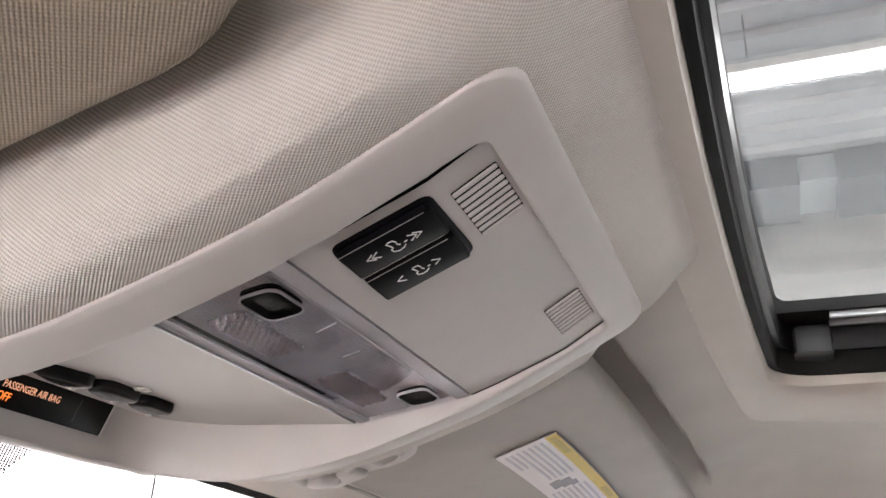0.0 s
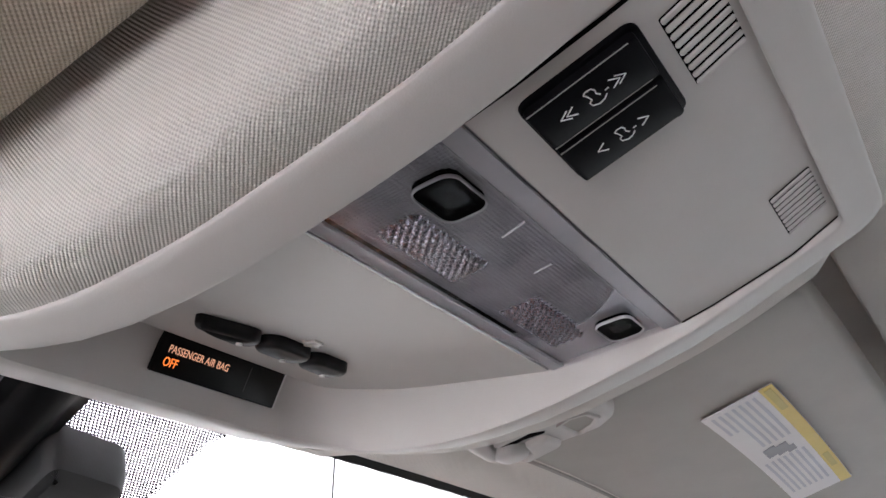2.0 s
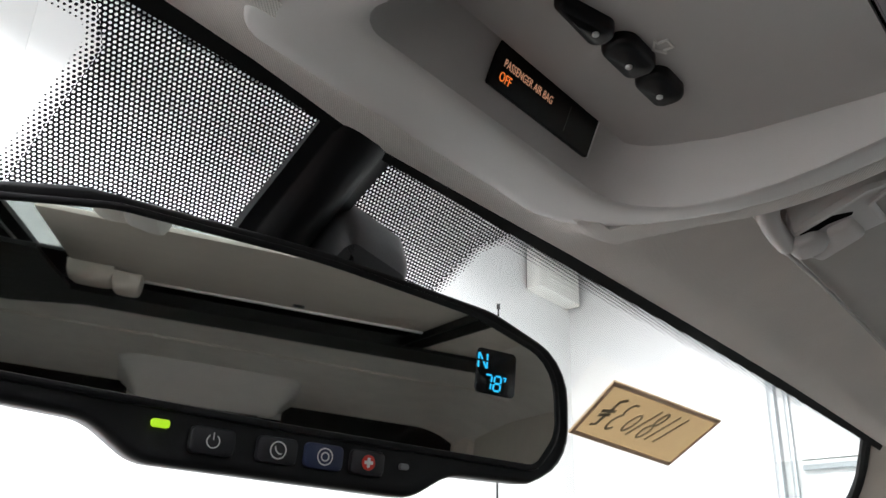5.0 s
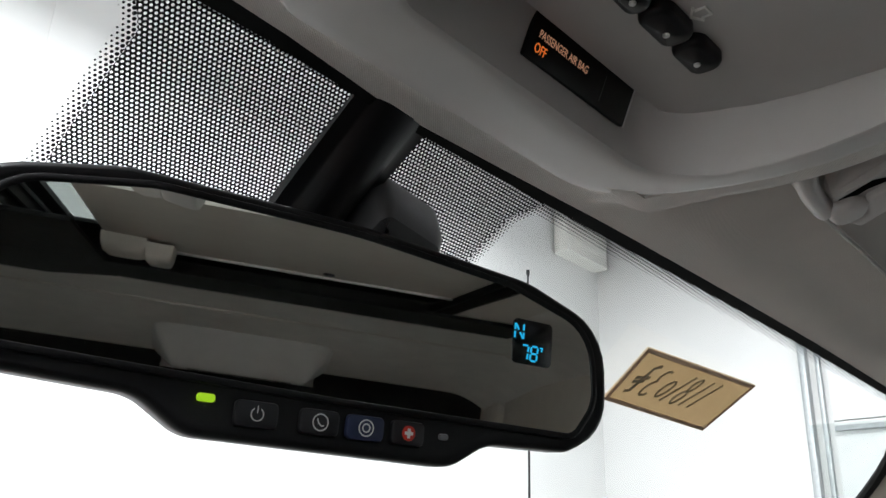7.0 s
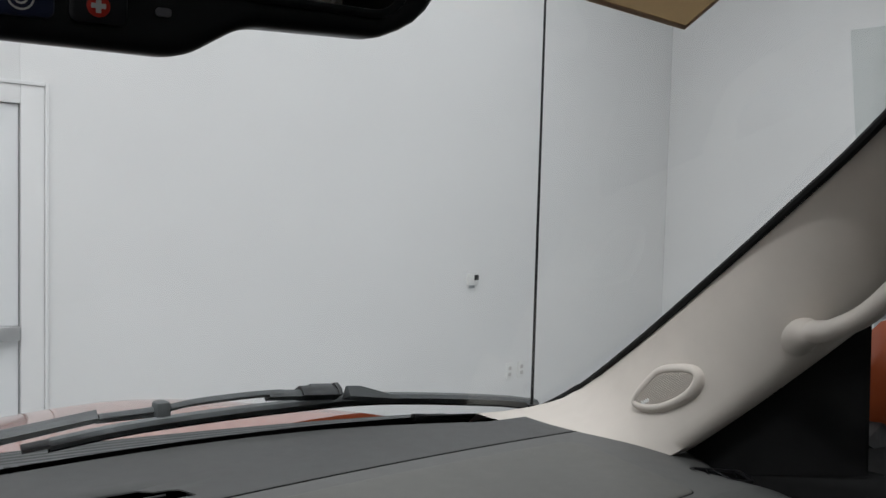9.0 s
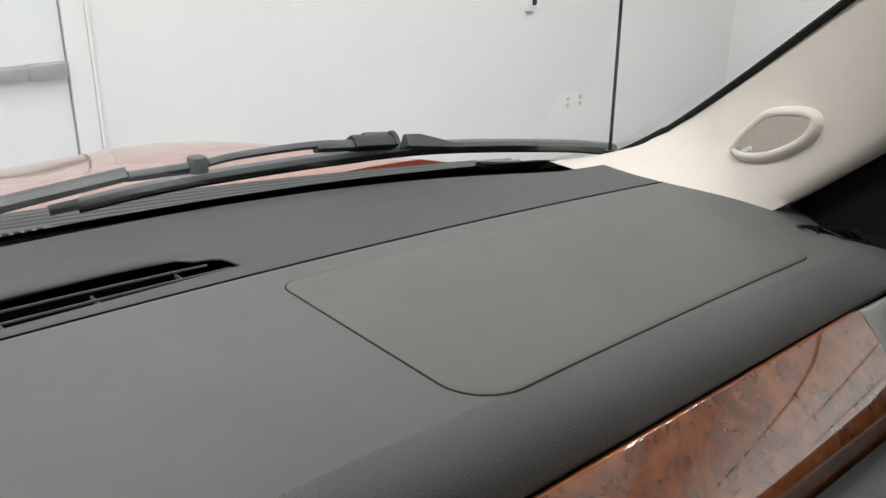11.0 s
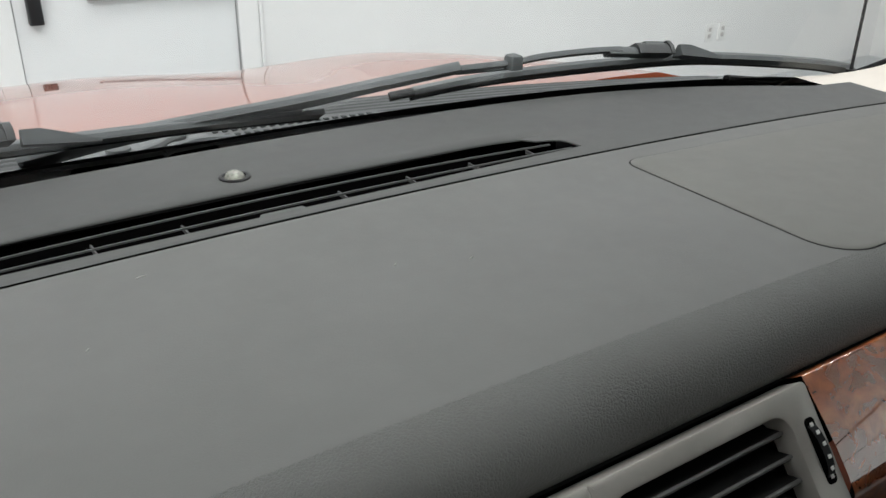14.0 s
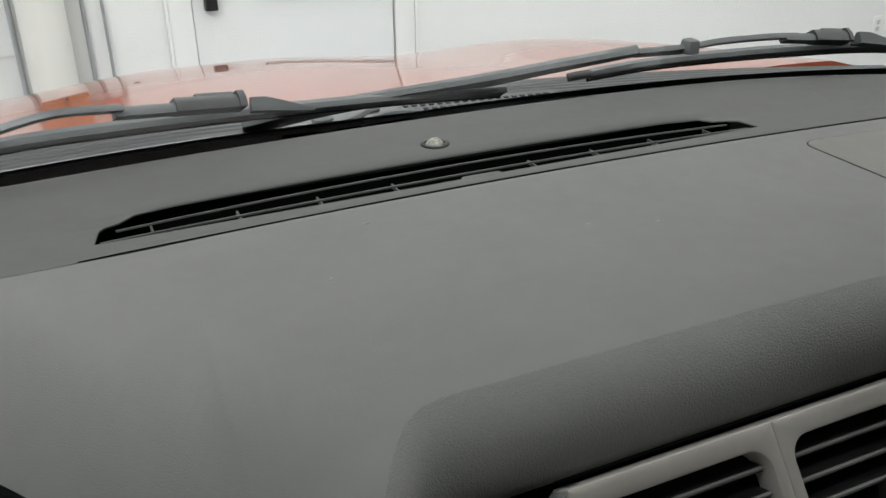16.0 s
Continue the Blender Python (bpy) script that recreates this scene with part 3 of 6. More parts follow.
for lx, ly in LAMPS:
    f = thing("ceiling_light", "long white fluorescent ceiling light", "ceiling light", (lx, ly, 4.86), group="ceiling lights")
    part("housing", slab(lx - 0.09, lx + 0.09, ly - 1.2, ly + 1.2, 4.82, 4.88, 0.01), WHITE, f)
    for s in (-0.05, 0.05):
        part("tube", tube([(lx + s, ly - 1.15, 4.795), (lx + s, ly + 1.15, 4.795)], 0.016, 10), TUBE, f)
    for s in (-0.9, 0.9):
        part("hanger", tube([(lx, ly + s, 4.87), (lx, ly + s, TOP + 0.06)], 0.006, 6), GALV, f)

# ---------------------------------------------------------------- shapes of the car


def con_z(y):
    """Height of the console's floor along the car."""
    return lerp_table(y, [(0.0, 1.972), (0.091, 1.932), (0.108, 1.921), (0.134, 1.9095), (0.146, 1.905), (0.195, 1.896), (0.264, 1.898), (0.30, 1.901), (0.40, 1.90)])


def rim_z(y):
    """Lowest line of the console's rim."""
    return smooth_table(y, [(0.05, 1.949), (0.08, 1.9345), (0.098, 1.925), (0.125, 1.9105), (0.143, 1.902), (0.157, 1.8965), (0.17, 1.8918), (0.183, 1.8875), (0.20, 1.8822), (0.226, 1.8768), (0.24, 1.8750), (0.255, 1.8744), (0.27, 1.8750), (0.30, 1.8780), (0.32, 1.8790), (0.40, 1.8790)])


def glass_z(x, y):
    return 1.901 - 0.625 * (y + 0.2 * x * x - 0.374)


def visor_z(y, x=0.0):
    return 1.895 + (0.28 - y) * 0.22 - side_drop(x)


def dash_z(x, y):
    z = 1.489 - 0.026 * (x / 0.75) ** 2 - 1.25 * max(0.0, y - 0.93) ** 2
    # the pad dips towards the instrument hood
    d = max(0.0, -(x + 0.17) - 0.75 * max(0.0, y - 0.55))
    e = max(0.0, abs(x) - 0.70) * max(0.0, min(1.0, (0.74 - y) / 0.12))
    return z - 1.15 * d * d / (d + 0.07) - 1.2 * e * e - 4.0 * max(0.0, e - 0.08) ** 2


def header_y(x):
    back = lerp_table(x, [(-0.10, 0.0095), (-0.07, 0.0085), (-0.055, 0.0078), (-0.02, 0.0054), (0.0, 0.0040), (0.05, 0.0050), (0.144, 0.0073), (0.237, 0.0090), (0.395, 0.0120), (0.6, 0.0140)])
    return 0.374 - 0.063 * x * x - back


def side_drop(x):
    """The roof falls towards the sides."""
    return 0.0285 * (max(0.0, abs(x) - 0.2) / 0.377) ** 2


def rim_edge(y):
    """Where the console's outer edge meets the cloth."""
    return rim_z(y) + 0.0022


# ---------------------------------------------------------------- headliner
CON_OUT = [(-0.0925, 0.0785, 0.011), (0.0915, 0.0785, 0.011), (0.092, 0.338, 0.034), (-0.092, 0.338, 0.014)]
CON_IN = [(-0.0745, 0.0905, 0.004), (0.0745, 0.0905, 0.004), (0.0760, 0.3025, 0.026), (-0.0760, 0.3025, 0.012)]


def smooth_step(v, v0, v1):
    k = max(0.0, min(1.0, (v - v0) / (v1 - v0)))
    return k * k * (3 - 2 * k)


def liner_z(x, y):
    """Cloth roof lining: swells down beside the console and sinks behind the visors."""
    base = lerp_table(y, [(-1.75, 1.865), (-1.6, 1.90), (-1.35, 1.945), (-1.1, 1.968), (-0.6, 1.985), (0.03, 1.972), (0.08, 1.962), (0.16, 1.945), (0.27, 1.922), (0.34, 1.9065), (0.38, 1.9005)])
    a = abs(x)
    edge = rim_edge(max(0.08, min(y, 0.33))) + 0.001
    if 0.045 < y:
        soft_ = smooth_step(a, 0.090, 0.125) if x < 0 else 0.0
        k = smooth_step(y, 0.048, 0.086) * (1 - soft_) + smooth_step(y, 0.045, 0.112) * soft_
        roll = lerp_table(a, [(0.0, 1.0), (0.096, 1.0), (0.100, 1.02), (0.105, 1.0), (0.110, 0.90), (0.115, 0.72), (0.120, 0.48), (0.126, 0.25), (0.135, 0.10), (0.16, 0.0)])
        groove = lerp_table(a + (0.004 if x > 0 else -0.0022) * max(0.0, min(1.0, (a - 0.100) / 0.006)), [(0.0, 1.0), (0.096, 1.0), (0.100, 1.02), (0.1035, 1.0), (0.1065, 0.95), (0.1090, 0.86), (0.1110, 0.64), (0.1125, 0.1), (0.1132, -0.6), (0.1145, -0.9), (0.135, -0.7), (0.16, 0.0)])
        if x > 0:
            corner = max(0.0, min(1.0, (0.120 - y) / 0.03))
            roll += corner * (lerp_table(a, [(0.0, 1.0), (0.092, 1.0), (0.0985, 0.5), (0.106, 0.1), (0.112, 0.0)]) - roll)
        g = min(1.0, max(0.0, (y - 0.085) / 0.02)) * min(1.0, max(0.0, (0.292 - y) / 0.02))
        roll = roll * (1 - g) + groove * g
        fade = 1.0 - max(0.0, min(1.0, (y - 0.325) / 0.045))
        side = base + (edge - base) * roll * k * (0.35 + 0.65 * fade)
        base = side
    ye = 0.115 - 0.025 * max(0.0, a - 0.1225) if x > 0 else 0.106
    base += 0.026 * smooth_step(y, ye - 0.008, ye - 0.002) * (1 - smooth_step(y, 0.235, 0.275)) * smooth_step(a, 0.116, 0.124) * (1 - smooth_step(a, 0.54, 0.58))
    base -= 0.05 * max(0.0, a - 0.58) ** 2 / 0.02
    base -= side_drop(x) * max(0.0, min(1.0, (y - 0.05) / 0.2))
    return base


headliner = thing("headliner", "beige knitted cloth roof lining of the car", "headliner", (0, 0, 1.98), kind="structure")
SUN = (-0.40, 0.40, -0.99, 0.050)
xs = sorted(set([round(v, 4) for v in frange(-0.72, 0.72, 48)] + [-0.40, 0.40] + [s * v for s in (-1, 1) for v in (0.094, 0.098, 0.102, 0.106, 0.108, 0.110, 0.111, 0.1118, 0.1125, 0.1132, 0.114, 0.1148, 0.1155, 0.1162, 0.117, 0.118, 0.120, 0.122, 0.124, 0.126, 0.13, 0.135, 0.14, 0.15, 0.16, 0.17, 0.18)]))
ys = sorted(set([round(v, 4) for v in frange(-1.74, -0.99, 12)] + [round(v, 4) for v in frange(-0.99, 0.05, 10)] + [round(v, 4) for v in frange(0.05, 0.34, 40)] + [0.062, 0.067, 0.069, 0.0715, 0.074, 0.0765, 0.079, 0.081, 0.091, 0.0955, 0.098, 0.1005, 0.103, 0.1052, 0.1068, 0.1082, 0.1098, 0.1112, 0.1128, 0.114] + [0.35, 0.36, 0.368, 0.374]))


def liner_pt(x, y):
    yy = y
    if y > 0.30:
        yy = 0.30 + (y - 0.30) * (header_y(x) + 0.002 - 0.30) / 0.074
    z = liner_z(x, y)
    if y > 0.33:
        k = (y - 0.33) / 0.044
        z = z * (1 - k) + (glass_z(x, header_y(x) + 0.002) - 0.0015) * k
    return (x, yy, z)


def liner_skip(x, y):
    if SUN[0] < x < SUN[1] and SUN[2] < y < SUN[3]:
        return True
    return abs(x) < 0.090 and 0.086 < y < 0.318


lining = part("lining", thick(grid(xs, ys, liner_pt, liner_skip), 0.004), CLOTH, headliner, angle=60)
# run of the knit along the cloth
weave = lining.data.attributes.new("weave", "FLOAT_VECTOR", "POINT")
run, mid = [], xs.index(min(xs, key=abs))
for y in ys:
    P = [Vector(liner_pt(x, y)) for x in xs]
    acc = [0.0]
    for p, q in zip(P, P[1:]):
        acc.append(acc[-1] + (q - p).length)
    run += [(s - acc[mid], y * 1.06, 0.0) for s in acc]
for k, w in enumerate(run + run):
    weave.data[k].vector = w
# black band along the top of the windshield
hx = frange(-0.62, 0.62, 40)


def seal_pt(x, d, e):
    w = lerp_table(x, [(-0.10, 0.0078), (-0.07, 0.0068), (-0.02, 0.0055), (0.0, 0.0050), (0.15, 0.0074), (0.41, 0.0074), (0.6, 0.0065)])
    y = header_y(x) + (d * w if d > 0 else d)
    return (x, y, glass_z(x, y) - 0.0015 + e)


part("rear_seam", loft([[(x, -1.25 + d, liner_z(x, -1.25 + d) - e) for x in frange(-0.66, 0.66, 16)] for d, e in ((-0.007, 0.0), (-0.004, 0.003), (0.004, 0.003), (0.007, 0.0))], ring=False), BEIGE_TRIM, headliner, "moulded seam across the lining")
part("seal", loft([[seal_pt(x, d, e) for x in hx] for d, e in ((-0.012, 0.004), (0.0, -0.0005), (0.95, 0.0), (1.0, 0.003))], ring=False), RUBBER, headliner, "black windshield seal")

# roof shell outside, with the sunroof opening
roof_skin = thing("car_roof", "copper painted car roof panel with sunroof opening", "car roof", (0, 0, 2.0), kind="structure")
part("skin", thick(grid(sorted(set(frange(-0.74, 0.74, 12) + [-0.40, 0.40])), sorted(set(frange(-1.8, 0.33, 12) + [-1.05, 0.06])), lambda x, y: (x, y, 2.040 - 0.05 * (x / 0.74) ** 2 - 0.09 * max(0, y - 0.0) ** 1.3), lambda x, y: -0.40 < x < 0.40 and -1.05 < y < 0.06), 0.012), PAINT, roof_skin)

sunroof = thing("sunroof", "open sunroof with beige surround and black seals", "sunroof", (0, -0.28, 1.98))


def bowed(q):
    return [Vector((p.x, p.y - (0.10 * p.x * p.x if p.y > -0.3 else 0.0))) for p in q]


o = bowed(rounded([(-0.448, -1.035, 0.06), (0.448, -1.035, 0.06), (0.448, 0.074, 0.06), (-0.448, 0.074, 0.06)], 8, 8))
i1 = bowed(rounded([(-0.347, -0.995, 0.03), (0.347, -0.995, 0.03), (0.347, 0.0465, 0.03), (-0.347, 0.0465, 0.03)], 8, 8))
i2 = bowed(rounded([(-0.336, -0.985, 0.025), (0.336, -0.985, 0.025), (0.336, 0.0425, 0.025), (-0.336, 0.0425, 0.025)], 8, 8))


def sun_z(p, d):
    return liner_z(max(-0.4, min(0.4, p.x)) * 0, min(p.y, 0.05)) + d


part("surround", loft([[(p.x, p.y, sun_z(p, d)) for p in inset(q, e)] for q, d, e in ((o, 0.006, 0.0), (o, -0.003, 0.003), (o, -0.005, 0.010), (i1, -0.004, -0.006), (i1, -0.001, -0.001), (i1, 0.010, 0.0), (i1, 0.03, 0.0))]), BEIGE_TRIM, sunroof)
for k, (q, z0, z1, m) in enumerate(((i1, 0.006, 0.022, RUBBER), (i2, 0.018, 0.034, BLACK), (i2, 0.036, 0.050, RUBBER))):
    part("seal", loft([[(p.x, p.y, 1.972 + z) for p in inset(q, e)] for z, e in ((z0, 0.0), (z0, 0.0045), (z1, 0.0055), (z1, 0.0))], wrap=True), m, sunroof)
part("track_rail", slab(0.302, 0.306, -0.70, -0.002, 2.002, 2.006, 0.001), GALV, sunroof)
part("track_bed", slab(0.300, 0.3455, -0.72, 0.03, 2.006, 2.014, 0.001), RUBBER, sunroof)
part("track_bed", slab(-0.3455, -0.300, -0.72, 0.03, 2.006, 2.014, 0.001), RUBBER, sunroof)
part("track_rail", slab(0.318, 0.321, -0.70, -0.002, 2.002, 2.006, 0.001), GALV, sunroof)
part("track_rail", slab(-0.325, -0.321, -0.70, -0.002, 2.002, 2.006, 0.001), GALV, sunroof)
part("rear_shade", slab(-0.40, 0.40, -1.10, -0.990, 1.992, 2.030, 0.002), RUBBER, sunroof)
part("track_block", slab(0.318, 0.342, -0.003, 0.020, 1.986, 2.004, 0.004), plain("track_grey", (0.05, 0.052, 0.055), 0.4), sunroof)
part("pane", slab(-0.36, 0.36, -0.98, 0.04, 2.024, 2.028, 0.001), SUN_GLASS, sunroof, "clear tinted glass pane", smooth=False)
part("cassette", slab(-0.335, 0.335, -0.984, -0.72, 2.010, 2.016, 0.002), RUBBER, sunroof, "black shade cassette")
# sliding sunshade under the rear part of the glass
shade = part("sunshade", slab(-0.252, 0.325, -0.790, -0.36, 1.998, 2.004, 0.002), BEIGE_TRIM, sunroof, "beige sliding sunshade")
part("edge_strip", slab(-0.250, 0.325, -0.798, -0.788, 1.9945, 1.9985, 0.0015), ICON, shade, "pale edge strip")
for hx0, hw, hd, lab in ((-0.222, 0.034, 0.0, "moulded pull cup"), (-0.168, 0.021, 0.006, "moulded pull block")):
    part("pull_handle", loft([[(hx0 + w * px, -0.745 + d * py, z - hd) for px, py in ((-1, -1), (-0.6, -1.25), (0.6, -1.25), (1, -1), (1.1, 0), (1, 1), (-1, 1), (-1.1, 0))] for w, d, z in ((hw, 0.045, 1.999), (hw * 0.96, 0.042, 1.984), (hw * 0.86, 0.036, 1.975), (hw * 0.70, 0.028, 1.972))], cap1=True), BEIGE_TRIM, shade, lab, angle=50)
part("rear_frame", thick(grid(frange(-0.56, 0.50, 24), frange(0, 1, 3), lambda x, v: (x, -0.803 - v * (0.195 + 0.9 * max(0.0, -x - 0.25)) , liner_z(0, -0.9) - 0.010)), 0.006), RUBBER, sunroof, "black frame behind the shade")
part("rear_frame", slab(-0.56, -0.256, -0.802, -0.45, liner_z(0, -0.9) - 0.010, liner_z(0, -0.9) - 0.004, 0.001), RUBBER, sunroof, "black frame beside the shade")
part("screw", plate(circle(0.010, 16), axes((0.100, -0.752, 1.998), (1, 0, 0), (0, -1, 0)), 0.003, 0.0008), BLACK, shade, "dark screw plug")

# ---------------------------------------------------------------- windshield
wind = thing("windshield", "raked clear car windshield with black dotted border", "windshield", (0, 0.7, 1.7), kind="structure")


def base_y(x):
    return 1.084 - 0.155 * abs(x - 0.05) ** 1.3


def glass_pt(u, v, lift=0.0):
    """u from -1 to 1 across, v from 0 at the top to 1 at the base."""
    top, low = 0.665, 0.955
    x = u * (top + (low - top) * v ** 0.9)
    yt = header_y(u * top) - 0.012
    yb = base_y(x) + 0.062
    yy = yt + (yb - yt) * v
    return (x, yy, glass_z(x, yy) + lift)


us, vs = frange(-1, 1, 28), frange(0, 1, 16)
pane = part("pane", grid(us, vs, lambda u, v: glass_pt(u, v, 0.006)), GLASS, wind)
pane.visible_shadow = False
# printed border along the base and the sides
low_band = loft([[(x, base_y(x) + d, glass_z(x, base_y(x) + d) + 0.001) for x in frange(-0.92, 0.92, 60)] for d in (0.0, 0.015, 0.030, 0.052)], ring=False)
part("border", low_band, RUBBER, wind, "black printed border")

# dotted shade band: hexagonal lattice of clear dots that grow towards its rim
FRIT, nt, b = mat("dot_print")
nt.nodes.remove(b)
out = nt.nodes["Material Output"]
co = coords(nt)
sep = nt.nodes.new("ShaderNodeSeparateXYZ")
nt.links.new(co, sep.inputs[0])
PX, PY = 0.00188, 0.00188 * 0.866 * 0.88


def lattice(ox, oy):
    fx = math_n(nt, "SUBTRACT", math_n(nt, "FRACT", math_n(nt, "ADD", math_n(nt, "DIVIDE", sep.outputs["X"], PX), ox + 50)), 0.5)
    fy = math_n(nt, "SUBTRACT", math_n(nt, "FRACT", math_n(nt, "ADD", math_n(nt, "DIVIDE", sep.outputs["Y"], PY * 2), oy + 50)), 0.5)
    fy = math_n(nt, "MULTIPLY", fy, 1.732)
    return math_n(nt, "SQRT", math_n(nt, "ADD", math_n(nt, "MULTIPLY", fx, fx), math_n(nt, "MULTIPLY", fy, fy)))


dist = math_n(nt, "MINIMUM", lattice(0.0, 0.0), lattice(0.5, 0.5))
ax_ = math_n(nt, "ABSOLUTE", math_n(nt, "ADD", sep.outputs["X"], 0.003))
low = math_n(nt, "SUBTRACT", 0.448, sep.outputs["Y"])
side = math_n(nt, "SUBTRACT", math_n(nt, "ADD", 0.103, math_n(nt, "MULTIPLY", math_n(nt, "MAXIMUM", math_n(nt, "SUBTRACT", 0.390, sep.outputs["Y"]), 0.0), 0.9)), ax_)
depth_in = math_n(nt, "MINIMUM", side, low)
top_in = math_n(nt, "SUBTRACT", math_n(nt, "SUBTRACT", 0.3868, math_n(nt, "MULTIPLY", math_n(nt, "MAXIMUM", sep.outputs["X"], 0.0), 0.0205)), math_n(nt, "ADD", sep.outputs["Y"], math_n(nt, "MULTIPLY", math_n(nt, "MULTIPLY", sep.outputs["X"], sep.outputs["X"]), 0.063)))
depth_in = math_n(nt, "MAXIMUM", depth_in, top_in)
mr = nt.nodes.new("ShaderNodeMapRange")
mr.inputs["From Min"].default_value, mr.inputs["From Max"].default_value = 0.0, 0.0065
mr.inputs["To Min"].default_value, mr.inputs["To Max"].default_value = 0.17, 0.42
nt.links.new(depth_in, mr.inputs["Value"])
# black dots along the fringe, clear dots further in
inner = math_n(nt, "GREATER_THAN", depth_in, 0.0065)
hole = math_n(nt, "MULTIPLY", math_n(nt, "LESS_THAN", dist, 0.295), inner)
open_ = math_n(nt, "MULTIPLY", math_n(nt, "GREATER_THAN", dist, mr.outputs[0]), math_n(nt, "SUBTRACT", 1.0, inner))
fac = math_n(nt, "MAXIMUM", math_n(nt, "MAXIMUM", hole, open_), math_n(nt, "LESS_THAN", depth_in, 0.0))
tr, df, mx = nt.nodes.new("ShaderNodeBsdfTransparent"), nt.nodes.new("ShaderNodeBsdfDiffuse"), nt.nodes.new("ShaderNodeMixShader")
df.inputs[0].default_value = (0.012, 0.012, 0.013, 1)
nt.links.new(fac, mx.inputs[0])
nt.links.new(df.outputs[0], mx.inputs[1])
nt.links.new(tr.outputs[0], mx.inputs[2])
nt.links.new(mx.outputs[0], out.inputs[0])
band = grid(frange(-0.6, 0.6, 40), frange(0.0, 1.0, 12), lambda x, v: (x, header_y(x) + 0.002 + v * 0.085, glass_z(x, header_y(x) + 0.002 + v * 0.085) + 0.004))
part("shade_band", band, FRIT, wind, "black dotted shade band")

# ---------------------------------------------------------------- overhead console
console = thing("overhead_console", "beige plastic overhead console with lamps and switches", "overhead console", (0, 0.2, 1.95))
co_, ci_ = rounded(CON_OUT, 10, 10), rounded(CON_IN, 10, 10)


def front_bulge(p):
    """The front lip runs forward and up to the windshield header."""
    return max(0.0, min(1.0, (p.y - 0.29) / 0.045))


loops = []
for mix_, up_, lift in ((0.0, 1.0, 0.020), (0.0, 1.0, 0.002), (0.015, 0.97, 0.0006), (0.05, 0.90, 0.0), (0.25, 0.62, 0.0), (0.5, 0.28, 0.0), (0.72, 0.06, 0.0), (0.82, 0.0, 0.0), (0.92, 0.0, 0.0), (0.97, 0.06, 0.0), (1.0, 0.2, 0.0)):
    lp = []
    for a, b2 in zip(co_, ci_):
        p = a.lerp(b2, mix_)
        f = front_bulge(a)
        rise = 0.0022 * (1 - f) + 0.006 * f
        lp.append((p.x, p.y, rim_z(p.y) + up_ * rise + lift))
    loops.append(lp)
# inner wall; towards the front it leans back in a round sweep
for w_, off_ in ((0.25, 0.0), (0.5, 0.0025), (0.75, 0.0053), (1.0, 0.0095)):
    lp = []
    for q0, q1 in zip(inset(ci_, 0.0012 * w_), inset(ci_, off_)):
        q = q0.lerp(q1, smooth_step(q0.y, 0.245, 0.285))
        lp.append((q.x, q.y, rim_z(q0.y) + 0.0006 + (con_z(q.y) + 0.0025 - rim_z(q0.y) - 0.0006) * w_))
    loops.append(lp)
part("bezel", loft(loops), BEIGE, console, angle=50)
part("gap", thick(grid((-0.0727, -0.0715), frange(0.0905, 0.1452, 10), lambda x, y: (x, y, con_z(y) - 0.0003)), 0.001), DARK, console, "dark gap beside the panel")
part("gap", thick(grid(frange(-0.0725, 0.0722, 4), (0.0899, 0.0909), lambda x, y: (x, y, con_z(y) - 0.0003)), 0.001), DARK, console, "dark gap behind the panel")
part("gap", thick(grid((0.0722, 0.0729), frange(0.0905, 0.1452, 10), lambda x, y: (x, y, con_z(y) - 0.0002)), 0.001), DARK, console, "dark gap beside the panel")


def panel_grid(x0, x1, y0, y1, nx, ny, dz=0.0):
    g = grid(frange(x0, x1, nx), frange(y0, y1, ny), lambda x, y: (x, y, con_z(y) - dz))
    return thick(g, 0.003)


part("rear_panel", panel_grid(-0.0735, 0.0738, 0.0905, 0.1452, 4, 10), BEIGE, console)
part("front_panel", panel_grid(-0.0738, 0.0738, 0.1962, 0.2925, 4, 10), BEIGE, console)
part("backing", panel_grid(-0.08, 0.08, 0.088, 0.303, 4, 12, -0.014), DARK, console)


def con_axes(x, y, dz=0.0):
    s = (con_z(y + 0.004) - con_z(y - 0.004)) / 0.008
    return axes((x, y, con_z(y) - dz), (1, 0, 0), (0, -1, -s))


# sunroof switch: two long rockers with a dark border
part("switch_frame", plate(rect(0.0355, 0.0300, 0.003), con_axes(-0.0490, 0.1222), 0.0014, 0.0006), BLACK_SATIN, console)


def car_icon(M, cx, cy, s):
    """Outline of a car with its roof panel tilted."""
    body_ = [(38, -5), (36, 12), (25, 26), (6, 28), (-5, 18), (-1, 8), (-17, -5), (-30, -12), (-28, -22), (-14, -30), (0, -23), (5, -12), (20, -6)]
    dash_ = [(29, -17), (38, -25)]
    return join(*[ribbon([(cx + s * (a * 0.619 + b * 0.786), cy + s * (a * 0.786 - b * 0.619)) for a, b in q], M, 0.00027, 0.0) for q in (body_, dash_)])


def chevron(M, cx, cy, s, d):
    return ribbon([(cx - s, cy - d * s), (cx, cy + d * s * 0.4), (cx + s, cy - d * s)], M, 0.00029, 0.0)


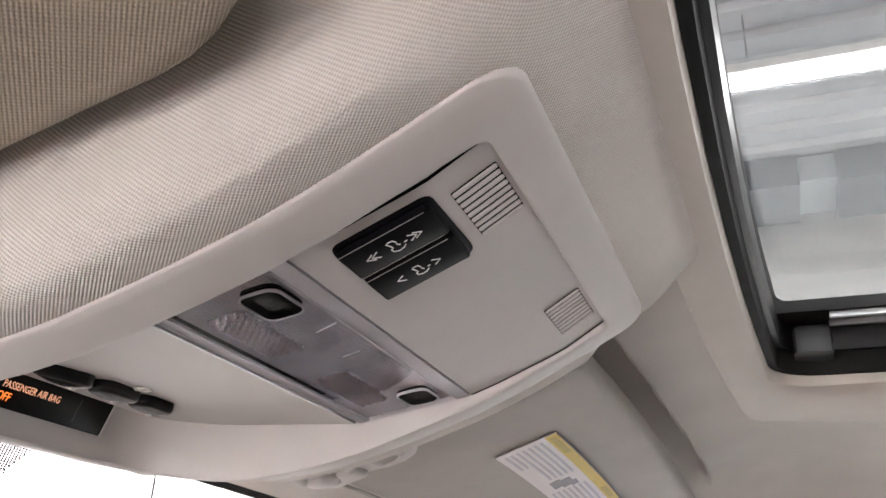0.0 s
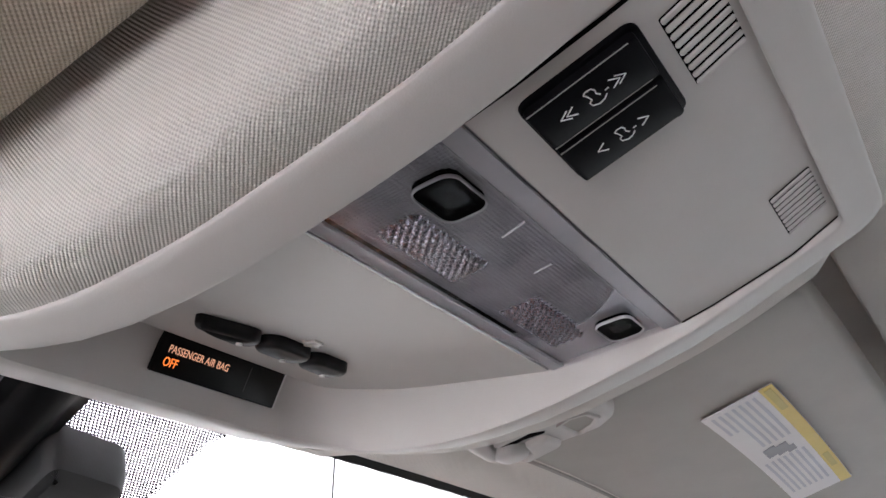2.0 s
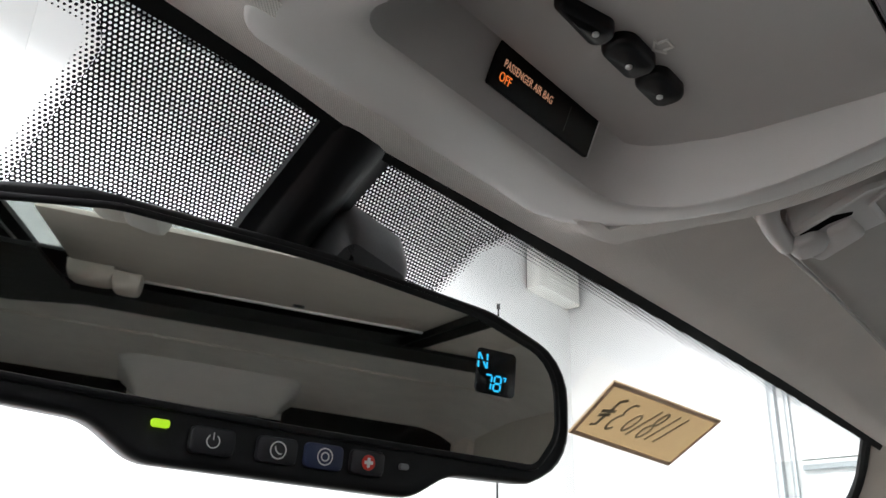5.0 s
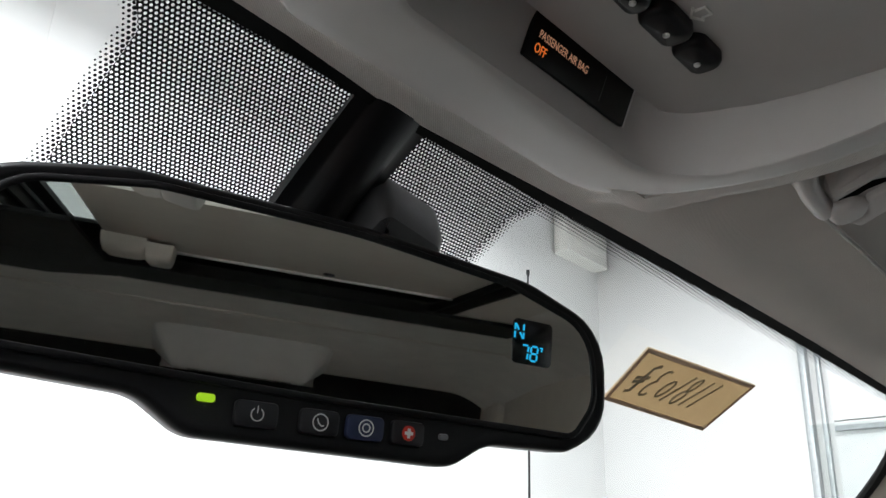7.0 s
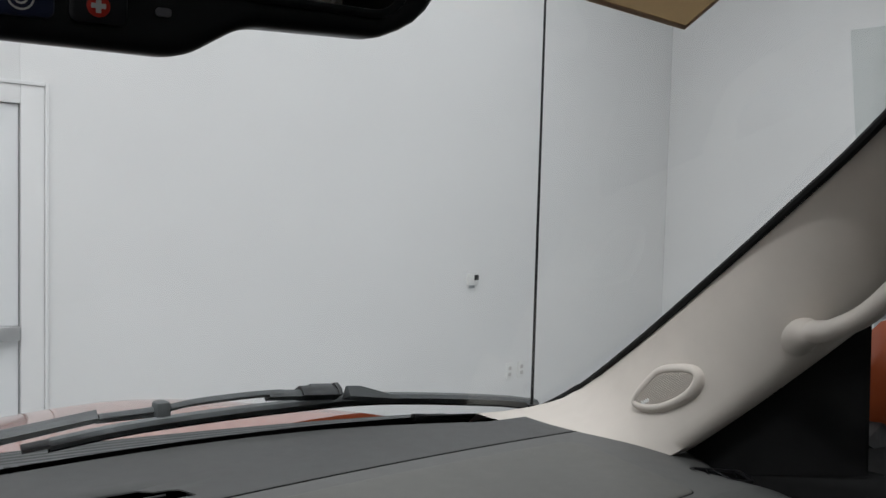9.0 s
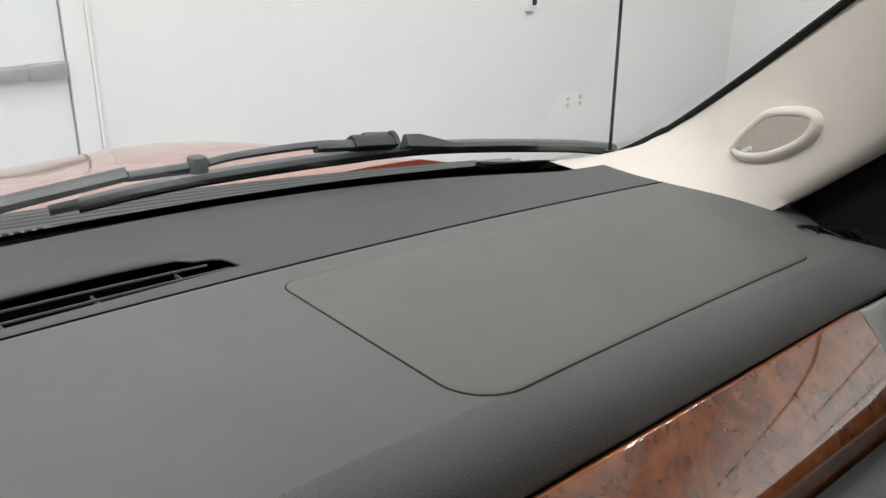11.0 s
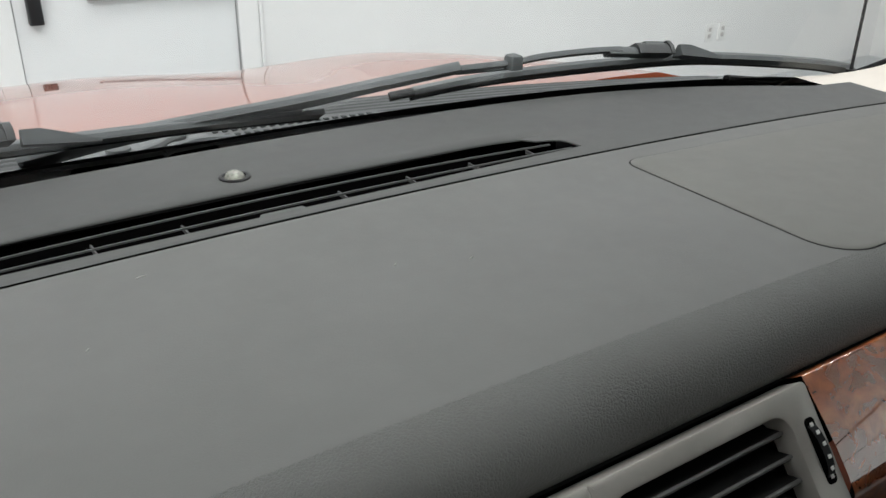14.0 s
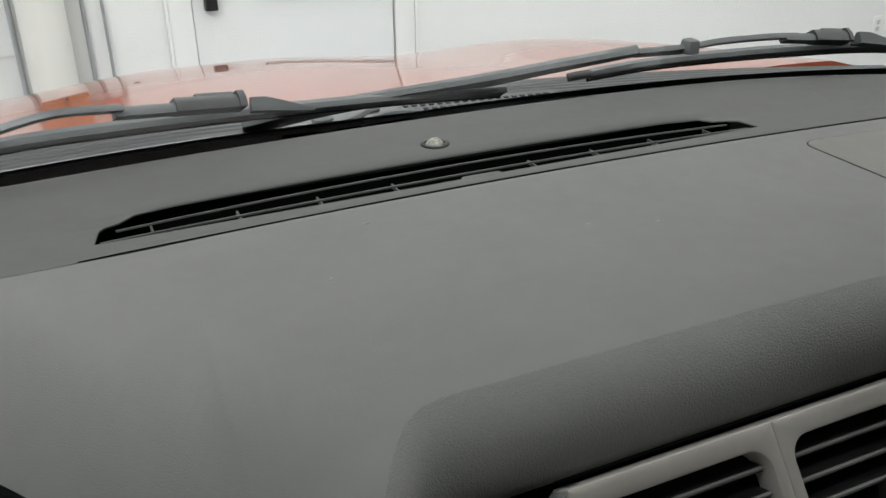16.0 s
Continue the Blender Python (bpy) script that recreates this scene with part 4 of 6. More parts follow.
for cx, n, s in ((-0.0576, 2, 0.000085), (-0.0405, 1, 0.000078)):
    M = con_axes(cx, 0.1222, 0.0011)
    r = part("rocker", plate(rect(0.0158, 0.0280, 0.0015), M, 0.0022, 0.0008), BLACK_SATIN, console, "black rocker switch")
    M2 = con_axes(cx, 0.1215, 0.0011 + 0.0024)
    part("icon", car_icon(M2, 0, 0, s), ICON, r)
    for q in range(n):
        part("icon", chevron(M2, 0, 0.0062 + 0.0015 * q, 0.0016, 1), ICON, r)
        part("icon", chevron(M2, 0, -0.0062 - 0.0015 * q, 0.0016, -1), ICON, r)
    for ex in (-0.0072, 0.0072):
        part("edge_line", ribbon([(ex, -0.0128), (ex, 0.0128)], con_axes(cx, 0.1222, 0.0011 + 0.0022), 0.00028, 0.0), SILVER, r, "thin pale edge line")

# microphone grilles
for gx in (-0.0475, 0.0460):
    M = con_axes(gx, 0.0990, 0.0)
    g = part("grille", plate(rect(0.0265, 0.0145, 0.0006), M, 0.0004, 0.0002), DARK, console, "fine slotted microphone grille")
    for k in range(9):
        part("slat", plate(rect(0.0017, 0.0142, 0.0004, -0.0122 + k * 0.00305, 0, 2, 0), M, 0.0010, 0.0004), BEIGE, g)

# dome lamp: clear lens over ribbed grey reflectors, two sunk rocker buttons
LAMP_GREY = plain("lamp_grey", (0.29, 0.284, 0.304), 0.38, 0.15, var=0.3, vscale=70)
LENS_EDGE = plain("lens_frame_grey", (0.46, 0.455, 0.475), 0.3, var=0.10, vscale=45)
KNURL = plain("knurled_reflector", (0.36, 0.352, 0.375), 0.16, 0.8, var=0.06)
PALE = plain("pale_reflector", (0.47, 0.465, 0.485), 0.24, 0.3, var=0.14, vscale=60)
lens_out = [(-0.0728, 0.1460), (0.0728, 0.1460), (0.0740, 0.1945), (-0.0655, 0.1945)]


def lens_pt(u, v, dz=0.0):
    """u across and v along the lens, from 0 to 1; dz: how far above its skin."""
    (ax0, ay0), (bx0, by0), (cx0, cy0), (dx0, dy0) = lens_out
    x = (ax0 * (1 - v) + dx0 * v) * (1 - u) + (bx0 * (1 - v) + cx0 * v) * u
    y = ay0 + (cy0 - ay0) * v
    return (x, y, con_z(y) - 0.0004 + dz)


def ribbed(u0, u1, v0, v1, nx, ny, pitch, depth):
    """A plate pressed into a fine grid of square ribs."""
    def at(u, v):
        x, y, z = lens_pt(u, v, 0.0026)
        return (x, y, z - depth * (abs(math.sin(math.pi * x / pitch)) + abs(math.sin(math.pi * y / pitch))))
    return thick(grid(frange(u0, u1, nx), frange(v0, v1, ny), at), 0.002)


part("lamp_housing", thick(grid(frange(0, 1, 6), frange(0, 1, 4), lambda u, v: lens_pt(u, v, 0.007)), 0.002), LAMP_GREY, console, "grey lamp housing")
part("ribbed_reflector", ribbed(0.03, 0.86, 0.16, 0.90, 300, 110, 0.00125, 0.00026), LAMP_GREY, console, "grey reflector with fine ribs", smooth=False)
part("end_reflector", thick(grid(frange(0, 1, 14), frange(0.03, 0.97, 8), lambda u, v: lens_pt(0.70 + 0.12 * max(0.0, math.sin(math.pi * (v - 0.1))) * (1 - u) + 0.29 * u, v, 0.0016)), 0.002), PALE, console, "pale smooth reflector end")
lens = part("lens", thick(grid(frange(0, 1, 12), frange(0, 1, 6), lens_pt), 0.0008), LENS, console, "clear lamp lens")
lens.visible_shadow = False


def knurled(cx, cy, w, h, lean):
    """A bright plate pressed into small crossed ridges."""
    k = math.pi / 0.0030
    return thick(grid(frange(-w / 2, w / 2, 130), frange(-h / 2, h / 2, 56), lambda x, y: (cx + x + lean * y, cy + y, con_z(cy + y) + 0.0026 - min(1.0, 400 * min(w / 2 - abs(x), h / 2 - abs(y))) * (0.0018 * abs(math.sin((x + y) * k)) + 0.0007 * abs(math.sin((x - y) * k))))), 0.002)


for cx, cy, w, h in ((-0.0287, 0.1795, 0.0395, 0.0152), (0.0378, 0.1797, 0.0405, 0.0160)):
    part("reflector", knurled(cx, cy, w, h, 0.06), KNURL, console, "knurled reflector", smooth=False)
for y0, y1, dz in ((0.1462, 0.1520, 0.0), (0.1900, 0.1943, 0.0)):
    part("lens_border", thick(grid(frange(0.0, 1.0, 8), (y0, y1), lambda u, y: lens_pt(u, (y - 0.1460) / 0.0485, 0.0004)), 0.0008), LENS_EDGE, console, "smooth clear rim of the lens")
for v in (0.125, 0.905):
    part("lens_line", tube([lens_pt(u, v, 0.0) for u in frange(0.03, 0.97, 4)], 0.00016, 6), LAMP_GREY, console)
part("lens_line", tube([lens_pt(u, 0.995, -0.0004) for u in frange(0.0, 0.97, 4)], 0.00035, 6), PALE, console)
for cx in (-0.0495, 0.0583):
    w_, h_ = (0.0185, 0.0122) if cx < 0 else (0.0172, 0.0120)
    bM = con_axes(cx, 0.1622, 0.0)
    part("lamp_button", plate(rect(w_, h_, 0.0036, k=7), bM, 0.0008, 0.0006, base=-0.004, dome=-0.0020, steps=3), DARK, console, "sunk black lamp button", angle=60)
    part("button_ring", frame_ring(rect(w_ + 0.0010, h_ + 0.0010, 0.0041, k=7), rect(w_ + 0.0001, h_ + 0.0001, 0.0036, k=7), bM, 0.0010, 0.0003), LAMP_GREY if cx < 0 else LENS_EDGE, console)
for (xa, ya), (xb, yb) in (((-0.0242, 0.1615), (-0.0268, 0.1535)), ((0.0002, 0.1647), (-0.0010, 0.1585))):
    part("lens_rib", tube([(xa, ya, con_z(ya) - 0.0005), (xb, yb, con_z(yb) - 0.0005)], 0.0004, 6), PALE, console)

# three call buttons
for k, (cx, cy, w) in enumerate(((-0.0185, 0.2625, 0.0245), (0.0050, 0.2620, 0.0215), (0.0262, 0.2620, 0.0200))):
    pts = rounded([(-w / 2, -0.0060 if k else -0.0052, 0.0055 if k else 0.002), (w / 2, -0.0060, 0.004), (w / 2, 0.0060, 0.0055), (-w / 2, 0.0060 if k else -0.0012, 0.0055 if k else 0.0015)], 7, 2)
    bt = part("call_button", plate(pts, con_axes(cx, cy), 0.0045, 0.0022, dome=0.0012, steps=4), CALL, console, "satin black call button")
    part("pip", plate(circle(0.0011, 10), con_axes((-0.0150, 0.0055, 0.0265)[k], 0.2625, 0.0056), 0.0008, 0.0002), ICON, bt)
part("house_mark", ribbon([(-0.004, -0.0016), (0.0, -0.0042), (0.004, -0.0016), (0.0022, -0.0016), (0.0022, 0.0016), (-0.0022, 0.0016), (-0.0022, -0.0016)], con_axes(0.0085, 0.2512, 0.0002), 0.0007, 0.0, True, 0.0007), plain("pale_mark", (0.82, 0.80, 0.76), 0.4), console)

# passenger air bag display on the recess's front wall
UP = (0, -0.0055, 0.0128)
DM = axes((0.0112, 0.2975, 1.8955), (1, 0, 0), UP)
disp = part("display", plate(rect(0.0605, 0.0150, 0.0008), DM, 0.0016, 0.0004), SCREEN, console, "black passenger air bag display")
part("display_edge", ribbon([(0.0302, 0.0074), (0.0302, -0.0074)], DM, 0.0007, 0.0010, h=0.0008), ICON, disp)
part("display_divider", ribbon([(0.0125, 0.0045), (0.0125, -0.0048)], DM, 0.0003, 0.0015), plain("dim_line", (0.06, 0.06, 0.06), 0.4), disp)
part("writing", lettering("PASSENGER AIR BAG", 0.0039, DM @ Matrix.Translation((-0.0262, 0.0002, 0.0017)), 0.00005, sx=0.78), AMBER_DIM, disp, "dim amber words PASSENGER AIR BAG")
part("writing", lettering("OFF", 0.0046, DM @ Matrix.Translation((-0.0265, -0.0046, 0.0017)), 0.00008, sx=0.78), ORANGE, disp, "glowing amber word OFF")

# ---------------------------------------------------------------- sun visors


def visor(side):
    """side 1: passenger, -1: driver. A padded cloth board, folded up."""
    lab = "beige cloth sun visor folded up" + (" with a warning label" if side > 0 else "")
    t = thing("sun_visor", lab, "sun visor", (side * 0.33, 0.2, 1.925), group="sun visors")
    vx = 0.1225 if side > 0 else 0.1148
    pts = rounded([(vx + (0.0 if side > 0 else 0.012), 0.115 if side > 0 else 0.106, 0.022 if side > 0 else 0.044), (0.560, 0.104, 0.03), (0.600, 0.250, 0.03), (0.560, 0.277, 0.015), (vx + 0.004, 0.277, 0.022)], 8, 6)
    pts = [Vector((side * p.x, p.y)) for p in pts]
    lo = []
    for e, d in ((0.004, 0.018), (0.0, 0.012), (0.0, 0.0035), (0.0006, 0.0014), (0.0022, 0.0003), (0.006, 0.0)):
        lo.append([(p.x, p.y, visor_z(p.y, p.x) + d) for p in inset(pts, e)])
    c = Vector((side * 0.35, 0.2))
    for s in (0.9, 0.75, 0.55, 0.3):
        lo.append([(c.x + (p.x - c.x) * s, c.y + (p.y - c.y) * s, visor_z(c.y + (p.y - c.y) * s, c.x + (p.x - c.x) * s) - 0.0006) for p in inset(pts, 0.010)])
    part("board", loft(lo, cap0=True, cap1=True), VISOR_CLOTH if side < 0 else VISOR_SKIN, t, angle=70)

    def flat(name, outline, layers, material, parent, label="", r=0.004):
        """A small moulded piece on the visor; layers: inset and height under the board."""
        q = rounded([(side * x, y, r) for x, y in (outline if side > 0 else outline[::-1])], 6, 2)
        return part(name, loft([[(p.x, p.y, visor_z(p.y) - d) for p in inset(q, e)] for e, d in layers], cap1=True), material, parent, label, angle=50)

    clip = flat("clip", [(0.143, 0.252), (0.137, 0.228), (0.145, 0.2125), (0.157, 0.2085), (0.175, 0.2105), (0.183, 0.220), (0.184, 0.241), (0.192, 0.262), (0.186, 0.269), (0.166, 0.269), (0.150, 0.264)], ((0.0, -0.003), (0.0, 0.0045), (0.0008, 0.0068), (0.0025, 0.0082), (0.004, 0.0084)), BEIGE, t, "beige plastic retaining clip", 0.005)
    flat("clip_window", [(0.1575, 0.2315), (0.1530, 0.224), (0.1545, 0.2165), (0.1660, 0.2155), (0.1720, 0.220), (0.1785, 0.2315)], ((-0.0014, 0.0080), (-0.0012, 0.0096), (0.0, 0.0098), (0.0012, 0.0092), (0.0016, 0.0084)), BEIGE, clip, "", 0.0025)
    flat("window_floor", [(0.1580, 0.2310), (0.1535, 0.224), (0.1550, 0.2170), (0.1658, 0.2160), (0.1716, 0.2205), (0.1780, 0.2310)], ((0.0, 0.0070), (0.0005, 0.0086)), VISOR_SKIN, clip, "", 0.002)
    flat("slot", [(0.1545, 0.262), (0.1540, 0.246), (0.1585, 0.2385), (0.1610, 0.2400), (0.1600, 0.250), (0.1640, 0.262)], ((0.0, 0.0080), (0.0004, 0.0087)), DARK, clip, "dark slot", 0.001)
    flat("catch", [(0.1635, 0.2520), (0.1620, 0.2410), (0.1800, 0.2400), (0.1875, 0.2620), (0.1780, 0.2650), (0.1770, 0.2550)], ((0.0, 0.0080), (0.0, 0.0102), (0.0012, 0.0114), (0.0026, 0.0118)), BEIGE, clip, "", 0.003)
    flat("pivot_cap", [(0.1580, 0.2690), (0.1590, 0.2560), (0.1680, 0.2520), (0.1765, 0.2560), (0.1770, 0.2690)], ((0.0, 0.0080), (0.0, 0.0110), (0.0015, 0.0126), (0.004, 0.0132)), BEIGE, clip, "", 0.0055)
    if side > 0:
        part("pivot_rod", tube(smooth_path([(side * 0.122, 0.262, visor_z(0.262) + 0.008), (side * 0.131, 0.2655, visor_z(0.265) - 0.003), (side * 0.143, 0.2685, visor_z(0.268) - 0.0060), (side * 0.163, 0.2690, visor_z(0.269) - 0.0080)], 4), 0.0048, 12), BEIGE, clip)
    part("guard", loft([[(side * x, y, visor_z(y) - d) for x, y, d in ((0.156, 0.262, 0.0095), (0.1505, 0.247, 0.0105), (0.1455, 0.229, 0.0100), (0.152, 0.214, 0.0090))], [(side * x, y, visor_z(y) - d) for x, y, d in ((0.152, 0.262, 0.0098), (0.1475, 0.247, 0.0110), (0.1425, 0.229, 0.0106), (0.149, 0.212, 0.0092))], [(side * x, y, visor_z(y) - d) for x, y, d in ((0.147, 0.262, 0.0040), (0.1435, 0.247, 0.0050), (0.1385, 0.229, 0.0050), (0.147, 0.210, 0.0040))], [(side * x, y, visor_z(y) + 0.004) for x, y in ((0.139, 0.262), (0.136, 0.247), (0.134, 0.229), (0.143, 0.208))]], ring=False), BEIGE, clip, angle=60)
    part("hem", tube([(side * x, 0.2758, visor_z(0.2758, x) - 0.0012) for x in frange(0.165, 0.57, 12)], 0.0011, 8), VISOR_SKIN, t)
    if side > 0:
        def lab_pt(q, y, d):
            x = 0.2235 + 0.2135 * q + 0.50 * (y - 0.150)
            return (x, y, visor_z(y, x) - d - 0.0014)
        lab_ = part("warning_label", thick(grid(frange(0, 1, 14), (0.1490, 0.1905), lambda q, y: lab_pt(q, y, 0.0012)), 0.0004), PAPER, t, "white and yellow warning label")
        part("label_band", thick(grid(frange(0, 1, 14), (0.1490, 0.1565), lambda q, y: lab_pt(q, y, 0.0015)), 0.0002), YELLOW, lab_, "yellow band")
        for r in range(7):
            for q0, q1 in ((0.03, 0.40), (0.55, 0.97)):
                e = 0.035 * ((r * 3 + int(q0 * 10)) % 3)
                y = 0.1602 + r * 0.0041
                part("print_bar", thick(grid(frange(q0, q1 - e - (0.2 if r > 4 and q0 < 0.1 else 0.0), 4), (y, y + 0.0017), lambda q, yy: lab_pt(q, yy, 0.0015)), 0.0002), PRINT, lab_)
        for q0, q1, y0, y1 in ((0.44, 0.52, 0.166, 0.175), (0.42, 0.50, 0.173, 0.181), (0.49, 0.54, 0.1635, 0.169)):
            part("print_mark", thick(grid(frange(q0, q1, 2), (y0, y1), lambda q, yy: lab_pt(q + 1.2 * (yy - 0.17), yy, 0.0016)), 0.0002), PRINT_DARK, lab_, "dark printed mark")
        for q0, q1 in ((0.02, 0.20), (0.68, 0.82)):
            part("band_mark", thick(grid(frange(q0, q1, 2), (0.1508, 0.1548), lambda q, yy: lab_pt(q, yy, 0.0018)), 0.0002), BAND_MARK, lab_)
    return t


visor(1)
visor(-1)

# ---------------------------------------------------------------- rear-view mirror
mirror = thing("rear_view_mirror", "black rear-view mirror with buttons and compass display", "mirror", (0, 0.39, 1.82))
MM = axes((-0.0098, 0.3873, 1.7900), (1, -0.30, 0), (0, -0.107, 1))
house = [(-0.1085, -0.0042, 0.01), (-0.0658, -0.0064, 0.02), (-0.0490, -0.0172, 0.018), (0.0495, -0.0184, 0.018), (0.0653, -0.0085, 0.02), (0.1032, -0.0077, 0.01), (0.1236, 0.0016, 0.022), (0.1210, 0.0448, 0.026), (0.0797, 0.0581, 0.05), (0.0020, 0.0645, 0.3), (-0.0802, 0.0645, 0.05), (-0.1282, 0.0536, 0.026), (-0.1323, 0.0067, 0.022)]
hp = rounded(house, 6, 3)
glass_c = [(-0.1105, 0.0036, 0.008), (0.0013, 0.0004, 0.3), (0.1051, -0.0005, 0.008), (0.1150, 0.0133, 0.016), (0.1117, 0.0422, 0.02), (0.0705, 0.0536, 0.05), (0.0019, 0.0592, 0.3), (-0.0702, 0.0590, 0.05), (-0.1173, 0.0501, 0.02), (-0.1218, 0.0190, 0.016)]
gp = rounded(glass_c, 6, 3)
lo = []
for e, z in ((0.03, -0.034), (0.016, -0.031), (0.005, -0.022), (0.0, -0.010), (0.0, -0.001), (0.0008, 0.0012), (0.0025, 0.002), (0.0045, 0.0012)):
    lo.append([MM @ Vector((p.x, p.y, z)) for p in inset(hp, e)])
part("housing", loft(lo, cap0=True, cap1=True), BLACK, mirror, angle=50)
part("glass", plate(gp, MM, 0.0019, 0.0004), MIRROR, mirror, "silvered mirror glass", smooth=False)
part("glass_rim", frame_ring(inset(gp, -0.0022), inset(gp, 0.0004), MM, 0.0027, 0.0008), BLACK, mirror)
dp = part("compass_display", plate(rect(0.0195, 0.0178, 0.0022, 0.0824, 0.033), MM, 0.0022, 0.0002), BLACK_GLOSS, mirror, "black compass display with blue figures")


def segments(shape, M, w, h, slant=0.12):
    """A figure out of short lit bars with gaps between them."""
    P = {"a": ((0, 1), (1, 1)), "b": ((1, 1), (1, 0.5)), "c": ((1, 0.5), (1, 0)), "d": ((0, 0), (1, 0)), "e": ((0, 0.5), (0, 0)), "f": ((0, 1), (0, 0.5)), "g": ((0, 0.5), (1, 0.5)), "n": ((0.0, 1.0), (0.5, 0.5)), "m": ((0.5, 0.5), (1.0, 0.0))}
    out_ = []
    for k in shape:
        p, q = (Vector(v) for v in P[k])
        p, q = p.lerp(q, 0.12), q.lerp(p, 0.12)
        out_.append(ribbon([(v.x * w + slant * v.y * h, v.y * h) for v in (p, q)], M, 0.00075, 0.0))
    return join(*out_)


DX, DY = 0.0824, 0.033
part("writing", segments("efbcnm", MM @ Matrix.Translation((DX - 0.0090, DY + 0.0005, 0.0023)), 0.0042, 0.0066, 0.0), CYAN, dp, "blue glowing letter N")
part("writing", join(segments("abc", MM @ Matrix.Translation((DX - 0.0058, DY - 0.0072, 0.0023)), 0.0032, 0.0058), segments("abcdefg", MM @ Matrix.Translation((DX - 0.0012, DY - 0.0072, 0.0023)), 0.0032, 0.0058)), CYAN, dp, "blue glowing figures 78")
part("degree_mark", ribbon([(-0.0006, 0.0006), (0.0006, 0.0007), (0.0002, -0.0008)], MM @ Matrix.Translation((DX + 0.0042, DY - 0.0022, 0.0023)), 0.0007, 0.0), CYAN, dp)
for k, (bx, icon) in enumerate(((-0.0273, "p"), (-0.005, "c"), (0.0122, "o"), (0.0291, "x"))):
    bt = part("button", plate(rect((0.0150, 0.0145, 0.0145, 0.0135)[k], 0.0085, 0.002, bx, -0.0081), MM, 0.0034, 0.0010, 0.0005), plain("button_black", (0.015, 0.015, 0.018), 0.4) if icon != "o" else plain("button_blue", (0.02, 0.028, 0.07), 0.4), mirror, "small black mirror button")
    BM = MM @ Matrix.Translation((bx, -0.0081, 0.0033))
    if icon == "p":
        a = [(0.0021 * math.sin(t), 0.0021 * math.cos(t)) for t in frange(0.6, 2 * math.pi - 0.6, 14)]
        part("icon", join(ribbon(a, BM, 0.0004, 0.0), ribbon([(0, 0.0028), (0, 0.0004)], BM, 0.0004, 0.0)), ICON, bt)
    elif icon == "x":
        part("icon", join(plate(circle(0.0027, 18), BM, 0.0002, 0.0001)), RED_LIT, bt)
        part("icon", join(plate(rect(0.0034, 0.0012, 0.0002), BM, 0.0004, 0.0001), plate(rect(0.0012, 0.0034, 0.0002), BM, 0.0004, 0.0001)), ICON, bt)
    else:
        part("icon", frame_ring(circle(0.0030, 20), circle(0.0025, 20), BM, 0.0002, 0.0001), ICON, bt)
        part("icon", ribbon([(-0.0012, 0.0012), (-0.0008, -0.0002), (0.0004, -0.0012), (0.0013, -0.001)] if icon == "c" else [(0.0014 * math.cos(t), 0.0014 * math.sin(t)) for t in frange(0, 2 * math.pi, 12)], BM, 0.0005, 0.0), ICON, bt)
part("indicator", plate(rect(0.0058, 0.0026, 0.001, -0.0443, -0.0048), MM, 0.0028, 0.0004, 0.0005), GREEN, mirror, "lit green indicator")
part("sensor_hole", plate(rect(0.0038, 0.0022, 0.0009, 0.0445, -0.0077), MM, 0.0026, 0.0004, 0.0005), plain("grey_dot", (0.16, 0.16, 0.17), 0.3), mirror)

# stem: cover along the glass, pod and ball joint
st = []
for y, w, t in ((0.366, 0.0195, 0.003), (0.378, 0.0195, 0.006), (0.395, 0.0190, 0.010), (0.415, 0.0185, 0.014), (0.430, 0.0165, 0.014), (0.440, 0.012, 0.007)):
    z = glass_z(0, y)
    st.append([(-0.002 + w * cxx, y - 0.53 * t * czz, z + 0.001 - 0.85 * t * czz) for cxx, czz in ((-1, 0), (-1, 0.30), (-0.66, 0.34), (-0.60, 0.42), (-0.50, 0.75), (-0.22, 0.97), (0.05, 1.0), (0.35, 0.9), (0.62, 0.6), (0.75, 0.38), (1, 0.30), (1, 0))])
part("stem_cover", loft(st, cap0=True, cap1=True), BLACK, mirror, angle=50)
part("ball_arm", tube([(-0.004, 0.424, 1.845), (-0.006, 0.414, 1.835), (-0.008, 0.404, 1.826)], [0.009, 0.008, 0.011], 14), BLACK, mirror)
pod = rounded([(0.012, 0.395, 0.008), (0.060, 0.400, 0.014), (0.066, 0.432, 0.014), (0.012, 0.440, 0.008)], 6, 2)
part("sensor_pod", loft([[(p.x, p.y - 0.45 * d, glass_z(p.x, p.y) + 0.001 - d) for p in inset(pod, e)] for d, e in ((0.0, 0.0), (0.010, 0.001), (0.016, 0.004), (0.018, 0.010))], cap0=True, cap1=True), plain("pod_grey", (0.035, 0.036, 0.038), 0.55, var=0.1, grain=0.15, gscale=1200), mirror, "dark grey sensor pod")

# ---------------------------------------------------------------- card behind the windshield
card = thing("cardboard_sign", "brown cardboard sign with handwritten figures on the windshield", "sign", (0.32, 0.425, 1.855))
CM = axes((0.324, 0.4230, glass_z(0.324, 0.4230) - 0.003), (0.134, -0.012, 0.002), (0.0, -0.047, 0.0295))
sp = rounded([(-0.0640, -0.0190, 0.001), (0.0630, -0.0265, 0.001), (0.0655, 0.0245, 0.001), (-0.0700, 0.0280, 0.001)], 3, 4)
part("sheet", plate(sp, CM, 0.0012, 0.0003), CARD, card)
part("tape_edge", frame_ring(inset(sp, 0.0005), inset(sp, 0.0035), CM, 0.0014, 0.0001, 0.001), CARD_EDGE, card, "brown taped border")


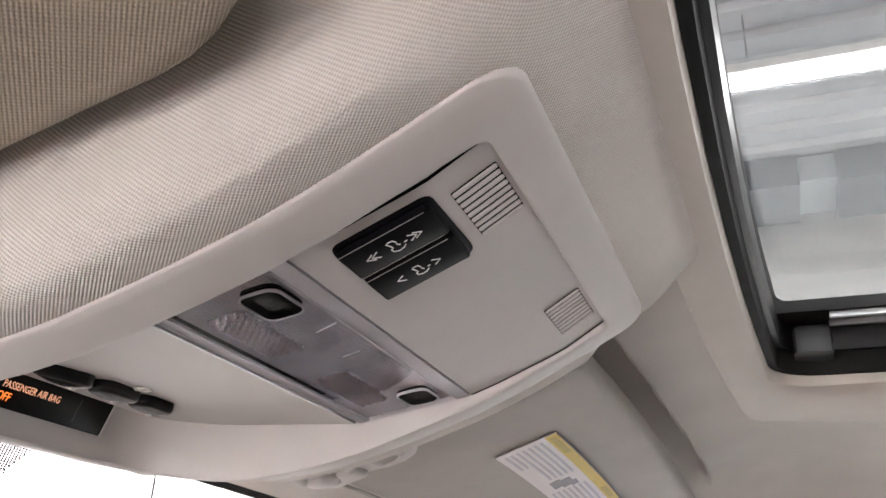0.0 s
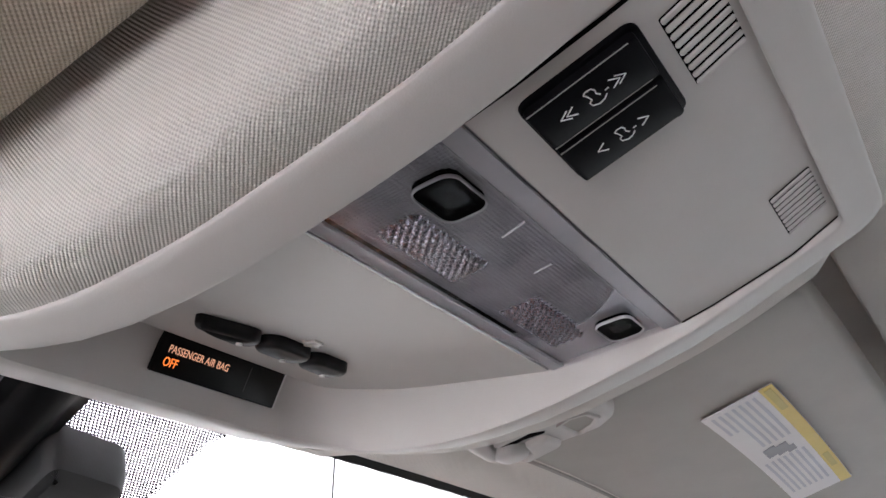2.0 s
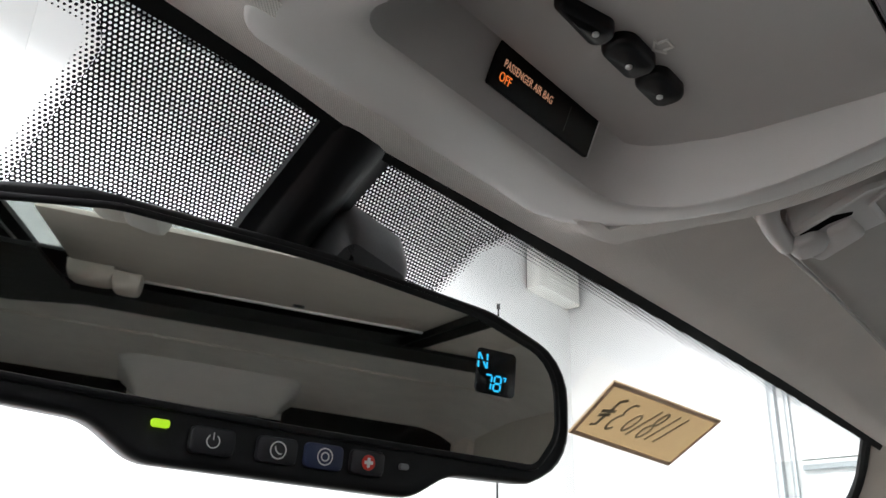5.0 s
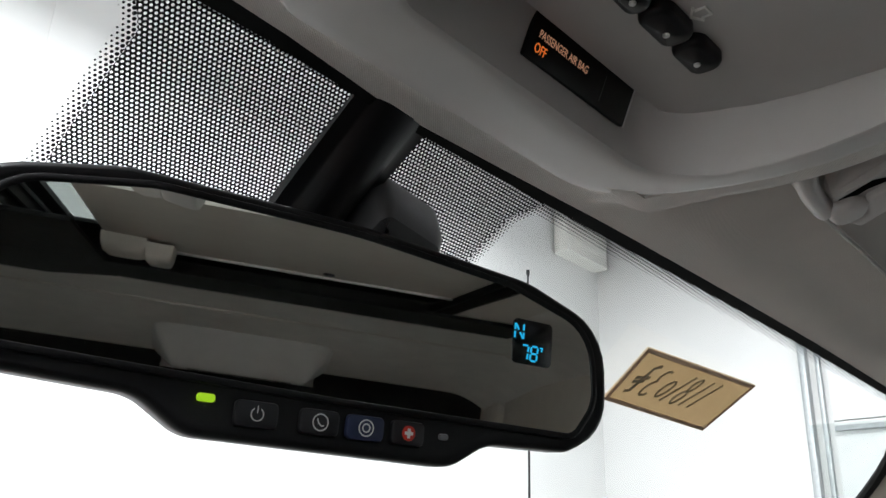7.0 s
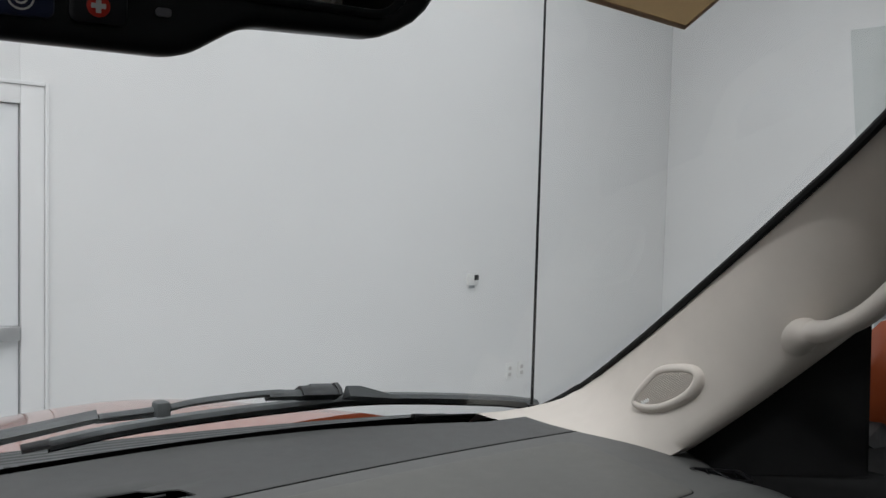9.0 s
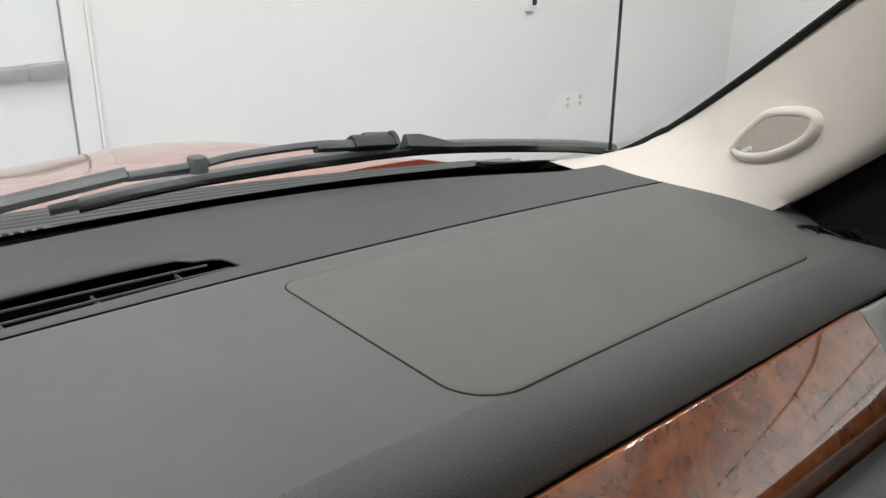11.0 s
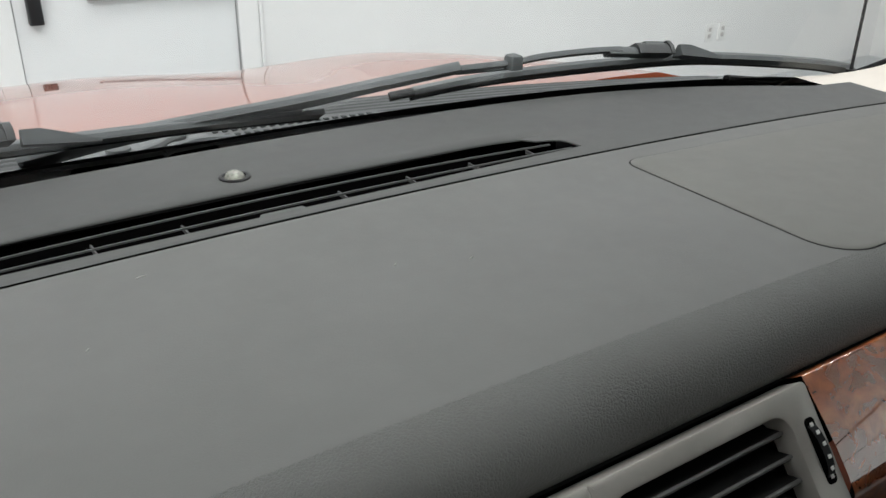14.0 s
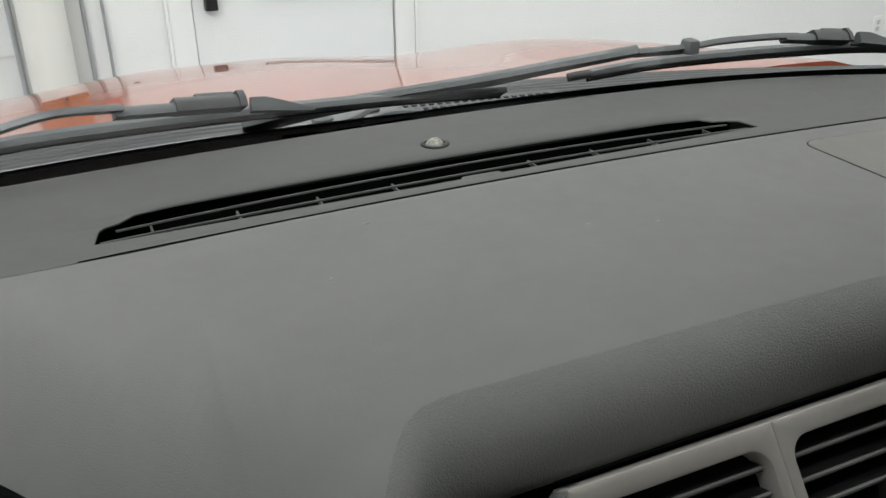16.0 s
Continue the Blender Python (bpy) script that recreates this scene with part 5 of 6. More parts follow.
def stroke(kind):
    """One marker figure as open lines in a cell one unit high."""
    arc = lambda cx, cy, rx, ry, a0, a1, n=12: [(cx + rx * math.cos(a0 + (a1 - a0) * i / n) + 0.3 * ry * math.sin(a0 + (a1 - a0) * i / n), cy + ry * math.sin(a0 + (a1 - a0) * i / n)) for i in range(n + 1)]
    if kind == "1":
        return [[(0.26, 0.5), (0.0, 0.02), (-0.28, -0.5)]]
    if kind == "8":
        return [arc(0.10, 0.24, 0.13, 0.24, -1.3, 5.1), arc(-0.10, -0.24, 0.16, 0.25, 1.8, 8.2)]
    if kind == "0":
        return [arc(0.0, -0.10, 0.17, 0.30, 0.4, 6.7)]
    if kind == "3":
        return [arc(0.08, 0.26, 0.16, 0.19, 1.0, 4.4) + arc(-0.06, -0.20, 0.20, 0.27, 2.2, 5.6)]
    return [[(0.22, 0.52), (-0.02, 0.40), (-0.04, 0.10), (-0.10, -0.42), (-0.30, -0.46)], [(0.18, 0.10), (-0.36, 0.02)], [(0.10, -0.04), (-0.34, -0.12)]]


for ch, cx in (("1", 0.0255), ("1", 0.0150), ("8", 0.0030), ("1", -0.0075), ("0", -0.0190), ("3", -0.0330), ("F", -0.0475)):
    for q in stroke(ch):
        part("writing", ribbon([(cx + 0.023 * a, 0.004 + 0.026 * b) for a, b in q], CM, 0.0020 if ch != "F" else 0.0027, 0.0012, h=0.0002), INK, card, "handwritten figure seen from behind")

# ---------------------------------------------------------------- A-pillars and passenger side
GE = [(0.560, 0.345, 1.885), (0.640, 0.385, 1.845), (0.690, 0.450, 1.793), (0.735, 0.530, 1.735), (0.793, 0.640, 1.656), (0.854, 0.769, 1.563), (0.888, 0.875, 1.487), (0.894, 0.945, 1.445)]
EE = [(0.70, 0.14, 1.915), (0.735, 0.22, 1.86), (0.765, 0.31, 1.79), (0.790, 0.41, 1.700), (0.800, 0.51, 1.605), (0.802, 0.590, 1.530), (0.800, 0.660, 1.468), (0.798, 0.690, 1.43)]
g_path, e_path = smooth_path(GE, 5), smooth_path(EE, 5)


def pillar(side):
    t = thing("a_pillar_trim", "beige moulded windshield pillar trim", "pillar trim", (side * 0.75, 0.5, 1.6), kind="structure")
    lo = []
    base = [Vector(p) for p in ((0.793, 0.68), (0.789, 0.72), (0.781, 0.765), (0.768, 0.81), (0.757, 0.855), (0.752, 0.905), (0.762, 0.965))]
    corner = [Vector(p) for p in ((0.890, 0.885, 1.481), (0.896, 0.920, 1.459), (0.889, 0.960, 1.434), (0.862, 0.984, 1.427), (0.832, 0.992, 1.428), (0.798, 0.996, 1.430))]
    last = 28
    for s in (0.0, 0.06, 0.13, 0.2, 0.28, 0.35, 0.42, 0.5, 0.58, 0.65, 0.72, 0.8, 0.87, 0.92, 1.0, 1.03):
        row = []
        for a, b2 in list(zip(g_path, e_path))[:last + 1]:
            q = max(0.0, min(1.0, s))
            p = a.lerp(b2, q) + Vector((-0.75, -0.1, 0.1)) * 0.031 * max(0.0, math.sin(math.pi * q ** 1.25)) ** 0.65
            if s > 1:
                p = b2 + Vector((0.05, 0.0, 0.0))
            row.append(p)
        if s == 0.0:
            row += corner
        else:
            # the moulding flares out onto the dashboard
            u = (1 - min(1.0, s)) * (len(base) - 1)
            k = min(len(base) - 2, int(u))
            f = base[k].lerp(base[k + 1], u - k)
            f = Vector((f.x + (0.05 if s > 1 else 0.0), f.y, dash_z(f.x, f.y) - 0.004))
            top = row[-1]
            ctl = top + (row[-1] - row[-3]).normalized() * 0.62 * (f - top).length
            row += [top * (1 - v) ** 2 + ctl * 2 * v * (1 - v) + f * v * v for v in (0.17, 0.34, 0.5, 0.67, 0.84, 1.0)]
        lo.append([(side * p.x, p.y, p.z) for p in row])
    part("moulding", loft(lo, ring=False), BEIGE_TRIM, t, angle=80)
    bend = smooth_path([(0.888, 0.875, 1.487), (0.896, 0.920, 1.459), (0.889, 0.960, 1.436), (0.854, 0.986, 1.429), (0.803, 0.998, 1.435), (0.753, 1.001, 1.441), (0.70, 1.002, 1.450)], 5)
    part("seal", tube([(side * (p.x - 0.003), p.y - 0.002, p.z + 0.001) for p in bend], 0.0055, 8), RUBBER, t)
    part("seal", tube([(side * (p.x - 0.003), p.y - 0.002, p.z + 0.001) for p in g_path], 0.0045, 8), RUBBER, t, "black glass seal")
    return t


pillar(1)
pillar(-1)
tw = thing("tweeter", "oval beige tweeter speaker on the pillar", "speaker", (0.77, 0.67, 1.54))
TM = axes((0.8034, 0.6891, 1.5305), (-0.17, -0.858, 0.484), (0.206, 0.449, 0.868))
tp = [Vector(p) * 0.86 for p in ((-0.070, 0.0), (-0.060, -0.013), (-0.020, -0.0275), (0.036, -0.0265), (0.060, -0.013), (0.064, 0.003), (0.046, 0.0165), (0.0, 0.0305), (-0.020, 0.0265), (-0.062, 0.011))]
for _ in range(3):
    tp = [q for a, d in zip(tp, tp[1:] + tp[:1]) for q in (a.lerp(d, 0.25), a.lerp(d, 0.75))]
part("rim", loft([[TM @ Vector((p.x, p.y, z)) for p in inset(tp, e)] for e, z in ((-0.003, -0.02), (-0.0015, 0.0), (0.0, 0.004), (0.0025, 0.0065), (0.005, 0.0070), (0.0075, 0.0058), (0.0085, 0.0035), (0.009, 0.0))]), BEIGE_TRIM, tw, angle=80)
gr = part("grille", plate(inset(tp, 0.0075), TM, 0.0042, 0.0008, -0.02), BEIGE_TRIM, tw, "fine ribbed beige speaker grille")
tq = inset(tp, 0.0085)
for k in range(24):
    yy = -0.0205 + k * 0.00180
    cut = [a.x + (d.x - a.x) * (yy - a.y) / (d.y - a.y) for a, d in zip(tq, tq[1:] + tq[:1]) if (a.y - yy) * (d.y - yy) < 0]
    if len(cut) >= 2 and max(cut) - min(cut) > 0.006:
        part("rib", plate(rect(max(cut) - min(cut), 0.0009, 0.0003, (max(cut) + min(cut)) / 2, yy, 2, 0), TM, 0.0052, 0.0004, 0.003), BEIGE_TRIM, gr)
for k in range(4):
    part("badge_bar", plate(rect(0.0022, 0.0044, 0.0004, -0.040 + 0.0034 * k, -0.0055, 2, 0), TM, 0.0055, 0.0003, 0.003), ICON, tw)

grab = thing("grab_handle", "beige moulded grab handle on the pillar", "grab handle", (0.74, 0.45, 1.66))
gpth = smooth_path([(0.775, 0.522, 1.618), (0.762, 0.504, 1.622), (0.744, 0.480, 1.630), (0.730, 0.445, 1.652), (0.715, 0.395, 1.705), (0.700, 0.330, 1.765), (0.700, 0.285, 1.81), (0.730, 0.25, 1.84)], 6)
rr = [0.0155 - 0.0035 * min(1, i / 10) for i in range(len(gpth))]
part("grip", tube(gpth, rr, 24, 0.8), BEIGE_TRIM, grab)
part("end_cap", tube([(0.805, 0.546, 1.604), (0.790, 0.5345, 1.6105), (0.778, 0.5255, 1.6155), (0.769, 0.5180, 1.6185), (0.763, 0.512, 1.6205), (0.760, 0.5085, 1.6215)], [0.0185, 0.0175, 0.0162, 0.0146, 0.0118, 0.007], 24), BEIGE_TRIM, grab)

# doors: lower panels, black upper trim, and the copper outside mirror
for s in (1,):
    d = thing("front_door", "black upper door trim with open window above", "car door", (s * 0.85, 0.1, 1.0), kind="structure")
    part("panel", slab(min(s * 0.86, s * 0.96), max(s * 0.86, s * 0.96), -0.55, 0.80, 0.45, 1.40, 0.02), TRIM_BLACK, d)
    part("sill_trim", loft([[(s * x, yy, z) for x, z in ((0.97, 1.38), (0.97, 1.475), (0.93, 1.482), (0.86, 1.472), (0.835, 1.44), (0.83, 1.36))] for yy in frange(-0.55, 0.78, 10)], ring=False), TRIM_BLACK, d)
    part("corner_trim", loft([[(s * x, yy, z) for x, yy, z in ((0.845, 0.78, 1.42), (0.835, 0.62, 1.44), (0.85, 0.484, 1.47))], [(s * x, yy, z) for x, yy, z in ((0.86, 0.70, 1.52), (0.838, 0.585, 1.545), (0.845, 0.486, 1.62))], [(s * x, yy, z) for x, yy, z in ((0.86, 0.60, 1.60), (0.835, 0.535, 1.60), (0.835, 0.488, 1.665))]], ring=False), TRIM_BLACK, d, "black window corner trim")
    part("window_frame", tube([(s * 0.80, 0.45, 1.69), (s * 0.765, 0.25, 1.83), (s * 0.745, 0.05, 1.905), (s * 0.735, -0.5, 1.91)], 0.02, 8), TRIM_BLACK, d)
    part("side_pane", loft([[(s * 0.842, yy, 1.475), (s * 0.80, yy, 1.69), (s * 0.745, yy, 1.90)] for yy in (-0.55, 0.483)], ring=False), SIDE_GLASS, d, "tinted side window glass")
    part("b_pillar", loft([[(s * 0.90, y2, 0.5), (s * 0.90, y2, 1.45), (s * 0.73, y2, 1.96)] for y2 in (-0.72, -0.55)], ring=False), BEIGE_TRIM, d)
# unseen wide pillar panel, added to keep left rear light off the lining
lp_ = thing("light_block_pillar", "unseen beige pillar trim added to block light behind the driver", "pillar trim", (-0.85, -0.5, 1.0), kind="structure")
part("panel", thick(loft([[(-0.90, y2, 0.5), (-0.90, y2, 1.45), (-0.73, y2, 1.96)] for y2 in (-0.72, -0.34)], ring=False), 0.02, (-1, 0, 0)), BEIGE_TRIM, lp_)
s = 1
m = thing("outside_mirror", "copper painted outside mirror of the car", "outside mirror", (s * 1.08, 0.5, 1.52))
part("shell", loft([[(s * x, yy + 0.06 * math.sin(t) * w, 1.535 + 0.095 * math.cos(t) * w) for t in frange(0, 2 * math.pi - 0.4, 14)] for x, yy, w in ((0.955, 0.50, 0.5), (0.975, 0.50, 0.9), (1.05, 0.50, 1.0), (1.15, 0.51, 0.95), (1.19, 0.52, 0.6))], cap0=True, cap1=True), PAINT, m)
part("foot", tube([(s * 0.93, 0.52, 1.46), (s * 1.0, 0.51, 1.49)], 0.03, 10), BLACK, m)

# ---------------------------------------------------------------- dashboard
dash = thing("dashboard", "dark grey soft dashboard with wood trim and vents", "dashboard", (0, 0.7, 1.4))
SLOT_Y0, SLOT_Y1, SLOT_X = 0.813, 0.874, 0.276
xs = sorted(set([round(v, 4) for v in frange(-0.9, 0.9, 60)] + [-SLOT_X, SLOT_X, -0.16, -0.165, -0.17, -0.175, -0.18, -0.185, -0.19, -0.195, -0.20, -0.205, -0.215, -0.22, -0.23, -0.245, -0.255, -0.265, -0.285, -0.315, -0.325, -0.335, -0.345]))
xs = [v for v in xs if abs(abs(v) - SLOT_X) < 1e-6 or not 0.245 < abs(v) < 0.296]


def slot_half(y):
    s = (y - SLOT_Y0) / (SLOT_Y1 - SLOT_Y0)
    return 0.288 - 0.010 * s - 0.034 * max(0.0, (s - 0.5) / 0.5) ** 2


def front_pt(x, y):
    xx, yy = x, y
    if abs(abs(x) - SLOT_X) < 1e-6:
        k = 1 if x > 0 else -1
        if SLOT_Y0 - 1e-6 <= y <= SLOT_Y1 + 1e-6:
            xx = k * slot_half(y)
    if 0.805 < y < 0.845 and abs(xx) < 0.32:
        yy += 0.0075 * (xx / 0.28) ** 2 * (1 - abs(y - SLOT_Y0) / 0.035) * (1 if y > 0.812 else 0.6)
    z = dash_z(xx, yy)
    # smooth dish round the slot's ends
    z -= 0.006 * math.exp(-(((abs(xx) - 0.280) / 0.030) ** 2 + ((yy - 0.866) / 0.014) ** 2))
    # rolled front edge of the slot
    if abs(xx) < 0.26 and SLOT_Y1 - 1e-6 <= yy < 0.8825:
        z -= 0.004 * ((0.883 - yy) / 0.009) ** 2
    return (xx, yy, z)


ysf = [0.8005, 0.8035, 0.8065, 0.8098, SLOT_Y0, 0.824, 0.834, 0.842, 0.852, 0.861, 0.868, SLOT_Y1, 0.8753, 0.8768, 0.8793, 0.883, 0.895, 0.91, 0.93, 0.95, 0.962, 0.970, 0.976, 0.979, 0.982]


def slot_skip(x, y):
    return abs(x) < SLOT_X and SLOT_Y0 < y < SLOT_Y1


def front_end(x):
    """Far edge of the pad, short of the glass."""
    e = max(0.0, x - 0.25) if x > 0 else max(0.0, -x - 0.40)
    return max(0.887, 0.976 - 0.42 * e * e)


def seam_k(x):
    """The seam dies away beside the instruments."""
    return max(0.0, min(1.0, (x + 0.36) / 0.10))


def front_edge(x, y):
    if y < 0.801:
        y -= 0.0013 * (1 - seam_k(x))
    drop = 0.0
    if y > 0.9765:
        drop = 0.004 if y < 0.980 else 0.035
    if y > 0.883:
        y = 0.883 + (y - 0.883) * (front_end(x) - 0.883) / 0.093
    p = front_pt(x, y)
    return (p[0], p[1], p[2] - (0.0012 * seam_k(x) if y < 0.802 else 0.0) - drop)


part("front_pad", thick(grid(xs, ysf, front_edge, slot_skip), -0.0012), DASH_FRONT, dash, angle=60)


def lip_back(x):
    """How far the pad runs back towards the driver beside the instruments."""
    return 0.30 * (1 - math.exp(-(max(0.0, -0.150 - x) / 0.115) ** 2))


def rear_pt(x, t):
    y0 = 0.560 - lip_back(x)
    y = y0 + (0.7992 - y0) * t
    return (x, y, dash_z(x, y) - (0.0014 * seam_k(x) if t > 0.999 else 0.0))


part("rear_pad", thick(grid(xs, frange(0, 0.98, 32) + [0.993, 1.0], rear_pt), -0.006), DASH_TOP, dash, angle=60)
part("seam", loft([[(x, 0.7998 + d * max(0.02, min(1.0, (x + 0.20) / 0.14)), dash_z(x, 0.7998) + e - 0.0004 * (1 - seam_k(x + 0.03))) for x in frange(-0.30, 0.80, 44)] for d, e in ((-0.0010, -0.001), (-0.0009, 0.0002), (0.0009, 0.0002), (0.0010, -0.001))], ring=False), DARK, dash)
# padded front lip
LIP = [(0.560, 0.0), (0.554, -0.0004), (0.548, -0.0013), (0.542, -0.0030), (0.536, -0.0060), (0.5305, -0.0102), (0.526, -0.0155), (0.522, -0.0225), (0.5195, -0.030), (0.5205, -0.037), (0.526, -0.043), (0.536, -0.046)]


def lip_k(x):
    """The lip's lower edge runs level while the pad falls away."""
    return max(0.45, min(1.0, (dash_z(x, 0.56) - 1.4425) / 0.0465)) if x > 0 else 1.0


part("lip", loft([[(x, yy - lip_back(x), dash_z(x, 0.56 - lip_back(x)) + dz * lip_k(x)) for x in xs] for yy, dz in LIP], ring=False), DASH_LIP, dash, "grained padded dashboard edge", angle=70)
part("underside", slab(-0.85, 0.85, 0.545, 1.05, 1.34, 1.42, 0.01), DARK, dash)

# defroster slot: trough painted near-black for the shade inside, long vanes, cross ribs
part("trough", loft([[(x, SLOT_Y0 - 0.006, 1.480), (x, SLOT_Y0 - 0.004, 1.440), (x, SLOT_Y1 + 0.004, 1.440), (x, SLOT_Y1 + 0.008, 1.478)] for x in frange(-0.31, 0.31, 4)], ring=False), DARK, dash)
VANE = plain("vane_grey", (0.042, 0.043, 0.042), 0.5, var=0.1)


def vane_y(y0, x):
    return y0 - 0.007 * (x / 0.28) ** 2 * (1 if y0 > 0.84 else 0.2)


for y0, half in ((0.8310, 0.284), (0.8520, 0.272)):
    part("vane", loft([[(x, vane_y(y0, x) + dy, dash_z(x, y0) + dz) for dy, dz in ((-0.0007, -0.0045), (-0.0005, -0.0032), (0.0005, -0.0030), (0.0008, -0.0045))] for x in frange(-half, half, 24)], cap0=True, cap1=True), VANE, dash)
for k in range(-4, 5):
    if k:
        for y0, y1 in ((0.817, 0.8285), (0.8335, 0.8495)):
            part("rib", slab(k * 0.062 - 0.0008, k * 0.062 + 0.0008, y0, y1, 1.4770, 1.4800, 0.0003), VANE, dash)
part("tab", plate(rounded([(-0.019, -0.004, 0.001), (0.021, -0.004, 0.001), (0.017, 0.0065, 0.002), (-0.015, 0.0065, 0.002)], 4, 2), axes((0, SLOT_Y0 - 0.001, 1.4872), (1, 0, 0), (0, 1, 0)), 0.0015, 0.0005, -0.004), DASH_FRONT, dash)

# light sensor
part("sensor_ring", frame_ring(circle(0.0125, 24), circle(0.0090, 24), axes((-0.003, 0.897, dash_z(0, 0.897)), (1, 0, 0), (0, 1, 0)), 0.0012, 0.0005, -0.004), BLACK, dash)
part("sensor_dome", loft([[(-0.003 + 0.0082 * math.cos(a) * math.cos(t), 0.897 + 0.0082 * math.cos(a) * math.sin(t), dash_z(0, 0.897) - 0.001 + 0.0068 * math.sin(a)) for t in frange(0, 2 * math.pi - 2 * math.pi / 20, 19)] for a in frange(0, 1.45, 7)], cap1=True), plain("sensor_dome", (0.22, 0.22, 0.19), 0.10, 0.25, var=0.5, vscale=260), dash, "shiny round light sensor")

# passenger air bag cover, outlined by a groove
ab = [(0.289, 0.772, 0.016), (0.283, 0.557, 0.032), (0.670, 0.574, 0.014), (0.740, 0.768, 0.02)]
abp = rounded(ab, 10, 14)
part("groove", loft([[(p.x, p.y, dash_z(p.x, p.y) + d) for p in inset(abp, e)] for e, d in ((-0.0006, 0.0001), (-0.0003, 0.0003), (0.0014, 0.0003), (0.002, -0.0005))]), plain("groove_dark", (0.018, 0.018, 0.018), 0.8, spec=0.1), dash)
lo = [[(p.x, p.y, dash_z(p.x, p.y) + d) for p in inset(abp, e)] for e, d in ((0.0006, -0.001), (0.0008, 0.0006), (0.0022, 0.0013), (0.005, 0.0016))]
c = Vector((0.5, 0.67))
q5 = inset(abp, 0.005)
for s in (0.85, 0.7, 0.5, 0.3, 0.1):
    lo.append([(c.x + (p.x - c.x) * s, c.y + (p.y - c.y) * s, dash_z(c.x + (p.x - c.x) * s, c.y + (p.y - c.y) * s) + 0.0016) for p in q5])
part("airbag_cover", loft(lo, cap1=True), DASH_COVER, dash, "flush grey air bag cover")

# a few pale fibres lying on the pad
rnd = random.Random(5)
fibres = []
for fx, fy, fl in ((-0.113, 0.767, 0.006), (0.071, 0.682, 0.004), (0.025, 0.699, 0.003), (-0.16, 0.70, 0.003)):
    a = rnd.uniform(-0.9, 0.9)
    fibres.append(tube([(fx + k * fl * math.cos(a), fy + k * fl * math.sin(a) + 0.0006 * (1 - 4 * k * k), dash_z(fx, fy) + 0.0005) for k in (-0.5, -0.2, 0.2, 0.5)], 0.0003, 5))
lint = thing("lint", "tiny pale lint fibres lying on the dashboard", "lint", (0, 0.7, 1.489), kind="stuff")
part("fibres", join(*fibres), plain("pale_lint", (0.28, 0.28, 0.26), 0.9), lint)

# unseen instrument hood beside the pad, added to block light from the driver's side
lo = []
for x in frange(-0.70, -0.405, 8):
    k = math.sin(math.pi * (x + 0.70) / 0.295) ** 0.4 if -0.70 < x < -0.405 else 0.0
    lo.append([(x, y, 1.44 + h * k) for y, h in ((0.34, 0.0), (0.34, 0.10), (0.37, 0.135), (0.44, 0.14), (0.56, 0.105), (0.70, 0.04))])
part("shading_hood", loft(lo, ring=False), DASH_TOP, dash, angle=60)
# instrument hood end beside the centre vents
part("hood_end", plate(rect(0.030, 0.07, 0.012), axes((-0.100, 0.500, 1.418), (1, 0, 0), (0, 0.625, 0.78)), 0.016, 0.006), DASH_LOW, dash)

# centre vents
BZ = axes((0, 0.5115, 1.4535), (1, 0, 0), (0, 0.625, 0.78))
rings = [(-0.108, 0.0165, [(-0.098, 0.0088)]), (0.0165, 0.1795, [(0.0242, 0.1565)])]
geo = []
for x0, x1, ((a0, a1),) in rings:
    outer = rounded([(x0, -0.125, 0.0008), (x1, -0.125, 0.0008), (x1, 0.0, 0.0008 if x1 < 0.1 else 0.003), (x0, 0.0, 0.0008)], 8, 4)
    inner = rounded([(a0, -0.115, 0.012), (a1, -0.115, 0.012), (a1, -0.0115, 0.012), (a0, -0.0115, 0.012)], 8, 4)
    geo.append(frame_ring(outer, inner, BZ, 0.004, 0.0012, -0.012))
part("vent_bezel", join(*geo), SILVER, dash, "satin silver vent surround")
part("vent_back", plate(rect(0.30, 0.13, 0.002, 0.03, -0.064), BZ, -0.032, 0.001, -0.036), DARK, dash)


def vane_geo(x0, x1, v, w=0.020, tilt=0.5, th=0.0016):
    """One louvre, leaning back into the opening."""
    a = Vector((0, math.cos(tilt), -math.sin(tilt)))
    pts = []
    for x in (x0, x1):
        r = []
        for s, t in ((0.0, th), (0.0, -th), (1.0, -th * 0.6), (1.0, th * 0.6)):
            p = Vector((x, v, -0.004)) + Vector((0, 0.35, -0.94)) * w * s + Vector((0, 0.94, 0.35)) * t
            r.append(BZ @ p)
        pts.append(r)
    return loft(pts, cap0=True, cap1=True)


# blades painted near-black as if unlit; paler grey paints the highlight on their edges
LOUVRE = plain("louvre_shaded", (0.012, 0.012, 0.012), 0.5, var=0.1, grain=0.1, spec=0.25)
LOUVRE_GLINT = plain("louvre_edge_glint", (0.12, 0.12, 0.118), 0.4, var=0.1)


def louvre(a0, a1, v, w=0.020):
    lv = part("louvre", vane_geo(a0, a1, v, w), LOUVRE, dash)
    # thin pale tube stands in for the edge highlight
    part("edge", tube([BZ @ Vector((a0, v + 0.0006, -0.0036)), BZ @ Vector((a1, v + 0.0006, -0.0036))], 0.0013, 8), LOUVRE_GLINT, lv, "painted highlight along the louvre edge")


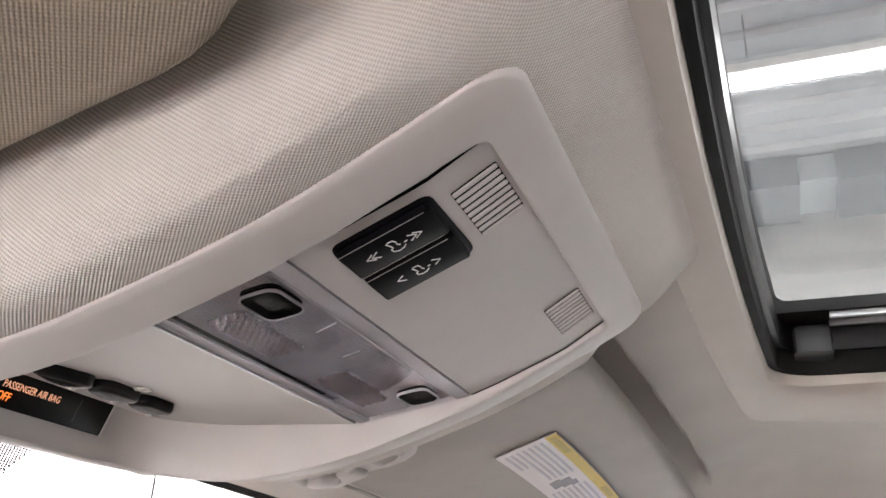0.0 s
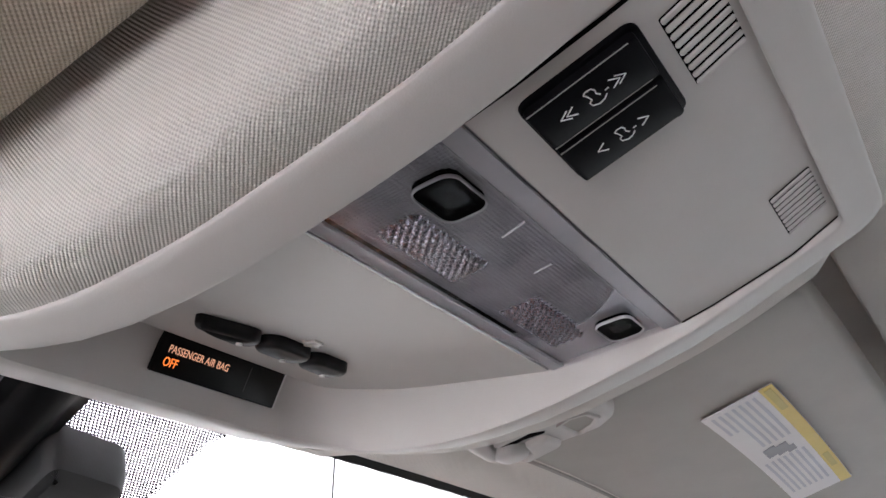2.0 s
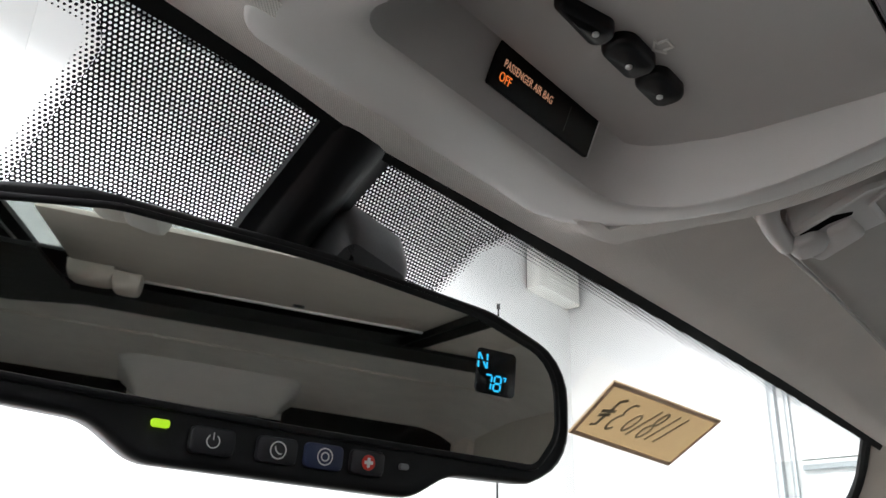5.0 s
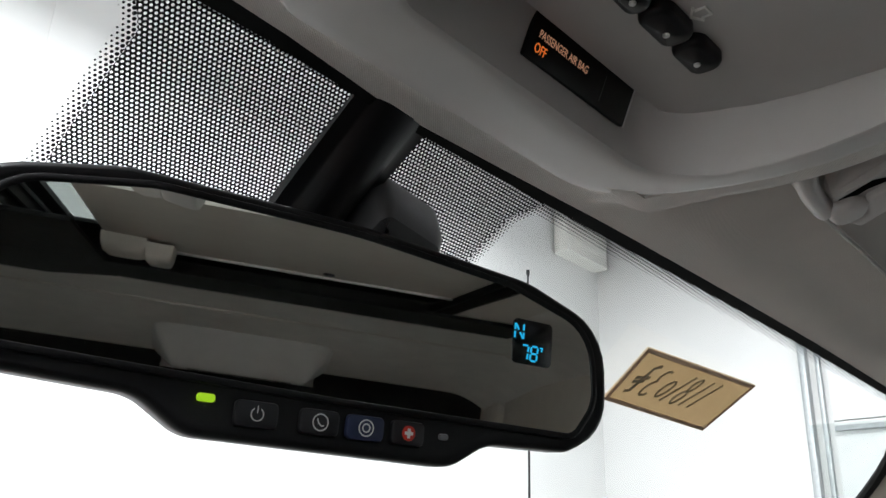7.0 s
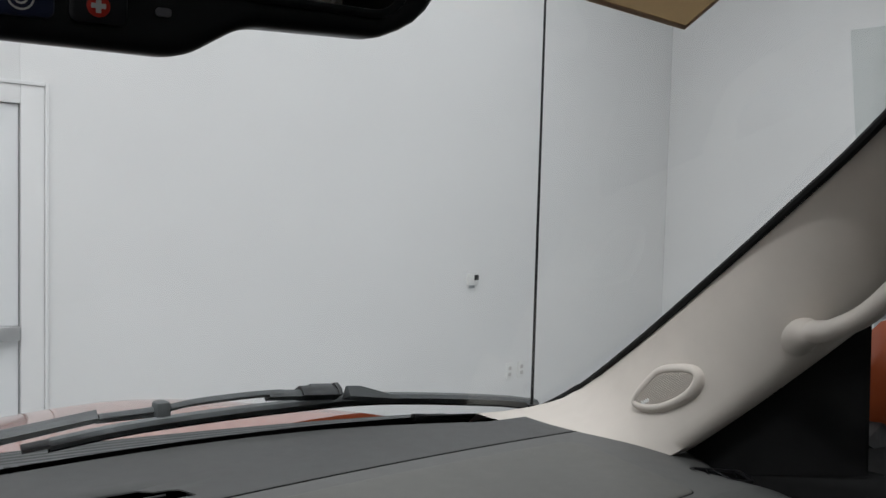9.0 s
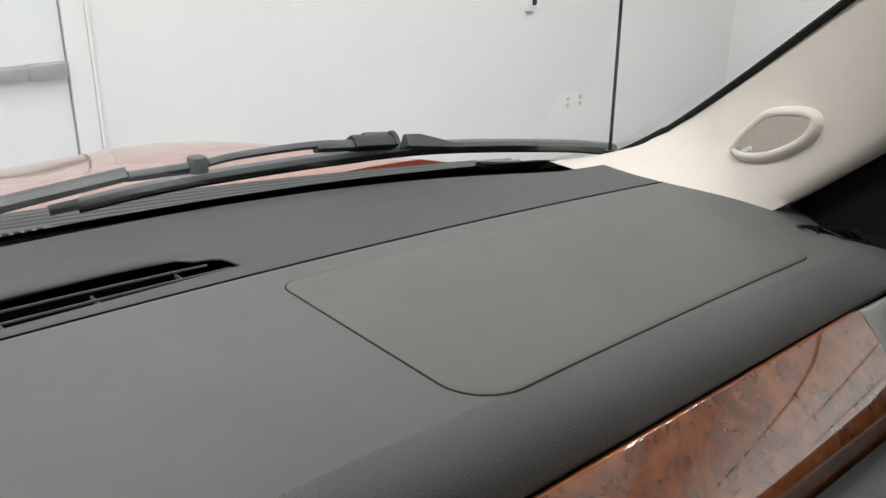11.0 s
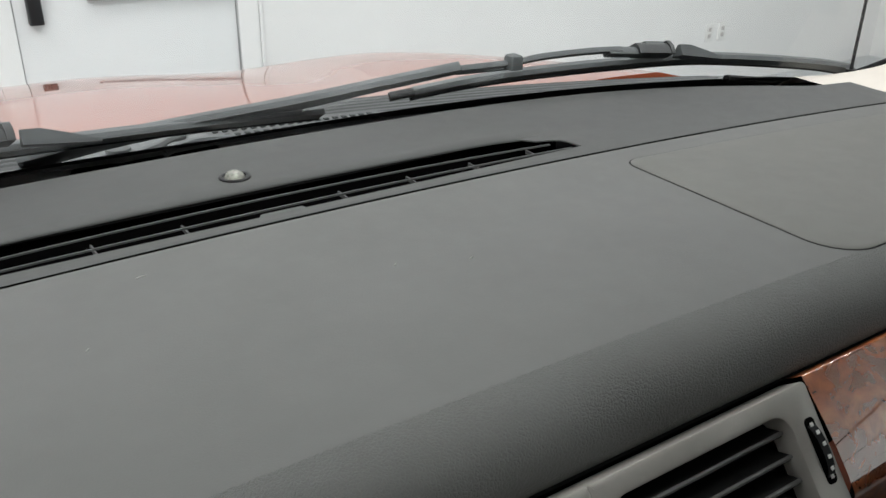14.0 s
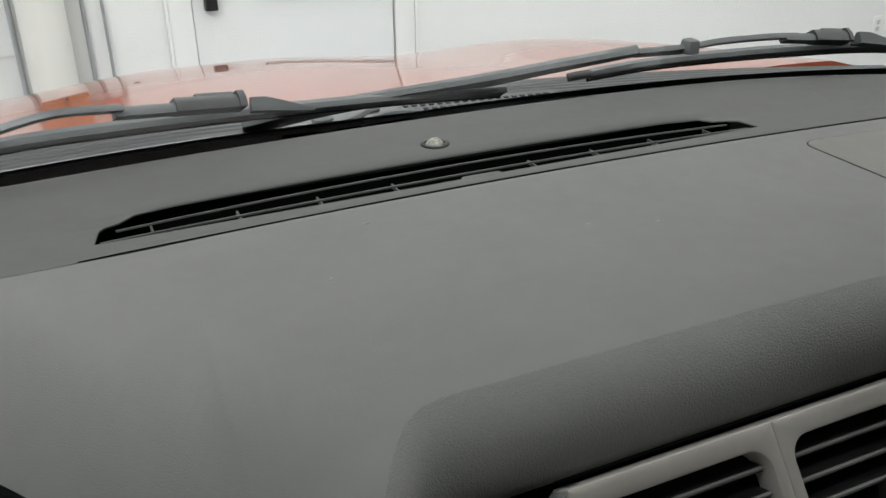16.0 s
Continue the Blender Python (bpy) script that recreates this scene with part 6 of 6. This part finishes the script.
for a0, a1 in ((-0.098, 0.0088), (0.0242, 0.1565)):
    for k in range(7):
        louvre(a0 + 0.001, a1 - 0.001, -0.0225 - k * 0.0135)
    cxv = (a0 + a1) / 2
    part("louvre_grip", plate(rounded([(cxv - 0.012, -0.062, 0.004), (cxv + 0.012, -0.062, 0.004), (cxv + 0.009, -0.048, 0.004), (cxv - 0.009, -0.048, 0.004)], 4, 1), BZ, 0.003, 0.002, -0.008), LOUVRE, dash)
part("wheel_slot", plate(rect(0.0085, 0.038, 0.003, 0.1705, -0.038), BZ, 0.0043, 0.0004), DARK, dash)
wh = part("thumb_wheel", loft([[BZ @ Vector((0.1705 + sx, -0.038 + 0.0165 * math.cos(a), 0.0015 + 0.0065 * math.sin(a))) for a in frange(0, math.pi, 16)] for sx in (-0.003, 0.003)], ring=False, ), BLACK, dash, "black vent thumb wheel")
for k in range(6):
    a = math.pi * (k + 1) / 7
    part("tick", plate(rect(0.0026, 0.0022, 0.0004), BZ @ Matrix.Translation((0.1705, -0.038 + 0.0165 * math.cos(a), 0.0020 + 0.0065 * math.sin(a))), 0.0004, 0.0001), ICON, wh)

# burl wood strip, slightly swelling
lo = []
for x in frange(0.1815, 0.6275, 24):
    row = []
    for v, z in ((0.0022, -0.012), (0.0022, 0.00145), (0.0019, 0.00170), (0.0008, 0.00182), (-0.012, 0.0031), (-0.025, 0.0045), (-0.040, 0.0055), (-0.055, 0.0058), (-0.066, 0.0052), (-0.0685, 0.0044), (-0.071, 0.0020), (-0.082, -0.0105), (-0.094, -0.024)):
        row.append(BZ @ Vector((x, v, z)))
    lo.append(row)
part("wood_strip", loft(lo, ring=False), WOOD, dash, "glossy lacquered burl wood strip", angle=60)
# added near-black strip paints the lip's shade in the gap above the trim
part("lip_shade_strip", loft([[BZ @ Vector((x, v, z)) for v, z in ((0.010, -0.020), (0.006, -0.010), (0.0028, -0.007), (0.0028, -0.014))] for x in frange(-0.108, 0.738, 8)], ring=False), DARK, dash, "near-black strip painting the shade above the trim")
# end vent
ev = rounded([(0.630, -0.088, 0.004), (0.735, -0.084, 0.02), (0.750, -0.036, 0.022), (0.727, -0.003, 0.022), (0.628, 0.001, 0.002)], 8, 4)
evi = rounded([(0.651, -0.0735, 0.004), (0.722, -0.070, 0.012), (0.740, -0.035, 0.017), (0.719, -0.0125, 0.015), (0.657, -0.0105, 0.006)], 8, 4)
part("end_bezel", frame_ring(ev, evi, BZ, 0.004, 0.0014, -0.012), SILVER, dash, "satin silver end vent surround")
part("end_back", plate(inset(evi, -0.003), BZ, -0.028, 0.001, -0.032), DARK, dash)
END_SLAT = plain("end_louvre_grey", (0.075, 0.077, 0.075), 0.5, var=0.1)
for k in range(5):
    v = -0.0165 - k * 0.0128
    a1 = (0.722, 0.733, 0.733, 0.728, 0.720)[k]
    lv = part("louvre", vane_geo(0.655, a1, v, 0.0125), END_SLAT, dash)
    # edge highlight added as a pale tube here too
    part("edge", tube([BZ @ Vector((0.655, v + 0.0006, -0.0030)), BZ @ Vector((a1, v + 0.0006, -0.0030))], 0.0008, 8), LOUVRE_GLINT, lv, "painted highlight along the louvre edge")
part("louvre_grip", plate(rounded([(0.676, -0.052, 0.004), (0.710, -0.052, 0.004), (0.716, -0.038, 0.003), (0.670, -0.038, 0.003)], 4, 1), BZ, 0.003, 0.0015, -0.008), END_SLAT, dash)
part("wheel_slot", plate(rounded([(0.6365, -0.061, 0.002), (0.6435, -0.061, 0.002), (0.6465, -0.023, 0.002), (0.6395, -0.023, 0.002)], 4, 2), BZ, 0.0043, 0.0004), DARK, dash)
wh = part("thumb_wheel", loft([[BZ @ Vector((0.6412 + 0.078 * 0.016 * math.cos(a) + sx, -0.042 + 0.016 * math.cos(a), 0.0015 + 0.006 * math.sin(a))) for a in frange(0, math.pi, 14)] for sx in (-0.0026, 0.0026)], ring=False), BLACK, dash, "black vent thumb wheel")
for k in range(6):
    a = math.pi * (k + 1) / 7
    part("tick", plate(circle(0.0013, 8), BZ @ Matrix.Translation((0.6420 + 0.00125 * math.cos(a), -0.042 + 0.016 * math.cos(a), 0.0022 + 0.006 * math.sin(a))), 0.0005, 0.0001), ICON, wh)

# lower dash
part("lower_panel", loft([[BZ @ Vector((x, v, z)) for x in (-0.86, -0.4, 0.0, 0.4, 0.86)] for v, z in ((-0.090, -0.016), (-0.094, -0.004), (-0.104, 0.010), (-0.13, 0.030), (-0.20, 0.040), (-0.36, 0.020))], ring=False), DASH_LOW, dash, angle=60)
# side window demister at the dash's far end
dem = part("demister_frame", frame_ring(rect(0.062, 0.034, 0.006), rect(0.054, 0.026, 0.004), axes((0.779, 0.606, dash_z(0.779, 0.606) - 0.001), (0.82, -0.57, -0.10), (0.57, 0.82, 0.05)), 0.004, 0.0012, -0.006), BLACK, dash, "small black side window demister")
DMX = axes((0.779, 0.606, dash_z(0.779, 0.606) - 0.001), (0.82, -0.57, -0.10), (0.57, 0.82, 0.05))
part("demister_back", plate(rect(0.056, 0.028, 0.004), DMX, 0.0010, 0.0004, -0.004), DARK, dem)
for k, lean in ((-1, 0.3), (0, -0.4), (1, 0.3)):
    part("demister_slat", tube([DMX @ Vector((0.016 * k - 0.012 * lean, -0.012, 0.003)), DMX @ Vector((0.016 * k + 0.012 * lean, 0.012, 0.003))], 0.0012, 6), BLACK_GLOSS, dem)

# ---------------------------------------------------------------- outside: cowl, wipers, hood, antenna
cowl = thing("cowl", "grey ribbed plastic cowl below the windshield", "cowl", (0, 1.15, 1.42))


def cowl_y(x, d):
    return base_y(x) + 0.010 + d


xs = frange(-0.86, 0.86, 40)


def cowl_z(x, d):
    """The panel falls away to the front and climbs to the glass on the driver's side."""
    flat = 1.450 - 0.03 * (x / 0.86) ** 2
    return flat - 0.10 * d + (glass_z(x, base_y(x)) - 0.006 - flat) * smooth_step(-x, -0.02, 0.16)


part("panel", loft([[(x, cowl_y(x, -0.005 + k * 0.009), cowl_z(x, -0.005 + k * 0.009) + (0.0045 if k % 2 == 1 else 0.0)) for x in xs] for k in range(17)], ring=False), COWL, cowl, angle=25)
# dark grey that paints the shade between cowl ribs and in the grid holes
COWL_SHADE = plain("cowl_shade_grey", (0.022, 0.024, 0.024), 0.6, var=0.1)
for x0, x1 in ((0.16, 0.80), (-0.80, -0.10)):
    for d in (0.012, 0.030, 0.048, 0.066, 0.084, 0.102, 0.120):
        # dark strip laid on the ribs as painted shade, not a cut groove
        part("groove", loft([[(x, cowl_y(x, d + e), cowl_z(x, d) + 0.0052) for x in frange(x0, x1, 20)] for e in (0.0, 0.0065)], ring=False), COWL_SHADE, cowl)
part("grid_strip", loft([[(x, 1.109 + d - 0.143 * (x - 0.076), z) for x in (0.050, 0.14, 0.236)] for d, z in ((-0.012, 1.4510), (0.015, 1.4555))], ring=False), plain("grid_grey", (0.085, 0.088, 0.088), 0.5), cowl)
for k in range(18):
    for r in range(2):
        x = 0.056 + k * 0.0098
        yy = 1.1025 + r * 0.0095 - 0.143 * (x - 0.076)
        part("grid_hole", slab(x, x + 0.0056, yy, yy + 0.0055, 1.450, 1.4536 + r * 0.0018, 0.0004), COWL_SHADE, cowl)
part("well", slab(-0.085, 0.054, 1.090, 1.165, 1.436, 1.4465, 0.002), DARK, cowl)
part("pivot_cap", tube([(-0.040, 1.108, 1.440), (-0.040, 1.108, 1.458), (-0.040, 1.108, 1.4625)], [0.013, 0.012, 0.006], 16), COWL, cowl)
part("link", tube(smooth_path([(-0.034, 1.094, 1.4520), (-0.006, 1.106, 1.4530), (0.012, 1.120, 1.4535), (0.030, 1.132, 1.4520)], 5), 0.0050, 8), COWL, cowl, "grey wiper linkage rod")
part("link", tube(smooth_path([(-0.002, 1.089, 1.4510), (0.018, 1.098, 1.4530), (0.040, 1.104, 1.4530), (0.070, 1.100, 1.4510)], 5), 0.0040, 8), WIPER, cowl, "grey wiper linkage rod")


def gl(x, y, lift):
    return (x, y, glass_z(x, y) + lift)


def strip(pts, w, h, n=5):
    """A bar that follows points, w wide along the glass and h high."""
    P = smooth_path(pts, n)
    lo = []
    for i, p in enumerate(P):
        t = (P[min(i + 1, len(P) - 1)] - P[max(i - 1, 0)]).normalized()
        nrm = Vector((0, 0.53, 0.85))
        s = t.cross(nrm).normalized()
        ww = w if isinstance(w, (int, float)) else w[0] + (w[1] - w[0]) * i / (len(P) - 1)
        lo.append([p + s * ww * a + nrm * h * b2 for a, b2 in ((-0.5, 0), (-0.5, 0.55), (-0.3, 1), (0.3, 1), (0.5, 0.55), (0.5, 0))])
    return loft(lo, cap0=True, cap1=True)


def wiper(name, arm, rod, blade, joint, spoiler):
    t = thing("wiper", "dark grey windshield wiper resting on the glass", "wiper", arm[0], group="wipers")
    part("arm", strip(arm, (0.040, 0.015), 0.010), WIPER, t)
    part("rod", strip([arm[-1]] + rod, 0.008, 0.006), WIPER, t)
    part("stay", strip([(arm[-1][0], arm[-1][1] + 0.006, arm[-1][2] - 0.004), (rod[0][0], rod[0][1] + 0.008, rod[0][2] - 0.006)], 0.005, 0.004), WIPER, t)
    bl = part("blade", strip(blade, 0.020, 0.010), WIPER, t, "long dark wiper blade")
    part("rubber", strip([(p[0], p[1] + 0.007, p[2] - 0.005) for p in blade], 0.004, 0.006), RUBBER, bl)
    part("clip", box(rod[0][0], rod[0][1], rod[0][2] + 0.004, 0.016, 0.018, 0.015, 0.004), WIPER, t)
    e0, e1 = Vector(blade[0]), Vector(blade[1])
    if e0.x > 0:
        part("end_clip", strip([e0.lerp(e1, -0.42) + Vector((0, -0.003, 0.003)), e0.lerp(e1, 0.06) + Vector((0, -0.003, 0.003))], 0.010, 0.008), JOINT, bl)
    j0, j1 = (Vector(p) for p in joint)
    part("neck", strip([j0, j0.lerp(j1, 0.25), j0.lerp(j1, 0.48)], 0.012, 0.009), WIPER, t)
    jt = part("joint", strip([j0.lerp(j1, 0.44), j0.lerp(j1, 0.7), j1], 0.017, 0.013), JOINT, t, "dark blade joint")
    part("joint_cap", strip([j0.lerp(j1, 0.62), j0.lerp(j1, 0.92)], 0.010, 0.016), WIPER, jt)
    part("latch", strip([j0.lerp(j1, 0.94), j0.lerp(j1, 1.0)], 0.019, 0.016), JOINT, jt)
    a, b2 = (Vector(p) for p in spoiler)
    up, sec = Vector((0, 0.53, 0.85)), []
    for s, h in ((0.0, 0.013), (0.25, 0.014), (0.6, 0.009), (1.0, 0.002)):
        p = a.lerp(b2, s)
        sec.append([p + Vector((0, 0.008, -0.004)), p + Vector((0, -0.008, 0.003)), p + Vector((0, -0.009, 0.003)) + up * h, p + Vector((0, -0.005, 0.001)) + up * h])
    part("spoiler", loft(sec, cap0=True, cap1=True), WIPER, t)
    return t


JOINT = plain("joint_black", (0.03, 0.031, 0.032), 0.4, var=0.15, vscale=60)
wiper("right", [gl(-0.13, 1.082, 0.006), gl(-0.04, 1.071, 0.010), gl(0.115, 1.054, 0.012), gl(0.20, 1.026, 0.012), gl(0.278, 0.996, 0.012)],
      [gl(0.338, 0.987, 0.012), gl(0.372, 0.979, 0.014), gl(0.43, 0.970, 0.015), gl(0.470, 0.966, 0.015)],
      [gl(0.248, 1.038, 0.004), gl(0.31, 1.022, 0.006), gl(0.381, 1.009, 0.007), gl(0.489, 0.991, 0.008), gl(0.615, 0.969, 0.008), gl(0.80, 0.955, 0.006), gl(0.885, 0.950, 0.004)],
      (gl(0.452, 0.968, 0.012), gl(0.545, 0.962, 0.010)), (gl(0.552, 0.958, 0.008), gl(0.635, 0.964, 0.008)))
wiper("left", [gl(-0.62, 0.985, 0.008), gl(-0.50, 0.980, 0.010), gl(-0.42, 0.978, 0.012), gl(-0.37, 0.976, 0.012)],
      [gl(-0.352, 0.975, 0.012), gl(-0.299, 0.971, 0.016), gl(-0.245, 0.982, 0.014)],
      [gl(-0.62, 0.985, 0.004), gl(-0.45, 0.995, 0.006), gl(-0.342, 1.003, 0.008), gl(-0.253, 1.019, 0.008), gl(-0.125, 1.044, 0.008), gl(0.025, 1.060, 0.006), gl(0.155, 1.068, 0.004)],
      (gl(-0.252, 0.984, 0.010), gl(-0.140, 1.013, 0.008)), (gl(-0.133, 1.018, 0.006), gl(-0.067, 1.046, 0.006)))

ant = thing("antenna", "thin black whip antenna on the fender", "antenna", (0.86, 0.93, 1.42))
part("mast", tube([(0.845, 0.922, 1.455), (0.842, 0.919, 1.80), (0.838, 0.915, 2.19)], [0.0022, 0.0018, 0.0014], 8), BLACK, ant)
part("foot", tube([(0.846, 0.923, 1.36), (0.845, 0.922, 1.462)], [0.012, 0.007], 12), BLACK, ant)
part("tip", tube([(0.838, 0.915, 2.186), (0.838, 0.915, 2.194)], 0.0028, 8), BLACK, ant)

body = thing("car_body", "copper painted car body with long hood", "car", (0, 1.7, 0))


def hood_z(x, y):
    a = abs(x)
    t = (y - 1.15) / 1.15
    z = 1.425 - 0.13 * t - 0.06 * t ** 3
    crest = 0.0025 * math.exp(-((a - 0.64) / 0.09) ** 2)
    z += crest - 0.003 * math.exp(-((a - 0.44) / 0.12) ** 2)
    z -= 0.10 * max(0, a - 0.72) ** 1.5 / 0.08 + 0.028 * smooth_step(a, 0.08, 0.46) * max(0.0, t)
    return z


def hood_pt(x, t):
    y = cowl_y(x * 0.95, 0.128) + (2.28 - 0.22 * (x / 0.9) ** 2 - cowl_y(x * 0.95, 0.128)) * t
    z = hood_z(x, y)
    if t > 0.9:
        z -= 0.6 * (t - 0.9) ** 2 * 10 * 0.6
    return (x, y, z)


part("hood", thick(grid(frange(-0.80, 0.80, 40), frange(0, 1, 24), hood_pt), -0.01), PAINT, body, angle=60)
for s in (1, -1):
    part("fender", loft([[(s * x, yy, z) for x, z in ((0.803, hood_z(0.80, yy) - 0.004), (0.86, hood_z(0.80, yy) - 0.035), (0.93, hood_z(0.80, yy) - 0.10), (0.97, 1.10), (0.98, 0.75))] for yy in frange(1.10, 2.06, 10)], ring=False), PAINT, body, angle=60)
    part("door_skin", slab(min(s * 0.97, s * 0.99), max(s * 0.97, s * 0.99), -1.8, 0.95, 0.42, 1.40, 0.01), PAINT, body)
part("front_face", slab(-0.9, 0.9, 2.06, 2.24, 0.45, 1.12, 0.05), PAINT, body)
part("floor_pan", slab(-0.96, 0.96, -1.8, 0.95, 0.42, 0.50, 0.01), CARPET, body, "dark carpeted floor")
for s in (1, -1):
    part("side_glass", slab(min(s * 0.80, s * 0.81), max(s * 0.80, s * 0.81), -1.62, -0.72, 1.42, 1.78, 0.002), PRIVACY, body, "black privacy glass")
for s in (1, -1):
    part("side_rail", slab(min(s * 0.715, s * 0.82), max(s * 0.715, s * 0.82), -1.62, -0.72, 1.78, 1.95, 0.02), BEIGE_TRIM, body, "beige side rail above the glass")
part("rear_header", slab(-0.80, 0.80, -1.80, -1.76, 1.69, 1.96, 0.01), TRIM_BLACK, body)
part("rear_glass", slab(-0.78, 0.78, -1.80, -1.79, 1.63, 1.69, 0.002), SIDE_GLASS, body, "tinted rear window glass")
part("rear_shade", slab(-0.80, 0.80, -1.80, -1.78, 1.41, 1.63, 0.01), TRIM_BLACK, body)
part("tail_wall", slab(-0.96, 0.96, -1.86, -1.80, 0.42, 1.42, 0.01), TRIM_BLACK, body)
for s in (1, -1):
    part("rear_pillar", slab(min(s * 0.70, s * 0.90), max(s * 0.70, s * 0.90), -1.80, -1.62, 1.40, 1.96, 0.02), BEIGE_TRIM, body)
    for yy in (1.45, -1.25):
        w = part("wheel", join(tube([(s * 0.76, yy, 0.38), (s * 0.78, yy, 0.38), (s * 0.96, yy, 0.38), (s * 0.98, yy, 0.38)], [0.34, 0.38, 0.38, 0.34], 32)), RUBBER, body, "black tyre on alloy rim")
        part("rim", tube([(s * 0.975, yy, 0.38), (s * 0.992, yy, 0.38)], [0.25, 0.23], 28), GALV, w)

# rear overhead unit on the roof lining
unit = thing("rear_overhead_unit", "beige rear overhead unit on the roof lining", "overhead unit", (0.01, -1.60, 1.86))
up_ = rounded([(-0.235, -1.74, 0.03), (0.225, -1.74, 0.03), (0.21, -1.46, 0.06), (-0.225, -1.46, 0.06)], 8, 3)
part("shell", loft([[(p.x + 0.01, p.y, liner_z(p.x + 0.01, p.y) * k + 1.826 * (1 - k)) for p in inset(up_, e)] for k, e in ((1.0, 0.0), (0.72, 0.014), (0.30, 0.042), (0.08, 0.055), (0.0, 0.068))], cap1=True), BEIGE, unit)
part("edge", tube([(-0.12, -1.525, 1.8265), (0.13, -1.525, 1.8265)], 0.0025, 8), CHROME, unit)
